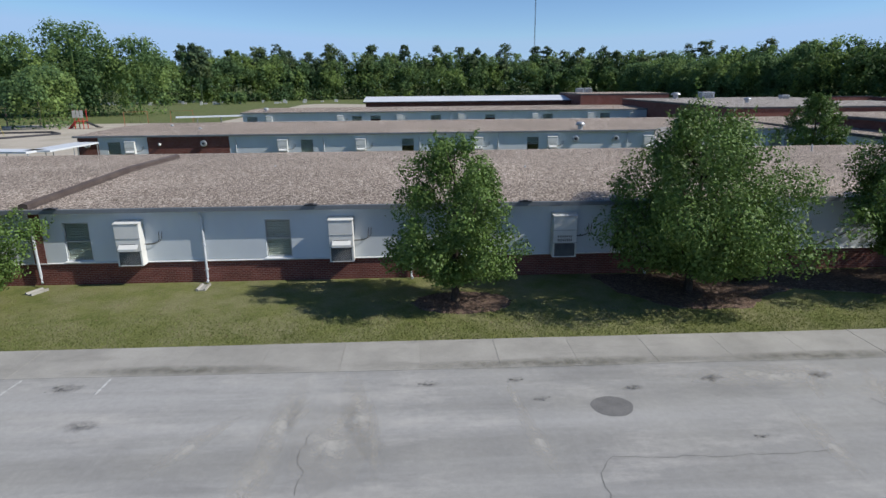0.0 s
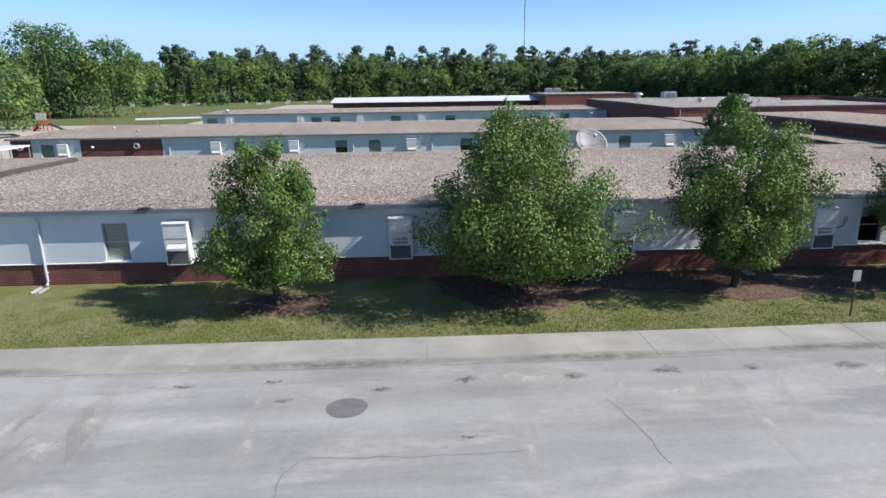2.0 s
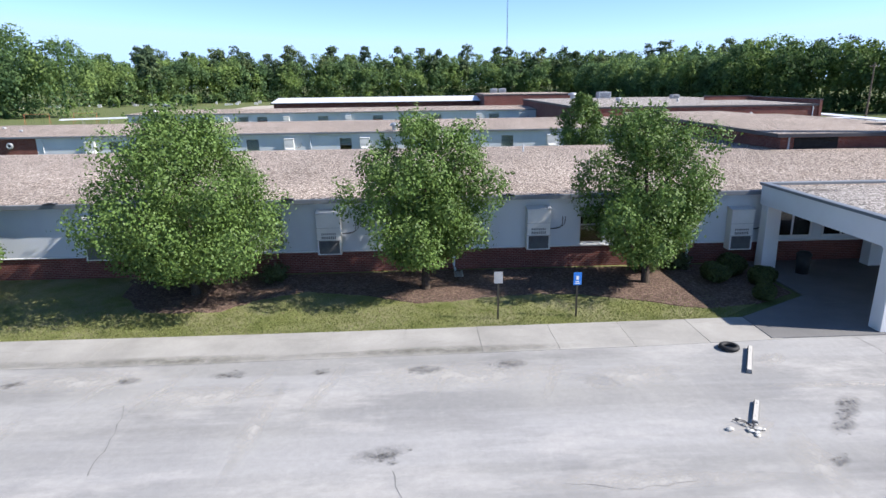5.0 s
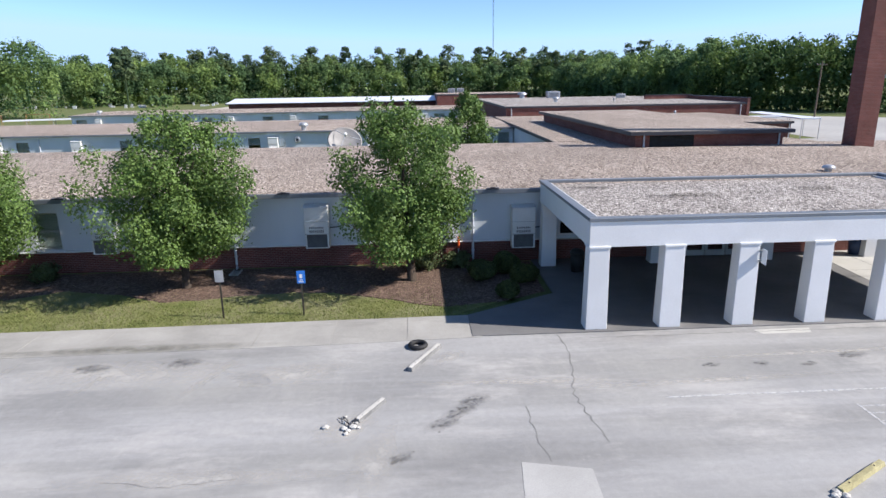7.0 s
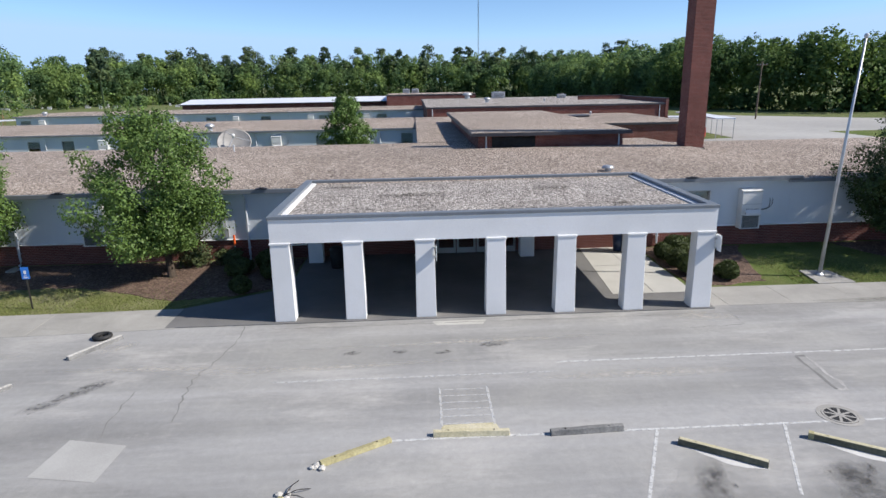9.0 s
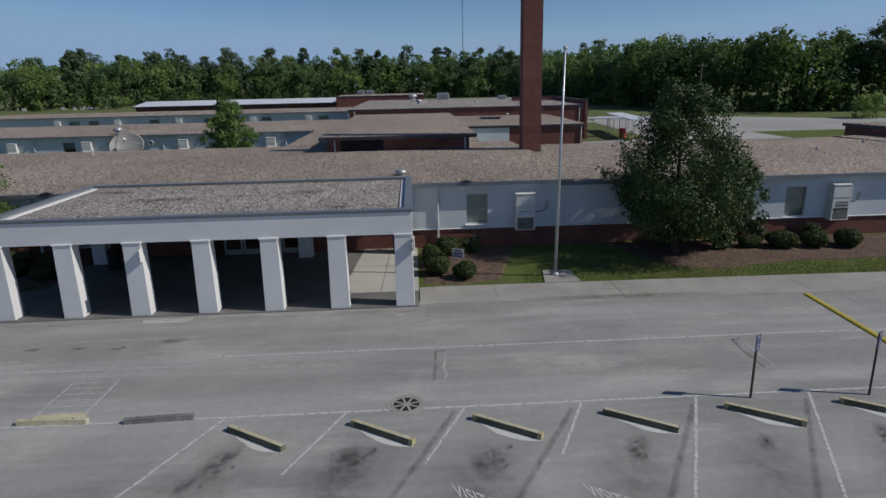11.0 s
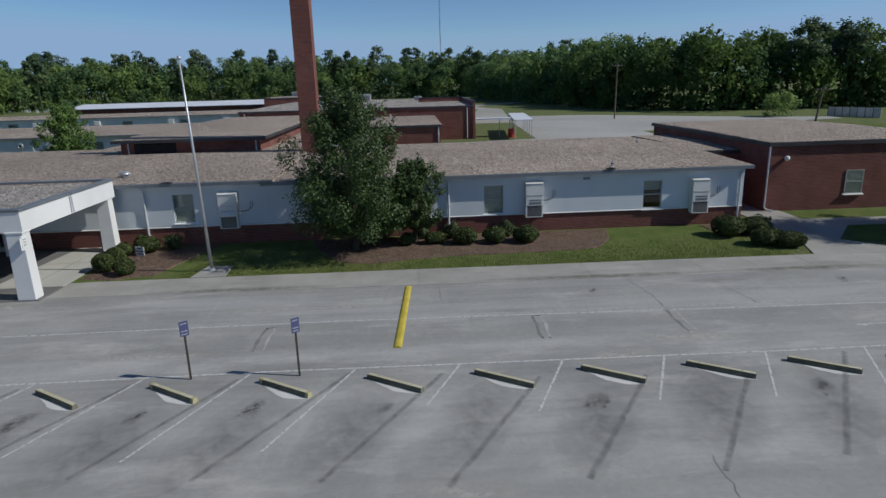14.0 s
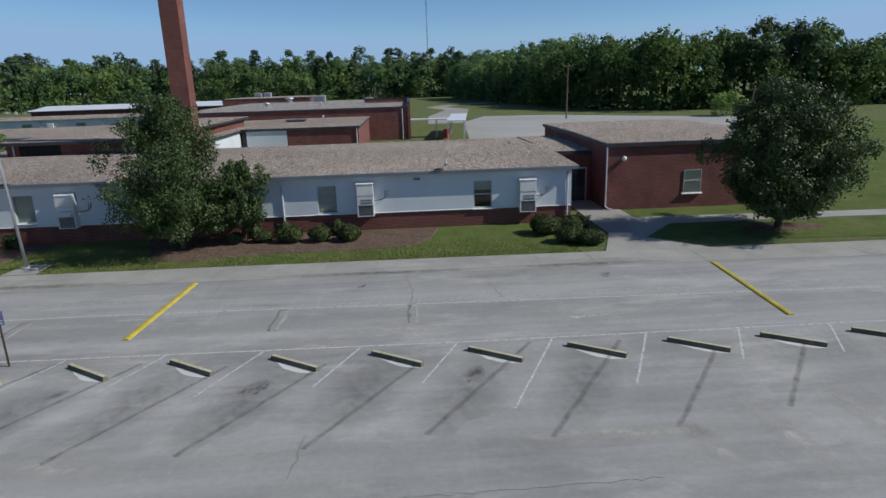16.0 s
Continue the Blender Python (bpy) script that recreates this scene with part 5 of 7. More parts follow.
def dish():
    d = thing("satellite_dish", "large weathered mesh satellite dish behind the roof", "satellite dish", loc=(21.9, 30.2, 0))
    bm = bmesh.new()
    tube(bm, [(0, 0.4, -0.1), (0, 0.4, 2.4)], 0.09, 10)
    part("mast", bm, M_GALV, d)
    aim = Matrix.Rotation(radians(14), 3, "Z") @ Matrix.Rotation(radians(46), 3, "X")
    bm = bmesh.new()
    R, deep, n = 1.52, 0.45, 28
    prof = [(R * f, deep * f * f) for f in (0.02, 0.25, 0.5, 0.75, 1.0)] + [(R * 1.02, deep + 0.03), (R * 0.75, deep * 0.5 - 0.04), (R * 0.3, -0.03)]
    lathe(bm, prof, n)
    bmesh.ops.rotate(bm, verts=bm.verts[:], cent=(0, 0, 0), matrix=aim)
    bmesh.ops.translate(bm, verts=bm.verts[:], vec=(0, 0.2, 2.62))
    part("reflector", bm, M_DISH, d, smooth=True)
    for a in (0, 120, 240):
        q = Vector((R * 0.95 * math.cos(radians(a)), R * 0.95 * math.sin(radians(a)), deep))
        bm = bmesh.new()
        tube(bm, [aim @ q + Vector((0, 0.2, 2.62)), aim @ Vector((0, 0, 1.15)) + Vector((0, 0.2, 2.62))], 0.03, 5)
        part("strut", bm, M_GALV, d)
    bm = bmesh.new()
    lathe(bm, [(0.1, 1.05), (0.14, 1.2), (0.14, 1.4), (0.05, 1.45)], 10)
    bmesh.ops.rotate(bm, verts=bm.verts[:], cent=(0, 0, 0), matrix=aim)
    bmesh.ops.translate(bm, verts=bm.verts[:], vec=(0, 0.2, 2.62))
    part("feed_horn", bm, M_SILL, d)


dish()


# ---- shrubs, flagpole, signs ----
def shrub(x, y, r, h, seed, label, clipped=True, leaves=2600):
    rng = np.random.default_rng(seed)
    s = thing("shrub", label, "shrub", "shrubs in the beds", (x, y, 0.05))
    for k in range(5):
        a = 1.25 * k
        bm = bmesh.new()
        tube(bm, [(0, 0, -0.05), (0.3 * r * math.cos(a), 0.3 * r * math.sin(a), h * 0.45), (0.6 * r * math.cos(a), 0.6 * r * math.sin(a), h * 0.75)], [0.03, 0.02, 0.008], 5)
        part("stem", bm, M_BARK, s)
    d = rng.normal(size=(leaves, 3))
    d /= np.linalg.norm(d, axis=1, keepdims=True)
    lump = 1 + 0.09 * np.sin(4 * d[:, 0] + seed) + 0.09 * np.sin(5 * d[:, 1] + 2 * seed) + (0 if clipped else 0.25) * np.sin(9 * d[:, 0] * d[:, 2] + seed)
    f = (0.9 + 0.13 * rng.random(leaves)) if clipped else (0.55 + 0.55 * rng.random(leaves))
    p = d * (lump * f)[:, None] * (r, r, h / 2) + (0, 0, h / 2)
    p[:, 2] = np.maximum(p[:, 2], 0.02)
    v, q = quads(p, d * 0.8 + rng.normal(size=(leaves, 3)) * 0.45, 0.075, rng, 1.5)
    ob = cloud("foliage", v.tolist(), q.tolist(), M_BUSH if clipped else M_LOOSE)
    ob.parent = s
    bm = bmesh.new()
    bmesh.ops.create_icosphere(bm, subdivisions=2, radius=0.86 if clipped else 0.45)
    bmesh.ops.scale(bm, verts=bm.verts[:], vec=(r, r, h / 2))
    bmesh.ops.translate(bm, verts=bm.verts[:], vec=(0, 0, h / 2))
    part("core", bm, M_BUSH, s)


CLIP, LOOSE = "dark green clipped round box shrub in mulch", "loose untrimmed pale green shrub by the wall"
for k, (x, y, r, h) in enumerate(((49.85, -4.45, 0.62, 0.95), (51.0, -5.2, 0.55, 0.75), (49.75, -3.2, 0.6, 0.8), (49.65, -2.1, 0.5, 0.75), (50.5, -1.5, 0.68, 0.95),
                                  (65.1, -1.9, 0.55, 0.65), (66.6, -2.1, 0.72, 0.85), (68.15, -2.2, 0.66, 0.85), (69.7, -2.35, 0.76, 0.9), (63.7, -1.9, 0.5, 0.6),
                                  (80.1, -2.6, 0.95, 1.05), (80.9, -4.6, 0.8, 0.85), (81.8, -5.1, 0.7, 0.75), (81.4, -2.5, 0.8, 0.9), (31.6, -5.0, 0.5, 0.7), (32.0, -1.7, 0.7, 0.9), (30.9, -2.6, 0.7, 0.8), (32.5, -3.2, 0.6, 0.8))):
    shrub(x, y, r * 0.86, h * 0.9, 100 + k, CLIP)
for k, (x, y, r, h) in enumerate(((51.65, -0.95, 0.5, 0.9), (64.4, -0.75, 0.5, 0.8), (66.1, -0.8, 0.6, 0.95), (69.0, -0.8, 0.55, 0.9), (82.2, -2.0, 0.6, 0.9), (28.5, -1.0, 0.85, 1.15), (30.0, -0.8, 0.6, 0.8), (12.6, -1.2, 0.6, 0.9))):
    shrub(x, y, r * 0.8, h * 0.8, 200 + k, LOOSE, False, 1800)


def flagpole():
    f = thing("flagpole", "tall tapering bare metal flagpole on a concrete pad", "flagpole", loc=(54.85, -5.2, 0.05))
    bm = bmesh.new()
    tube(bm, [(0, 0, -0.05), (0, -0.3, 4.5), (0, -0.62, 9.1)], [0.075, 0.06, 0.035], 12)
    part("pole", bm, M_GALV, f, smooth=True)
    bm = bmesh.new()
    lathe(bm, [(0.16, 0.0), (0.16, 0.05), (0.09, 0.12)], 14)
    part("collar", bm, M_GALV, f)
    bm = bmesh.new()
    bmesh.ops.create_uvsphere(bm, u_segments=10, v_segments=6, radius=0.09)
    bmesh.ops.translate(bm, verts=bm.verts[:], vec=(0, -0.63, 9.17))
    part("ball", bm, M_GALV, f)
    bm = bmesh.new()
    box(bm, -0.03, -0.15, 1.2, 0.03, -0.1, 1.3)
    part("cleat", bm, M_GALV, f)


flagpole()


def post_sign(x, y, top, w, h, plate, label, bars, turn=0.0, lean=0.0):
    s = thing("sign_post", label, "sign", "parking signs", (x, y, 0.0), turn)
    bm = bmesh.new()
    prism(bm, [(-0.03, 0.0), (0.03, 0.0), (0.03, 0.02), (0.012, 0.05), (-0.012, 0.05), (-0.03, 0.02)], 1, 0, 1)
    for v in bm.verts:
        u, d, z = v.co.x, v.co.z, v.co.y
        v.co = (u + lean * z * top, d, -0.2 + z * (top + 0.15))
    part("post", bm, M_POST, s)
    bm = bmesh.new()
    slab(bm, [(-w / 2, -0.012), (w / 2, -0.012), (w / 2, -0.004), (-w / 2, -0.004)], top - h, top)
    for v in bm.verts:
        v.co.x += lean * v.co.z
    face = part("plate", bm, plate, s, bevel=0.002)
    for bx0, bz0, bx1, bz1 in bars:
        bm = bmesh.new()
        box(bm, bx0 * w / 2 + lean * top, -0.016, top - h + bz0 * h, bx1 * w / 2 + lean * top, -0.0125, top - h + bz1 * h)
        part("print_bar", bm, M_SILL if plate is M_BLUE else M_ALU, face, "pale printed bar")


BARS = ((-0.6, 0.1, 0.6, 0.17), (-0.4, 0.24, 0.4, 0.3), (-0.35, 0.42, 0.3, 0.72))
post_sign(21.42, -6.1, 1.75, 0.3, 0.42, M_SIGNGREY, "faded grey parking sign on a brown steel post", ((-0.6, 0.15, 0.6, 0.22), (-0.5, 0.35, 0.5, 0.8)))
post_sign(24.2, -6.05, 1.64, 0.29, 0.46, M_BLUE, "bright blue accessible parking sign on a steel post", BARS)
post_sign(57.52, -16.0, 1.78, 0.25, 0.44, M_NAVY, "faded navy parking sign on a thin dark post", ((-0.7, 0.1, 0.7, 0.16), (-0.7, 0.3, 0.7, 0.36), (-0.7, 0.8, 0.7, 0.86)), 38)
post_sign(60.62, -16.12, 1.78, 0.25, 0.44, M_NAVY, "faded navy parking sign on a thin dark post", ((-0.7, 0.1, 0.7, 0.16), (-0.7, 0.3, 0.7, 0.36), (-0.7, 0.8, 0.7, 0.86)), 38)
ys = thing("yard_sign", "small white yard sign stuck in the mulch", "sign", loc=(50.85, -3.1, 0.06), turn=-25)
bm = bmesh.new()
box(bm, -0.28, -0.01, 0.25, 0.28, 0.01, 0.7)
part("board", bm, M_SILL, ys)
for k, ww in enumerate((0.2, 0.24, 0.15)):
    bm = bmesh.new()
    box(bm, -ww, -0.016, 0.32 + 0.13 * k, ww, -0.0115, 0.38 + 0.13 * k)
    part("print_bar", bm, M_NAVY, ys)
for q in (-0.18, 0.18):
    bm = bmesh.new()
    tube(bm, [(q, 0.016, -0.15), (q, 0.016, 0.6)], 0.005, 5)
    part("wire_leg", bm, M_GALV, ys)


# ---- the parking lot ----
def wheel_stop(xa, ya, xb, yb, mat, label, worn=0.0, tip=None, top=None):
    """A bevelled concrete wheel stop between two plan points."""
    length = math.hypot(xb - xa, yb - ya)
    s = thing("wheel_stop", label, "wheel stop", "concrete wheel stops", ((xa + xb) / 2, (ya + yb) / 2, 0.0), math.degrees(math.atan2(yb - ya, xb - xa)))
    rng = random.Random(int(xa * 10))
    bm = bmesh.new()
    h = 0.13 - worn
    n = 10
    rings = []
    for k in range(n + 1):
        u = -length / 2 + length * k / n
        j = [rng.uniform(-0.008, 0.008) for _ in range(4)]
        rings.append([bm.verts.new((u, y + j[i] * (z > 0), z + j[3 - i] * (z > 0) * (1 + 6 * worn))) for i, (y, z) in enumerate(((-0.085, 0.0), (-0.06, h), (0.06, h), (0.085, 0.0)))])
    for a, b in zip(rings, rings[1:]):
        for i in range(4):
            bm.faces.new((a[i], a[(i + 1) % 4], b[(i + 1) % 4], b[i]))
    bm.faces.new(rings[0][::-1])
    bm.faces.new(rings[-1])
    part("bar", bm, mat, s, bevel=0.006)
    # a paler strip paints the sunlit top against the shaded body
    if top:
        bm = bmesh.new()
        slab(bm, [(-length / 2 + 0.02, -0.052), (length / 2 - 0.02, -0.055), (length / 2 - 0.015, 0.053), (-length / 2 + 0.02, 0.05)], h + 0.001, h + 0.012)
        part("worn_top", bm, top, s, "top strip painted paler as sunlit")
    for u in (-length * 0.3, length * 0.3):
        bm = bmesh.new()
        lathe(bm, [(0.018, h - 0.03), (0.018, h + 0.012)], 8, (u, 0, 0))
        part("pin", bm, M_IRON, s)
    if tip:
        for u in (-length / 2, length / 2):
            bm = bmesh.new()
            sgn = 1 if u > 0 else -1
            prism(bm, [(-0.09, 0.002), (-0.065, h + 0.016), (0.065, h + 0.016), (0.09, 0.002)], 0, u - sgn * 0.1, u + sgn * 0.006)
            part("painted_end", bm, tip, s)
    return s


STOPS = (44.26, 47.25, 50.25, 53.5, 56.6, 59.6, 62.6, 65.62, 68.65, 71.68, 74.62, 77.68, 80.8, 83.75, 86.7, 89.75)


def stop_row(x):
    return -16.4 - 0.018 * min(18.0, max(0.0, x - 60.0))


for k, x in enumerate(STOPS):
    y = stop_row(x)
    wheel_stop(x, y, x + 1.5, y - 1.0, M_STOPSHADE, "olive grey wheel stop, shaded sides and lit top painted in", tip=M_STOPYELLOW if k in (1, 2, 4, 5) else None, top=M_STOPCREAM)
wheel_stop(36.35, -16.66, 37.82, -15.82, M_STOPYELLOW, "worn yellow wheel stop lying askew, one end broken", 0.03)
wheel_stop(38.8, -15.68, 40.56, -15.74, M_STOPCREAM, "faded cream yellow wheel stop beside the striped walkway")
wheel_stop(41.5, -15.84, 43.22, -15.76, M_STOPGREY, "dark grey wheel stop on the stall line")
wheel_stop(28.85, -9.15, 27.95, -10.75, M_STOPGREY, "chalky white wheel stop lying loose by a tyre", 0.02, top=M_STOPWHITE)
wheel_stop(27.3, -12.35, 26.7, -13.35, M_STOPGREY, "broken white wheel stop crumbled at one end", 0.05, top=M_STOPWHITE)


def rubble(x, y, seed, n, spread_by, label, bars=3):
    s = thing("rubble_pile", label, "rubble", "broken concrete", (x, y, 0.0))
    rng = random.Random(seed)
    for k in range(n):
        bm = bmesh.new()
        bmesh.ops.create_icosphere(bm, subdivisions=1, radius=rng.uniform(0.03, 0.09))
        c = Vector((rng.gauss(0, spread_by), rng.gauss(0, spread_by), 0.03))
        for v in bm.verts:
            v.co = c + Vector((v.co.x * rng.uniform(0.8, 1.3), v.co.y * rng.uniform(0.8, 1.3), v.co.z * 0.6))
        part("chunk", bm, M_STOPWHITE, s)
    for k in range(bars):
        a = rng.uniform(0, 6.28)
        bm = bmesh.new()
        tube(bm, [(0, 0, 0.05), (0.25 * math.cos(a), 0.25 * math.sin(a), 0.09), (0.5 * math.cos(a), 0.5 * math.sin(a), 0.03)], 0.01, 5)
        part("rebar", bm, M_IRON, s, "bent rusty reinforcing bar")


wheel_stop(35.75, -17.75, 35.1, -18.95, M_STOPYELLOW, "broken yellow wheel stop with bare reinforcing bars", 0.03)
rubble(26.55, -13.55, 3, 14, 0.16, "crumbled concrete with bent reinforcing bars")
rubble(36.25, -16.75, 4, 7, 0.1, "few crumbs of broken concrete", 0)
rubble(35.8, -17.65, 6, 5, 0.08, "broken stop end with bent reinforcing bars", 3)


def tyre():
    t = thing("loose_tyre", "old black car tyre lying flat on the asphalt", "tyre", loc=(28.2, -9.1, 0.0))
    bm = bmesh.new()
    R, r = 0.235, 0.075
    rings = []
    for k in range(24):
        a = 2 * math.pi * k / 24
        rings.append([bm.verts.new(((R + r * math.cos(b)) * math.cos(a), (R + r * math.cos(b)) * math.sin(a), 0.073 + r * 0.95 * math.sin(b))) for b in (2 * math.pi * s / 10 for s in range(10))])
    for k in range(24):
        p, q = rings[k], rings[(k + 1) % 24]
        for s in range(10):
            bm.faces.new((p[s], p[(s + 1) % 10], q[(s + 1) % 10], q[s]))
    part("tread", bm, M_BLACK, t, smooth=True)


tyre()


def decal(name, label, pts, mat, z=0.004, category="road marking"):
    bm = bmesh.new()
    bm.faces.new([bm.verts.new((x, y, z)) for x, y in pts])
    me = mesh_of(name, bm, mat)
    return tagged(new(name, me), label, category, kind="structure")


def stripe(name, label, xa, ya, xb, yb, w, mat, z=0.004, rough=0.0, seed=0):
    """A painted or tarred strip with slightly frayed edges, built along its own x axis."""
    rng = random.Random(seed)
    length = math.hypot(xb - xa, yb - ya)
    n = max(1, int(length / 0.35)) if rough else 1
    bm = bmesh.new()
    rows = []
    for k in range(n + 1):
        sway = rng.uniform(-rough, rough) * w * 0.6
        a, b = w / 2 * (1 + rng.uniform(-rough, rough)), w / 2 * (1 + rng.uniform(-rough, rough))
        rows.append((bm.verts.new((length * k / n, sway + a, 0)), bm.verts.new((length * k / n, sway - b, 0))))
    for p, q in zip(rows, rows[1:]):
        bm.faces.new((p[0], p[1], q[1], q[0]))
    ob = new(name, mesh_of(name, bm, mat))
    ob.matrix_basis = pose(xa, ya, z, 0, 0, math.degrees(math.atan2(yb - ya, xb - xa)))
    return tagged(ob, label, "road marking", kind="structure")


stripe("stall_line", "thin worn white line along the angled bays", 37.75, -15.82, 60.0, -15.76, 0.085, M_LINE, rough=0.12, seed=1)
stripe("stall_line", "thin worn white line along the angled bays", 60.0, -15.76, 75.0, -16.03, 0.085, M_LINE, rough=0.12, seed=2)
stripe("stall_line", "thin worn white line along the angled bays", 75.0, -16.03, 105.0, -16.05, 0.085, M_LINE, rough=0.12, seed=7)
stripe("lane_line", "faint worn white lane line", 42.5, -12.1, 61.5, -12.02, 0.08, M_LINE, rough=0.25, seed=3)
stripe("lane_line", "faint worn white lane line", 61.5, -12.02, 110.0, -13.5, 0.08, M_LINE, rough=0.25, seed=4)
stripe("lane_line", "faint worn white lane line", 66.0, -12.0, 106.0, -12.25, 0.06, M_FAINT, rough=0.3, seed=5)
stripe("lane_line", "faint worn white lane line", 34.5, -12.72, 42.4, -12.68, 0.07, M_FAINT, rough=0.3, seed=6)
for k, deep in enumerate((4.2, 2.55, 2.4, 2.3, 4.1, 4.2, 4.1, 2.3, 2.8, 2.55, 2.6, 4.2, 3.3, 2.2, 2.1, 2.4)):
    x = 44.03 + 3.03 * k
    y = -15.76 - 0.018 * min(15.0, max(0.0, x - 60.0))
    stripe("bay_line", "angled white bay line, worn at its end", x, y - 0.03, x - 0.455 * deep, y - deep, 0.075, M_LINE, 0.005, 0.15, 50 + k)
for k, (xa, ya, xb, yb) in enumerate(((49.8, -16.0, 48.0, -19.9), (52.8, -16.1, 50.4, -20.2), (55.9, -16.2, 53.5, -20.3), (58.9, -16.15, 56.4, -20.5), (62.05, -16.1, 59.1, -20.8), (64.7, -16.4, 61.85, -21.1), (67.4, -16.9, 64.55, -21.5), (70.35, -17.1, 67.47, -21.5), (73.2, -17.2, 70.35, -21.5), (76.6, -16.3, 73.2, -21.2), (79.4, -16.5, 76.1, -21.6), (81.9, -17.6, 79.1, -21.5), (84.7, -17.5, 82.15, -20.9))):
    stripe("tar_seam", "dark tarred seam beside a bay", xa, ya, xb, yb, 0.17, M_TAR, 0.003, 0.2, 80 + k)
for k, (xa, ya, xb, yb) in enumerate(((-12.85, -9.9, -12.75, -8.95), (-10.2, -9.95, -10.2, -8.98))):
    stripe("bay_line", "short old white bay line at the kerb", xa, ya, xb, yb, 0.08, M_LINE, 0.005, 0.25, 130 + k)
# striped walkway before the canopy
for k in range(6):
    y = -13.5 - 0.34 * k
    stripe("walkway_stripe", "faint white crosswalk rung", 39.08, y, 40.28, y - 0.01, 0.045, M_FAINT, 0.004, 0.2, 110 + k)
for x in (39.05, 40.31):
    stripe("walkway_stripe", "faint white crosswalk edge", x, -13.4, x - 0.03, -15.3, 0.07, M_FAINT, 0.0045, 0.2, int(x))
decal("walkway_patch", "pale yellow painted patch at the walkway", [(39.05, -15.25), (40.3, -15.22), (40.4, -15.6), (38.95, -15.58)], M_STOPCREAM)
decal("ramp_patch", "pale concrete ramp patch at the canopy kerb", [(39.0, -8.66), (40.85, -8.63), (40.7, -9.02), (39.15, -9.0)], M_PALE)
decal("concrete_pad", "square pale concrete patch set in the asphalt", [(30.36, -15.22), (31.8, -15.56), (31.72, -16.9), (30.2, -16.62)], M_PAD, 0.006)


def blob(name, label, x, y, rx, ry, mat, seed, z=0.003, turn=0.0, lumpy=1.0):
    """A stain of its own uneven outline."""
    rng = random.Random(seed)
    ph = [rng.uniform(0, 6.28) for _ in range(4)]
    pts = []
    for k in range(26):
        a = 2 * math.pi * k / 26
        r = 1 + lumpy * (0.16 * math.sin(2 * a + ph[0]) + 0.13 * math.sin(3 * a + ph[1]) + 0.1 * math.sin(5 * a + ph[2]) + 0.08 * math.sin(9 * a + ph[3]))
        u, v = rx * r * math.cos(a), ry * r * math.sin(a)
        pts.append((u, v))
    ob = decal(name, label, pts, mat, 0.0, "stain")
    ob.matrix_basis = pose(x, y, z, 0, 0, turn)
    return ob


def oil(x, y, r, seed, turn=0.0):
    """An oil mark is one main spot and a few drips."""
    rng = random.Random(seed)
    blob("oil_stain", "dark old oil stain on the asphalt", x, y, r * 1.4, r * 0.75, M_OILSOFT, seed, 0.0025, turn)
    c, s = math.cos(math.radians(turn)), math.sin(math.radians(turn))
    for k in range(8):
        a = rng.uniform(0, 6.28)
        d = r * rng.uniform(0.15, 1.25)
        u, v = d * math.cos(a) * 1.15, d * math.sin(a) * 0.6
        big = rng.uniform(0.12, 0.5) if k < 4 else rng.uniform(0.06, 0.16)
        blob("oil_stain", "small dark oil drip", x + u * c - v * s, y + u * s + v * c, r * big, r * big * 0.7, M_OIL, seed * 7 + k, 0.0032 + 0.0002 * k, turn)


for k, (x, y, r) in enumerate(((-11.2, -9.6, 0.42), (-0.95, -9.9, 0.26), (1.55, -9.78, 0.22), (2.03, -10.9, 0.2), (4.72, -10.45, 0.24), (7.2, -10.0, 0.28), (6.98, -13.0, 0.16), (10.35, -10.0, 0.3), (13.1, -9.8, 0.38), (17.65, -14.05, 0.55), (18.8, -9.87, 0.4), (21.3, -9.67, 0.45), (15.8, -9.8, 0.25),
                               (29.65, -12.45, 0.4), (29.2, -13.0, 0.45), (28.75, -13.6, 0.4), (27.8, -14.9, 0.25), (36.5, -11.0, 0.22), (37.95, -11.0, 0.2), (39.25, -11.15, 0.2), (40.85, -10.66, 0.35), (44.35, -17.85, 0.6), (47.25, -18.05, 0.75), (50.45, -18.2, 0.6), (53.85, -17.9, 0.42), (56.75, -18.0, 0.3), (59.7, -17.85, 0.36), (63.1, -18.15, 0.25), (68.58, -18.35, 0.4), (74.65, -18.2, 0.4), (70.9, -10.0, 0.22), (81.0, -9.9, 0.28))):
    oil(x, y, r, 300 + k, 68 if x > 43 else (38 if 27 < x < 30 else 12))
for k, (x, y, rx, ry) in enumerate(((38.6, -4.0, 1.6, 0.8), (44.2, -3.0, 1.2, 0.6), (35.5, -1.6, 1.2, 0.5), (46.0, -6.5, 0.8, 0.4))):
    blob("roof_debris", "dark damp leaf litter on the canopy gravel", x, y, rx, ry, M_LITTER, 860 + k, 3.545)
for k, (x, y, rx, ry, turn) in enumerate(((2.6, -8.75, 5.5, 0.4, 0.0), (11.0, -8.75, 4.5, 0.36, 0.4), (19.5, -8.6, 5.0, 0.34, 0.8), (-8.5, -8.6, 4.0, 0.36, -0.6), (57.0, -8.05, 4.5, 0.3, -0.8), (72.0, -8.3, 5.0, 0.3, -0.8), (80.5, -8.4, 4.0, 0.35, -1.0))):
    blob("dirt_band", "dark damp grime along the pavement edge", x, y, rx, ry, M_GRIME, 880 + k, 0.016, turn, lumpy=0.6)
blob("asphalt_patch", "round dark asphalt repair patch", 3.85, -11.4, 0.56, 0.52, M_PATCH, 2, 0.0035, lumpy=0.12)
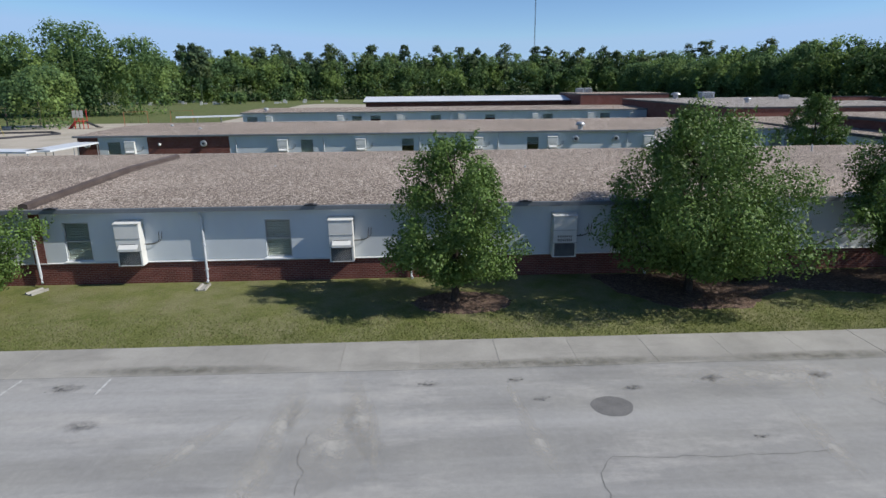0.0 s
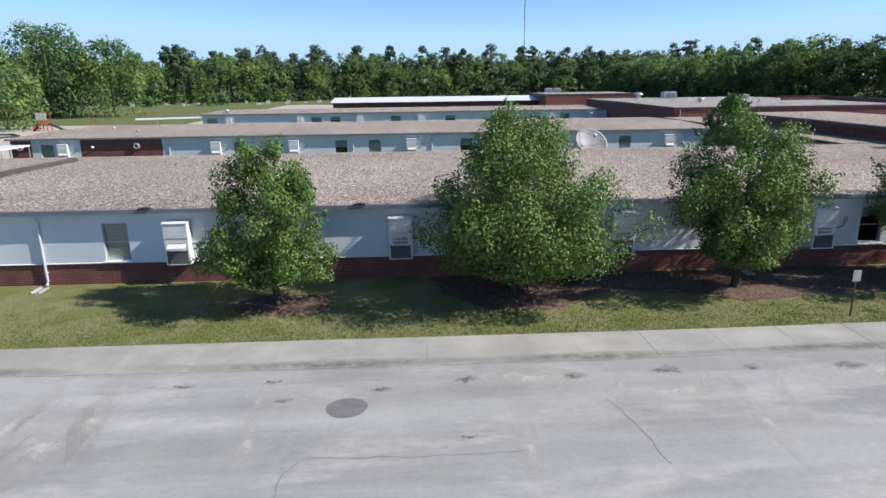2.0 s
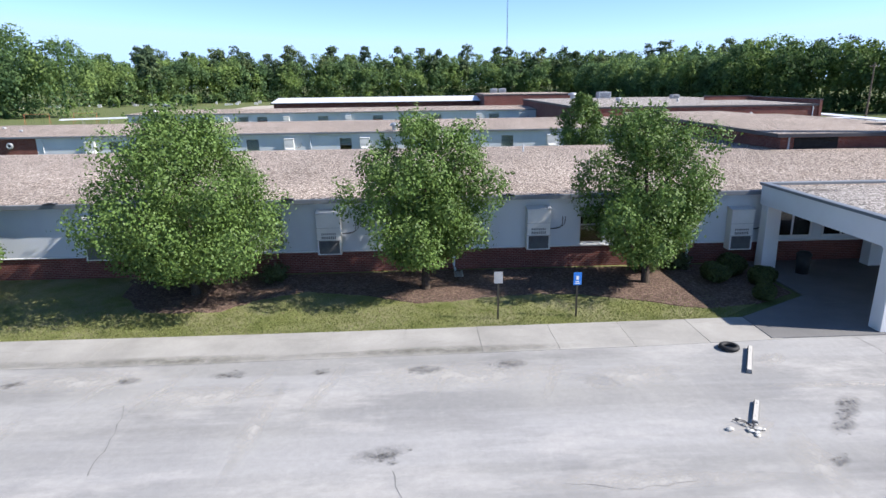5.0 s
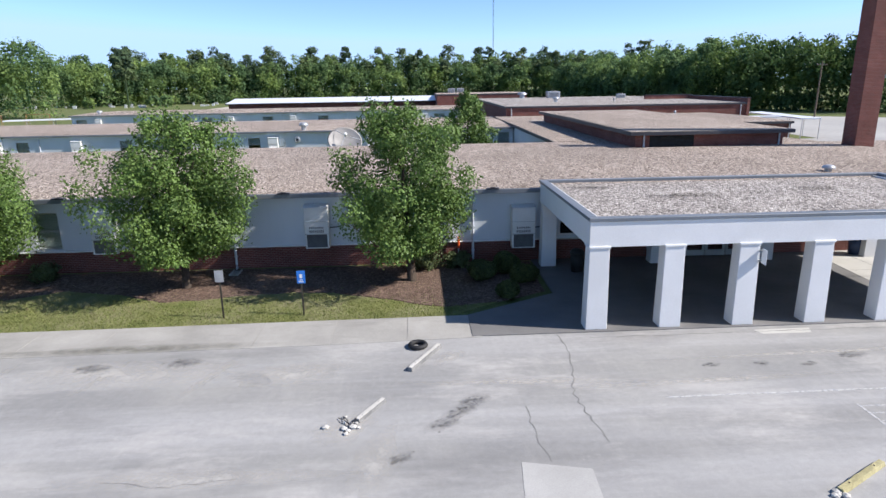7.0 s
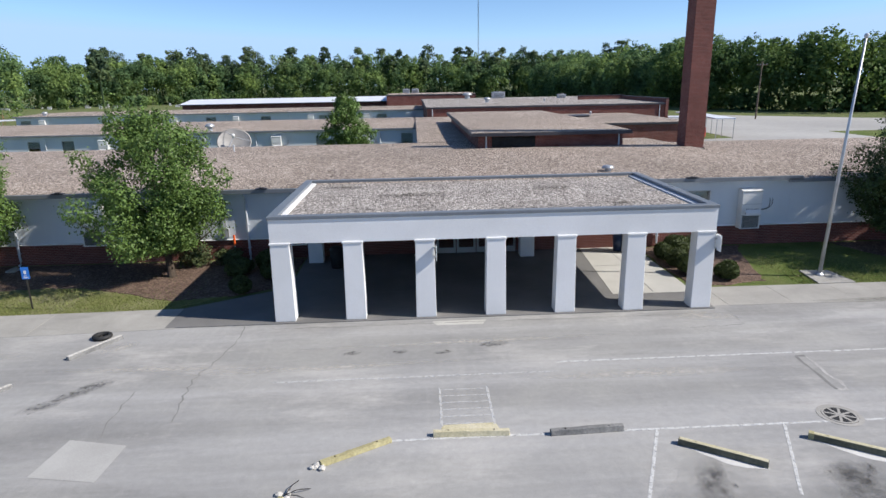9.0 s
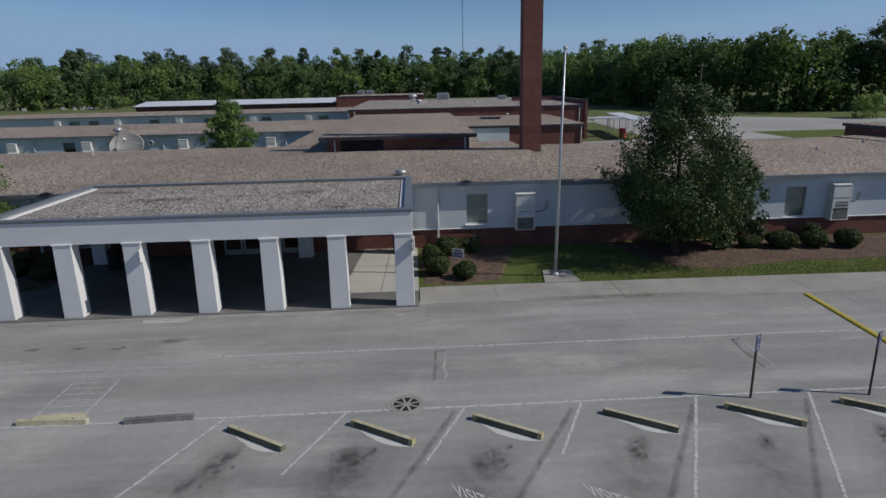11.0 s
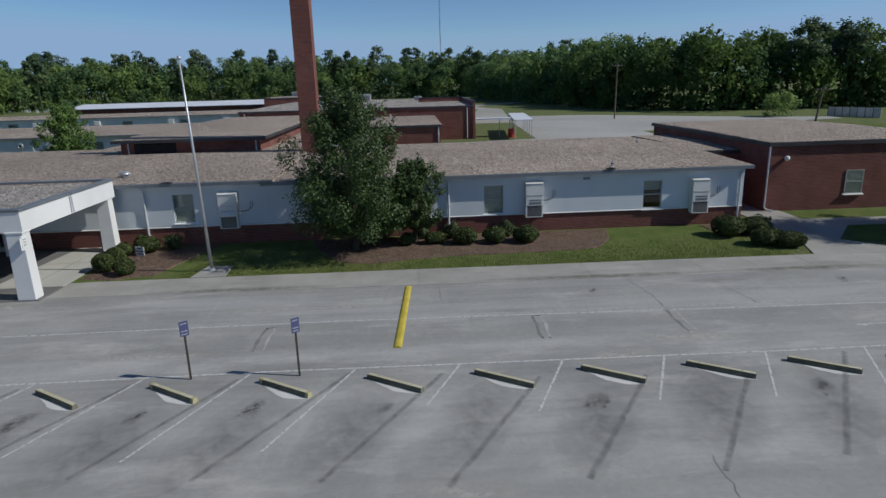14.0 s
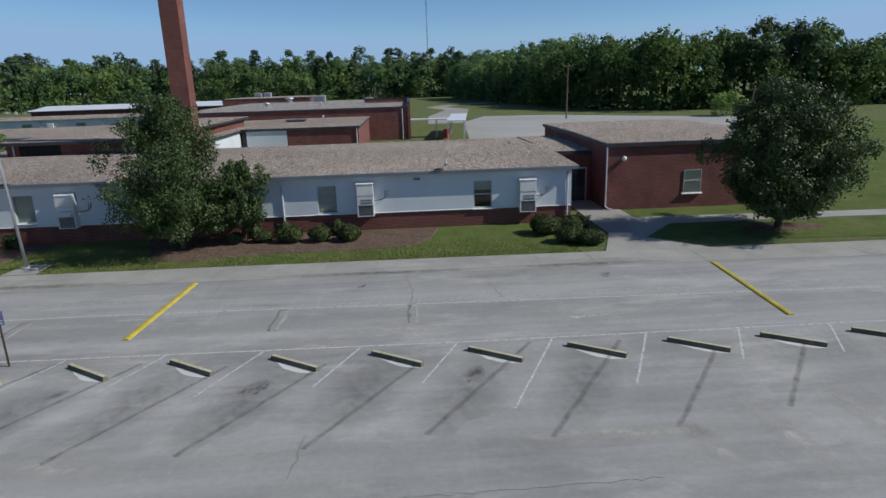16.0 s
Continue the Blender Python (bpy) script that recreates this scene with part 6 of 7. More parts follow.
blob("oil_stain", "dark ring shaped stain on the asphalt", -9.8, -11.6, 0.48, 0.36, M_OILSOFT, 4, 0.0035)
# pale worn spots near the kerb, then streaks
for k, (x, y, rx, ry, turn) in enumerate(((-4.7, -11.6, 0.38, 1.9, -4), (-2.75, -11.5, 0.42, 1.7, 12), (-3.4, -12.6, 0.9, 1.6, 4), (23.2, -15.35, 2.3, 0.3, 0), (70.05, -15.75, 1.3, 0.4, 14), (78.0, -21.6, 2.8, 0.3, -4), (64.9, -21.7, 1.6, 0.35, -4), (31.1, -11.6, 2.7, 0.16, -2), (29.1, -9.9, 0.5, 0.25, 50), (9.0, -9.9, 2.6, 0.5, 2), (20.0, -10.4, 3.4, 0.7, 0), (12.5, -11.0, 2.0, 0.6, 4), (48.3, -9.0, 0.9, 0.35, -10), (26.4, -13.6, 0.7, 0.45, 30))):
    blob("dust_patch", "pale dusty worn patch on the asphalt", x, y, rx * 1.25, ry * 1.3, M_DUST, 500 + k, 0.0018, turn)
for k, (x, y, rx, ry, turn) in enumerate(((81.4, -21.9, 0.35, 1.3, 10), (83.8, -21.6, 0.4, 1.2, 6), (79.6, -22.4, 0.3, 1.0, 14), (-6.6, -12.6, 0.22, 1.2, -30), (1.6, -12.8, 0.2, 1.3, 6), (8.4, -13.4, 0.2, 1.3, -4), (14.6, -12.6, 0.25, 1.6, -6), (24.6, -10.6, 1.6, 0.5, 12), (35.5, -11.9, 3.2, 0.16, 2), (40.5, -10.4, 3.6, 0.14, 2), (45.0, -13.0, 3.0, 0.2, 1), (27.2, -15.0, 0.4, 1.2, -14), (60.5, -10.6, 4.0, 0.14, -1), (56.0, -14.3, 2.6, 0.18, -1), (72.0, -14.6, 2.2, 0.3, -3))):
    blob("dust_patch", "pale dusty worn patch on the asphalt", x, y, rx * 1.25, ry * 1.3, M_DUST, 530 + k, 0.0018, turn)
for k, x in enumerate(STOPS[:12]):
    blob("bay_stain", "faint grey soiling where cars have stood", x - 0.2, -19.0, 1.15, 2.7, M_SOIL, 620 + k, 0.0012, -24, 0.6)
for k, x in enumerate(STOPS[:14]):
    rng_c = random.Random(560 + k)
    rim = [(0.15 + 1.68 * f, -0.09 - (0.2 + 0.04 * (k % 3)) * math.sin(math.pi * f ** 1.25) * rng_c.uniform(0.85, 1.1)) for f in (0.0, 0.12, 0.25, 0.38, 0.5, 0.62, 0.75, 0.87, 1.0)]
    ca, sa = 0.832, -0.555
    decal("chalky_patch", "pale bare asphalt beside a wheel stop", [(x + u * ca - v * sa, stop_row(x) + u * sa + v * ca) for u, v in [(0.12, -0.06)] + rim + [(1.84, -0.06)]], M_CHALK, 0.0022, "stain")
for k, (xa, ya, xb, yb, w) in enumerate(((-4.33, -10.3, -4.95, -12.6, 0.17), (-4.1, -10.6, -4.5, -12.2, 0.1), (-2.8, -10.3, -3.3, -12.8, 0.2), (-2.5, -10.8, -2.2, -14.2, 0.09), (-2.9, -11.2, -2.5, -13.2, 0.12), (-4.74, -12.7, -5.0, -15.4, 0.3), (1.3, -10.2, 1.5, -11.6, 0.1), (10.2, -9.6, 9.6, -11.2, 0.12), (12.0, -9.4, 11.2, -11.8, 0.14), (14.4, -9.4, 13.7, -11.4, 0.12), (16.4, -9.5, 15.6, -12.2, 0.14), (19.6, -9.6, 19.0, -11.4, 0.1), (22.8, -9.5, 22.0, -11.6, 0.12))):
    blob("dust_streak", "pale dusty streak rubbed into the asphalt", (xa + xb) / 2, (ya + yb) / 2, math.hypot(xb - xa, yb - ya) * 0.62, w * 1.7, M_DUST, 590 + k, 0.0015, math.degrees(math.atan2(yb - ya, xb - xa)), 0.5)


def crack(pts, seed, w=0.028):
    rng = random.Random(seed)
    fine = []
    for (xa, ya), (xb, yb) in zip(pts, pts[1:]):
        n = max(2, int(math.hypot(xb - xa, yb - ya) / 0.22))
        for k in range(n):
            f = k / n
            fine.append((xa + (xb - xa) * f + rng.uniform(-0.06, 0.06), ya + (yb - ya) * f + rng.uniform(-0.05, 0.05)))
    fine.append(pts[-1])
    bm = bmesh.new()
    rows = []
    for k, (x, y) in enumerate(fine):
        q, r = fine[max(0, k - 1)], fine[min(len(fine) - 1, k + 1)]
        length = math.hypot(r[0] - q[0], r[1] - q[1]) + 1e-6
        nx, ny = -(r[1] - q[1]) / length, (r[0] - q[0]) / length
        ww = w * rng.uniform(0.3, 1.0)
        rows.append((bm.verts.new((x + nx * ww, y + ny * ww, 0.0042)), bm.verts.new((x - nx * ww, y - ny * ww, 0.0042))))
    for p, q in zip(rows, rows[1:]):
        bm.faces.new((p[0], p[1], q[1], q[0]))
    tagged(new("crack", mesh_of("crack", bm, M_CRACK)), "thin dark crack wandering through the asphalt", "crack", kind="structure")


for k, c in enumerate(([(-3.9, -12.2), (-4.05, -13.25), (-3.8, -13.8), (-3.85, -14.6)], [(10.9, -11.4), (11.3, -13.0), (11.45, -14.4)], [(32.65, -8.5), (32.7, -10.1), (32.2, -12.4), (32.45, -14.6)], [(30.9, -12.9), (30.85, -14.3), (31.0, -15.25)],
                       [(49.35, -8.4), (49.3, -9.85), (47.4, -9.95)], [(8.4, -13.65), (5.9, -13.75), (3.2, -13.65), (2.75, -14.2), (2.65, -15.2)], [(64.0, -23.2), (70.0, -23.5), (78.0, -23.3)],
                       [(33.6, -8.85), (40.0, -8.8), (48.8, -8.78)], [(72.6, -8.6), (72.95, -10.8), (72.9, -12.6)], [(70.35, -20.9), (70.2, -22.6)], [(21.6, -15.3), (22.9, -15.6), (24.4, -15.4)], [(18.0, -14.7), (18.25, -15.8)], [(64.9, -8.6), (65.0, -10.6)], [(76.0, -10.2), (76.4, -12.2)])):
    crack(c, 600 + k, 0.022 if k in (2, 7) else 0.016)


def manhole(x, y):
    m = thing("manhole_cover", "round cast iron storm drain cover with spokes", "manhole cover", loc=(x, y, 0.0))
    bm = bmesh.new()
    lathe(bm, [(0.5, 0.001), (0.5, 0.006), (0.4, 0.008), (0.4, 0.001)], 28)
    part("collar", bm, M_CONCRETE, m, "worn concrete collar")
    bm = bmesh.new()
    lathe(bm, [(0.39, 0.002), (0.39, 0.014), (0.34, 0.014), (0.34, 0.002)], 28)
    for k in range(4):
        a = math.pi * k / 4 + 0.3
        c, s = math.cos(a), math.sin(a)
        slab(bm, [(0.33 * c - 0.03 * s, 0.33 * s + 0.03 * c), (-0.33 * c - 0.03 * s, -0.33 * s + 0.03 * c), (-0.33 * c + 0.03 * s, -0.33 * s - 0.03 * c), (0.33 * c + 0.03 * s, 0.33 * s - 0.03 * c)], 0.0005 * k + 0.009, 0.0005 * k + 0.012)
    part("grate", bm, M_CONCRETE, m, "pale worn spoked grate")
    # flat black disc paints the unlit depth between the spokes
    bm = bmesh.new()
    lathe(bm, [(0.38, 0.003), (0.38, 0.007)], 28)
    part("pit", bm, M_BLACK, m, "flat black disc painted as the unlit drain")


manhole(48.57, -15.55)


def cut_frame(x, ya, yb, w=0.3, lean=0.1):
    """A narrow trench repair, seen as a pale outline of chipped asphalt."""
    for k, (xa, y0, xb, y1) in enumerate(((x, ya, x + lean, yb), (x + w, ya, x + w + lean, yb), (x, ya, x + w, ya), (x + lean, yb, x + w + lean, yb))):
        stripe("trench_edge", "chipped pale edge of a narrow trench repair", xa, y0, xb, y1, 0.085, M_CHIP if k % 2 else M_CRACK, 0.0038, 0.9, int(x * 10) + k)


for x, lean in ((49.45, -0.1), (58.85, 0.0), (68.02, 0.0), (72.78, 0.0)):
    cut_frame(x, -12.35, -14.3, lean=lean)


def speed_hump(x, ya, yb, label):
    s = thing("speed_hump", label, "speed hump", "yellow speed humps", (x, 0, 0))
    n = 4
    for k in range(n):
        y0, y1 = ya + (yb - ya) * k / n, ya + (yb - ya) * (k + 1) / n - 0.02
        bm = bmesh.new()
        prism(bm, [(-0.14, 0.0), (-0.09, 0.04), (-0.04, 0.055), (0.04, 0.055), (0.09, 0.04), (0.14, 0.0)], 1, y1, y0)
        for v in bm.verts:
            v.co.x += 0.058 * (v.co.y - ya)
        part("segment", bm, M_YELLOW, s)


speed_hump(63.72, -8.6, -14.5, "yellow painted speed hump across the drive")
speed_hump(86.05, -9.0, -15.2, "yellow painted speed hump near the side path")


def ground_word(text, x, y, along_x, along_y, up_x, up_y, label):
    c = bpy.data.curves.new("word", "FONT")
    c.body, c.size, c.extrude = text, 1.0, 0.0
    tmp = bpy.data.objects.new("word", c)
    scene.collection.objects.link(tmp)
    bpy.context.view_layer.update()
    me = bpy.data.meshes.new_from_object(tmp.evaluated_get(bpy.context.evaluated_depsgraph_get()))
    bpy.data.objects.remove(tmp)
    me.materials.clear()
    me.materials.append(M_WORD)
    ob = new("painted_word", me)
    wide, high = max(v.co.x for v in me.vertices), max(v.co.y for v in me.vertices)
    for v in me.vertices:
        u, w = v.co.x / wide, v.co.y / high
        v.co = (u * along_x + w * up_x, u * along_y + w * up_y, 0)
    ob.matrix_basis = pose(x, y, 0.006)
    tagged(ob, label, "painted word", "painted bay words", kind="structure")


for x, y in ((49.6, -19.3), (52.3, -19.5)):
    ground_word("VISITOR", x, y, 1.12, -0.76, -0.1, 0.42, "worn white painted word on the bay")
stripe("arrow_shaft", "faint white painted arrow on the drive", 78.6, -14.4, 79.7, -14.35, 0.06, M_LINE, 0.004, 0.2, 5)
decal("arrow_head", "faint white painted arrow head", [(78.3, -14.41), (78.65, -14.25), (78.65, -14.57)], M_LINE, 0.0045)


# ---- the far yard ----
def utility_pole(x, y, h, lean, label):
    p = thing("utility_pole", label, "utility pole", "utility poles", (x, y, 0))
    bm = bmesh.new()
    tube(bm, [(0, 0, -0.5), (lean, 0, h)], [0.17, 0.11], 10)
    part("pole", bm, M_WOODPOLE, p)
    bm = bmesh.new()
    box(bm, lean * 0.95 - 1.0, -0.06, h - 0.7, lean * 0.95 + 1.0, 0.06, h - 0.58)
    part("crossarm", bm, M_WOODPOLE, p)
    for q in (-0.9, -0.3, 0.3, 0.9):
        bm = bmesh.new()
        lathe(bm, [(0.035, h - 0.58), (0.05, h - 0.5), (0.03, h - 0.42)], 8, (lean * 0.95 + q, 0, 0))
        part("insulator", bm, M_GALV, p)


utility_pole(104.4, 89.47, 10.6, 0.15, "bare wooden utility pole in the rear lot")
utility_pole(122.6, 55.4, 6.0, 0.75, "leaning bare wooden pole on the lawn")


def mast():
    m = thing("radio_mast", "very tall thin lattice radio mast far away", "mast", loc=(89.7, 460, 0))
    for a in range(3):
        c, s = math.cos(2.1 * a), math.sin(2.1 * a)
        bm = bmesh.new()
        tube(bm, [(0.32 * c, 0.32 * s, 0), (0.32 * c, 0.32 * s, 200)], 0.1, 5)
        part("leg", bm, M_DARKTRIM, m)
    bm = bmesh.new()
    for k in range(110):
        z = 1.8 * k
        tube(bm, [(0.32, 0, z), (-0.16, 0.27, z + 0.9), (-0.16, -0.27, z + 1.8)], 0.045, 4)
    part("bracing", bm, M_DARKTRIM, m)


mast()


def walkway(name, label, pts, z, w, post_gap=4.0):
    """A covered walkway: a flat metal roof on thin posts along plan points."""
    k = thing(name, label, "covered walkway", "covered walkways")
    for (xa, ya), (xb, yb) in zip(pts, pts[1:]):
        length = math.hypot(xb - xa, yb - ya)
        nx, ny = -(yb - ya) / length * w / 2, (xb - xa) / length * w / 2
        bm = bmesh.new()
        slab(bm, [(xa + nx, ya + ny), (xa - nx, ya - ny), (xb - nx, yb - ny), (xb + nx, yb + ny)], z, z + 0.16)
        part("roof_panel", bm, M_ROOFWHITE, k)
        for i in range(int(length / post_gap) + 1):
            f = min(1.0, i * post_gap / length)
            for sgn in (-0.85, 0.85):
                bm = bmesh.new()
                tube(bm, [(xa + (xb - xa) * f + nx * sgn, ya + (yb - ya) * f + ny * sgn, -0.1), (xa + (xb - xa) * f + nx * sgn, ya + (yb - ya) * f + ny * sgn, z)], 0.05, 6)
                part("post", bm, M_GALV, k)


walkway("covered_walkway", "white metal covered walkway at the wing end", [(-34.56, 38.84), (-34.99, 30.99), (-55.92, 34.92)], 2.5, 2.4)
walkway("covered_walkway", "pale blue white covered walkway behind the gymnasium", [(73.18, 59.08), (78.95, 58.33)], 2.5, 2.2)
walkway("covered_walkway", "pale covered walkway on thin posts by the lot", [(79.53, 52.05), (81.43, 69.59)], 2.55, 2.6)
walkway("covered_walkway", "far white covered walkway beside the third wing", [(-32.5, 90.57), (-43.3, 86.58)], 2.5, 3.0)
rb = thing("red_barrel", "red barrel standing by the walkway", "barrel", loc=(78.49, 56.24, 0))
bm = bmesh.new()
lathe(bm, [(0.45, -0.03), (0.47, 0.5), (0.45, 1.2), (0.4, 1.25)], 14)
part("body", bm, M_RED, rb)
bm = bmesh.new()
lathe(bm, [(0.5, 0.55), (0.5, 0.65)], 14)
part("hoop", bm, M_RED, rb)


def play_tower():
    p = thing("play_slide", "red and cream plastic play tower with slide", "playground", loc=(-66.19, 99.14, 0))
    for x, y in ((-0.8, -0.8), (0.8, -0.8), (0.8, 0.8), (-0.8, 0.8)):
        bm = bmesh.new()
        tube(bm, [(x, y, -0.1), (x, y, 3.6)], 0.08, 8)
        part("post", bm, M_RED, p)
    bm = bmesh.new()
    box(bm, -0.85, -0.85, 1.4, 0.85, 0.85, 1.5)
    part("deck", bm, M_RED, p)
    bm = bmesh.new()
    for a in ((-1.0, -0.95, -0.35), (-0.2, -0.95, 0.3), (0.45, -0.95, 1.0)):
        box(bm, a[0], -0.95, 2.1, a[2], -0.88, 3.5)
    part("panel", bm, M_STOPWHITE, p, "cream plastic panels")
    bm = bmesh.new()
    prism(bm, [(0.9, 1.45), (3.2, 0.35), (3.9, 0.3), (3.9, 0.18), (3.1, 0.2), (0.9, 1.3)], 1, -0.5, 0.5)
    # black stands in for the shade on this chute
    part("slide", bm, M_BLACK, p, "slide chute painted black as if in shade")
    bm = bmesh.new()
    prism(bm, [(-0.9, 1.5), (-2.2, 0.2), (-2.5, 0.0), (-2.1, 0.0), (-0.9, 1.2)], 1, -0.6, 0.4)
    part("ladder", bm, M_RED, p)


play_tower()


def timber_edge(pts, label):
    e = thing("timber_border", label, "timber border", "timber borders")
    for (xa, ya), (xb, yb) in zip(pts, pts[1:]):
        length = math.hypot(xb - xa, yb - ya)
        nx, ny = -(yb - ya) / length * 0.15, (xb - xa) / length * 0.15
        bm = bmesh.new()
        slab(bm, [(xa + nx, ya + ny), (xa - nx, ya - ny), (xb - nx, yb - ny), (xb + nx, yb + ny)], -0.05, 0.3)
        part("timber", bm, M_DARKTRIM, e)


timber_edge([(-80.81, 87.13), (-66.32, 88.95), (-62.43, 84.48), (-69.07, 73.66), (-79.68, 70.26)], "dark timber border round the play pit")


def swing(x, y, turn, mat, label):
    s = thing("swing_frame", label, "swing", "swing frames", (x, y, 0), turn)
    for q in (-2.2, 2.2):
        for d in (-1, 1):
            bm = bmesh.new()
            tube(bm, [(q, 1.0 * d, -0.1), (q, 0, 2.8)], 0.035, 6)
            part("leg", bm, mat, s)
    bm = bmesh.new()
    tube(bm, [(-2.3, 0, 2.8), (2.3, 0, 2.8)], 0.035, 6)
    part("top_bar", bm, mat, s)
    for q in (-0.9, 0.9):
        bm = bmesh.new()
        box(bm, q - 0.25, -0.1, 0.5, q + 0.25, 0.1, 0.54)
        for d in (-0.22, 0.22):
            tube(bm, [(q + d, 0, 0.54), (q + d, 0, 2.78)], 0.012, 4)
        part("seat", bm, M_BLACK, s)


swing(-58.66, 106.1, 20, M_ORANGE, "rusty orange swing frame on the sand")
swing(-50.23, 108.6, 10, M_ORANGE, "rusty orange swing frame on the sand")
swing(-71.42, 79.51, 0, M_YELLOW, "yellow swing frame in the play pit")


def field_post(x, y):
    p = thing("fence_post", "dark timber post at the field edge", "post", "field posts", (x, y, 0))
    bm = bmesh.new()
    tube(bm, [(0, 0, -0.2), (0.25, 0, 5.4)], [0.14, 0.1], 8)
    part("shaft", bm, M_WOODPOLE, p)
    bm = bmesh.new()
    lathe(bm, [(0.16, 5.3), (0.05, 5.5)], 8, (0.25, 0, 0))
    part("cap", bm, M_DARKTRIM, p)


field_post(-86.3, 108.7)
field_post(-80.25, 110)


def graves():
    rng = random.Random(77)
    bm = bmesh.new()
    for k in range(38):
        x, y = rng.uniform(-140, -34), rng.uniform(232, 262)
        w, h = rng.uniform(0.3, 0.9), rng.uniform(0.5, 1.2)
        box(bm, x - w, y - 0.15, -0.1, x + w, y + 0.15, h)
    tagged(new("headstones", mesh_of("headstones", bm, M_STONE)), "rows of small pale headstones in a far graveyard", "graveyard", kind="stuff")


graves()
for k, (x, y, r, h) in enumerate(((-98.9, 227.4, 2.0, 4.3), (-76.8, 234.7, 2.8, 4.6), (-73.1, 238.6, 2.3, 5.0), (-125.3, 221.7, 2.3, 3.9), (-137.7, 221.9, 2.3, 3.9), (-111.5, 219.6, 1.9, 3.6))):
    wood("field_shrub", "round yellow green shrub in the grave field", [(x, y, h, 2 * r)], 700 + k, M_FOREST, 700, 0.5, False, "")


def screen_fence():
    f = thing("bin_enclosure", "pale slatted fence round rubbish containers", "fence", loc=(140.8, 79.1, 0), turn=-71)
    for k in range(7):
        bm = bmesh.new()
        box(bm, k * 1.38, -0.05, 0, k * 1.38 + 1.3, 0.05, 1.6)
        part("panel", bm, M_GALV if k % 3 else M_STOPWHITE, f)
        bm = bmesh.new()
        box(bm, k * 1.38 - 0.08, -0.09, -0.1, k * 1.38 + 0.0, 0.09, 1.75)
        part("post", bm, M_POST, f)


screen_fence()


def kitchen_front():
    y = 36.64
    bm = bmesh.new()
    box(bm, 54.95, y - 0.04, 0.8, 59.4, y, 3.18)
    part("panel", bm, M_SIDING, kitchen, "pale grey wall panel")
    bm = bmesh.new()
    for k in range(5):
        box(bm, 54.48 + k * 0.09, y - 0.06, 0.0, 54.53 + k * 0.09, y, 3.18)
    part("louvre", bm, M_DARKTRIM, kitchen)
    bm = bmesh.new()
    tube(bm, [(67.2, y - 0.08, 3.2), (67.2, y - 0.08, 0.1)], 0.06, 8)
    part("downspout", bm, M_PIPE, kitchen)
    hatch = thing("roof_hatch", "low dark metal hatch on the kitchen roof", "roof hatch", loc=(58.7, 47.5, 3.44))
    bm = bmesh.new()
    box(bm, -1.1, -0.9, 0, 1.1, 0.9, 0.22)
    part("curb", bm, M_DARKTRIM, hatch, bevel=0.02)
    bm = bmesh.new()
    prism(bm, [(-1.0, 0.222), (-1.0, 0.27), (0.0, 0.36), (1.0, 0.27), (1.0, 0.222)], 0, -1.2, 1.2)
    part("lid", bm, M_DARKTRIM, hatch)
    # raised wall along the end and the back of the gymnasium roof
    for name, x0, y0, x1, y1, top in (("end_wall", 72.97, 56.0, 73.35, 74.2, 5.2), ("parapet", 65.7, 74.22, 73.35, 74.6, 5.32)):
        bm = bmesh.new()
        box(bm, x0, y0, -0.3 if name == "end_wall" else 4.4, x1, y1, top)
        part(name, bm, M_BRICK, gym)
        bm = bmesh.new()
        box(bm, x0 - 0.06, y0 - 0.06, top + 0.002, x1 + 0.06, y1 + (0.0 if name == "end_wall" else 0.06), top + 0.1)
        part("coping", bm, M_DARKTRIM, gym)


kitchen_front()
bm = bmesh.new()
for k in range(8):
    prism(bm, [(14.04, 3.42 + 0.1 * k), (14.04, 3.44 + 0.1 * k), (14.096, 3.5 + 0.1 * k), (14.096, 3.48 + 0.1 * k)], 0, 43.9, 46.9)
box(bm, 43.9, 14.085, 3.4, 46.9, 14.097, 4.22)
part("louvre_band", bm, M_BLACK, upper, "black louvred vents")
for house, x, y, top in ((gym, 72.2, 56.12, 4.4), (gym, 41.2, 56.12, 4.4), (upper, 43.5, 14.02, 4.25), (upper, 52.7, 14.02, 4.25)):
    bm = bmesh.new()
    tube(bm, [(x, y, top), (x, y, 3.2 if house is upper else 0.1)], 0.06, 8)
    part("downspout", bm, M_PIPE, house)


# ---- pavement slabs and blades of grass, the many small pieces ----
def curve_at(points, x):
    return float(np.interp(x, [p[0] for p in points], [p[1] for p in points]))


BACK = [(-60, -7.6), (-15, -6.85), (0, -6.85), (15, -6.85), (30, -6.58), (49, -6.1), (60, -6.2), (75, -6.35), (97, -6.75), (140, -8.1)]
FRONT = [(-60, -9.7), (-14, -8.85), (0, -9.0), (12, -9.0), (25, -8.75), (33, -8.4), (50, -8.1), (66, -8.45), (76, -8.6), (86, -8.75), (96, -9.1), (140, -10.6)]
walk_base = thing("pavement", "grey concrete pavement of separate slabs along the drive", "pavement", kind="structure")


def slab_bed(xa, xb):
    xs = [xa + (xb - xa) * k / 20 for k in range(21)]
    bm = bmesh.new()
    slab(bm, [(x, curve_at(FRONT, x) + 0.02) for x in xs] + [(x, curve_at(BACK, x) - 0.02) for x in xs[::-1]], -0.2, 0.004)
    part("slab_bed", bm, M_CONCRETE, walk_base)


slab_bed(-52, 30.0)
slab_bed(49.05, 119)


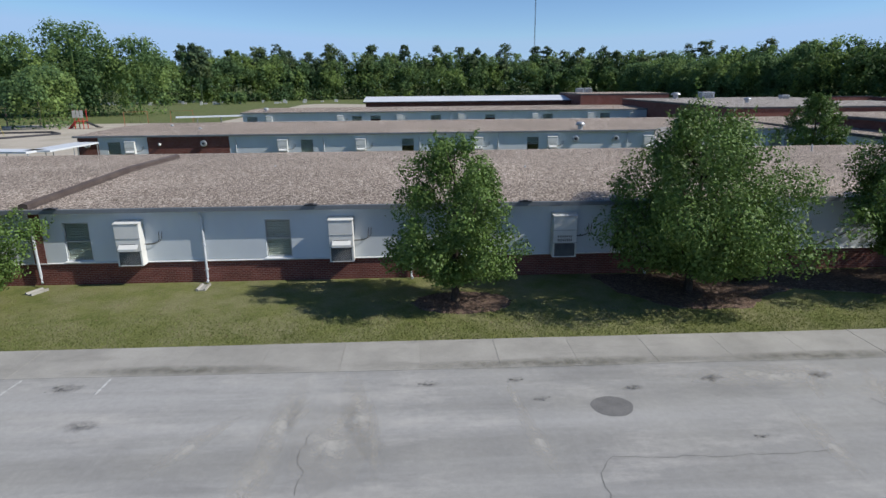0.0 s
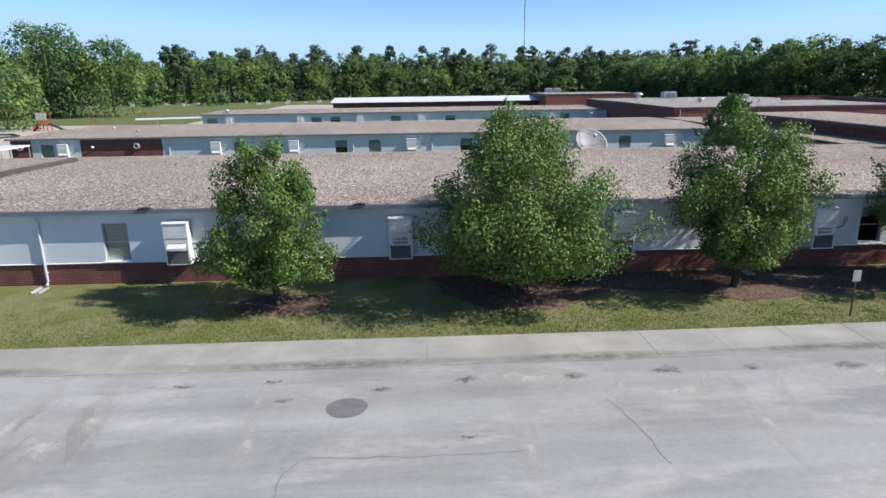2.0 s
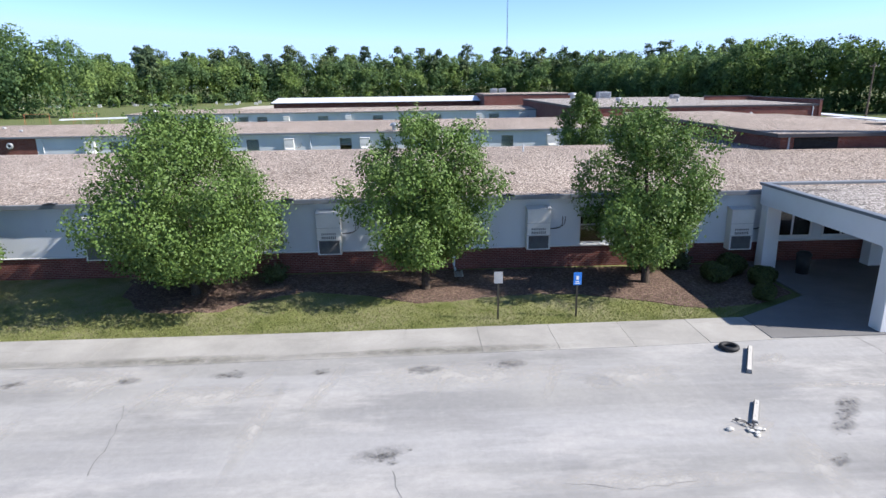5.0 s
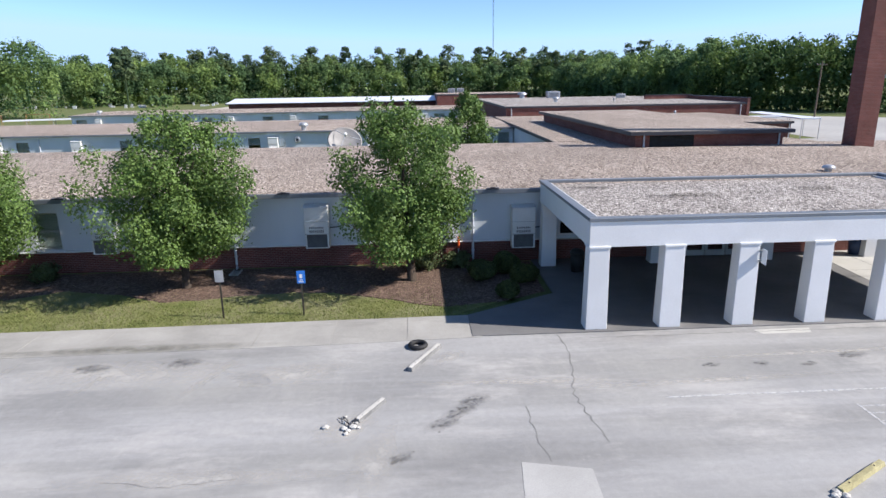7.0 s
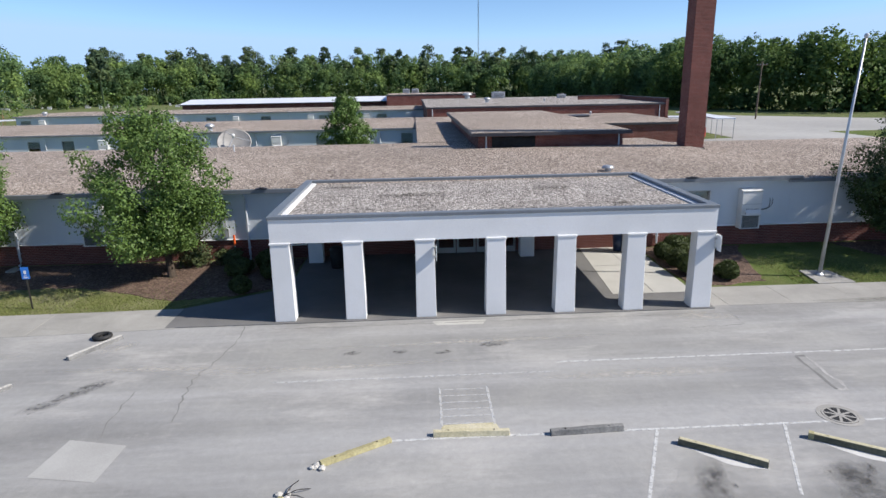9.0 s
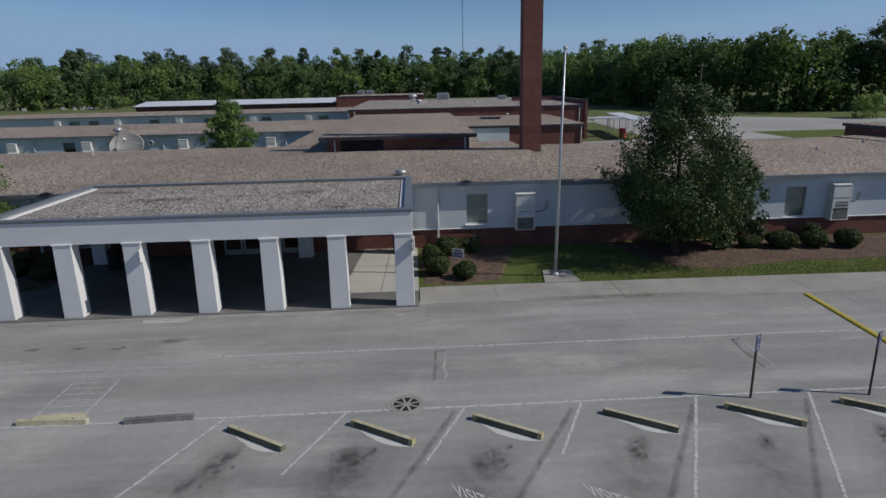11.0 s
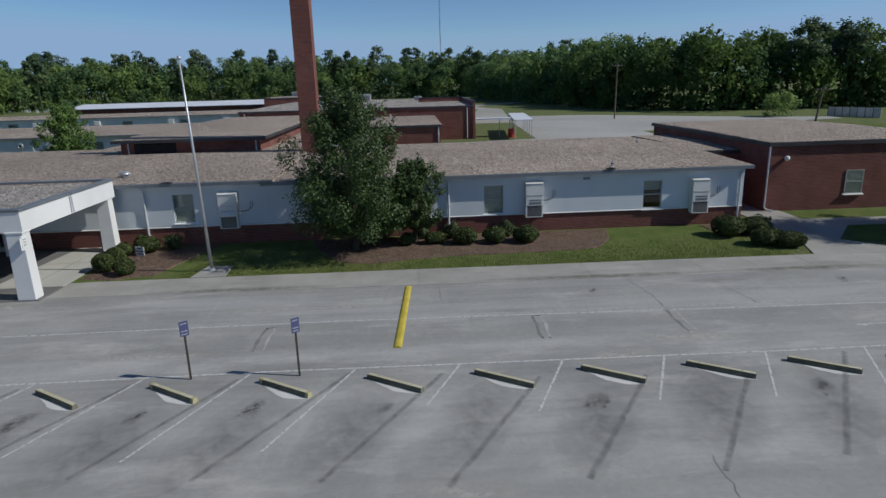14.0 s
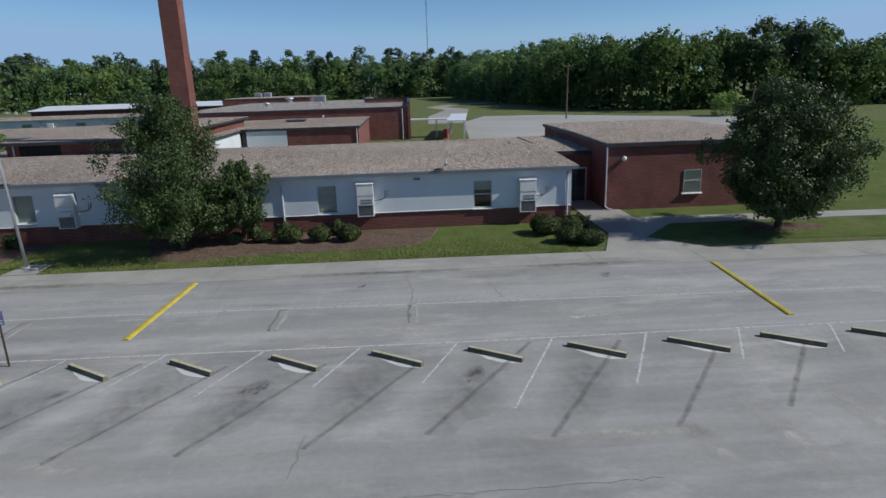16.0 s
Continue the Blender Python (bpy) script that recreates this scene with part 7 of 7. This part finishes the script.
def pavement_slabs():
    rng = random.Random(5)
    x = -52.0
    while x < 120:
        nxt = x + 2.42
        if not (30.0 < (x + nxt) / 2 < 48.9):
            g = 0.006
            z = 0.0105 + rng.uniform(-0.003, 0.003)
            bm = bmesh.new()
            slab(bm, [(x + g, curve_at(FRONT, x + g)), (nxt - g, curve_at(FRONT, nxt - g)), (nxt - g, curve_at(BACK, nxt - g)), (x + g, curve_at(BACK, x + g))], -0.1, z)
            part("slab", bm, M_SLAB, walk_base)
        x = nxt


pavement_slabs()


def forecourt_joints():
    for k, (xa, ya, xb, yb) in enumerate(((46.25, -2.95, 49.0, -2.95), (47.7, -0.1, 47.5, -6.5), (33.6, -5.5, 46.0, -5.5))):
        stripe("joint", "dark joint in the entrance concrete", xa, ya, xb, yb, 0.03, M_CRACK, 0.042, 0.2, 900 + k)


forecourt_joints()


def tufts(name, label, x0, x1, edge, n, seed, mat):
    """Short grass blades standing along a lawn edge and over it."""
    rng = np.random.default_rng(seed)
    x = rng.uniform(x0, x1, n)
    back = np.interp(x, [p[0] for p in edge], [p[1] for p in edge])
    y = back + 0.02 + np.abs(rng.normal(0, 1, n)) * 1.6
    keep = y < -0.15
    x, y = x[keep], y[keep]
    n = len(x)
    a = rng.random(n) * 6.28
    h = 0.025 + 0.04 * rng.random(n)
    w = 0.018
    base = np.stack([x, y, np.zeros(n)], 1)
    side = np.stack([np.cos(a) * w, np.sin(a) * w, np.zeros(n)], 1)
    tip = base + np.stack([rng.normal(0, 0.03, n), rng.normal(0, 0.03, n), h], 1)
    v = np.stack([base - side, base + side, tip], 1).reshape(-1, 3)
    f = np.arange(3 * n).reshape(-1, 3)
    tagged(cloud(name, v.tolist(), f.tolist(), mat), label, "grass", kind="stuff")


tufts("grass", "short uneven lawn grass blades", -25, 30, BACK, 36000, 41, M_BLADE)
tufts("grass", "short uneven lawn grass blades", 53.5, 81, BACK, 20000, 42, M_BLADE)


def litter():
    """Fallen leaves and twigs on the beds, lawn and pavement edge."""
    rng = np.random.default_rng(9)
    n = 1500
    x = np.concatenate([rng.uniform(-18, 32, n), rng.uniform(50, 84, n // 2)])
    y = np.concatenate([rng.uniform(-6.3, -0.4, n), rng.uniform(-6.0, -0.4, n // 2)])
    p = np.stack([x, y, np.full(len(x), 0.05)], 1)
    nrm = np.stack([rng.normal(0, 0.3, len(x)), rng.normal(0, 0.3, len(x)), np.ones(len(x))], 1)
    v, f = quads(p, nrm, 0.045, rng, 1.6)
    tagged(cloud("fallen_leaves", v.tolist(), f.tolist(), M_DRYLEAF), "scattered dry fallen leaves", "leaves", kind="stuff")


litter()
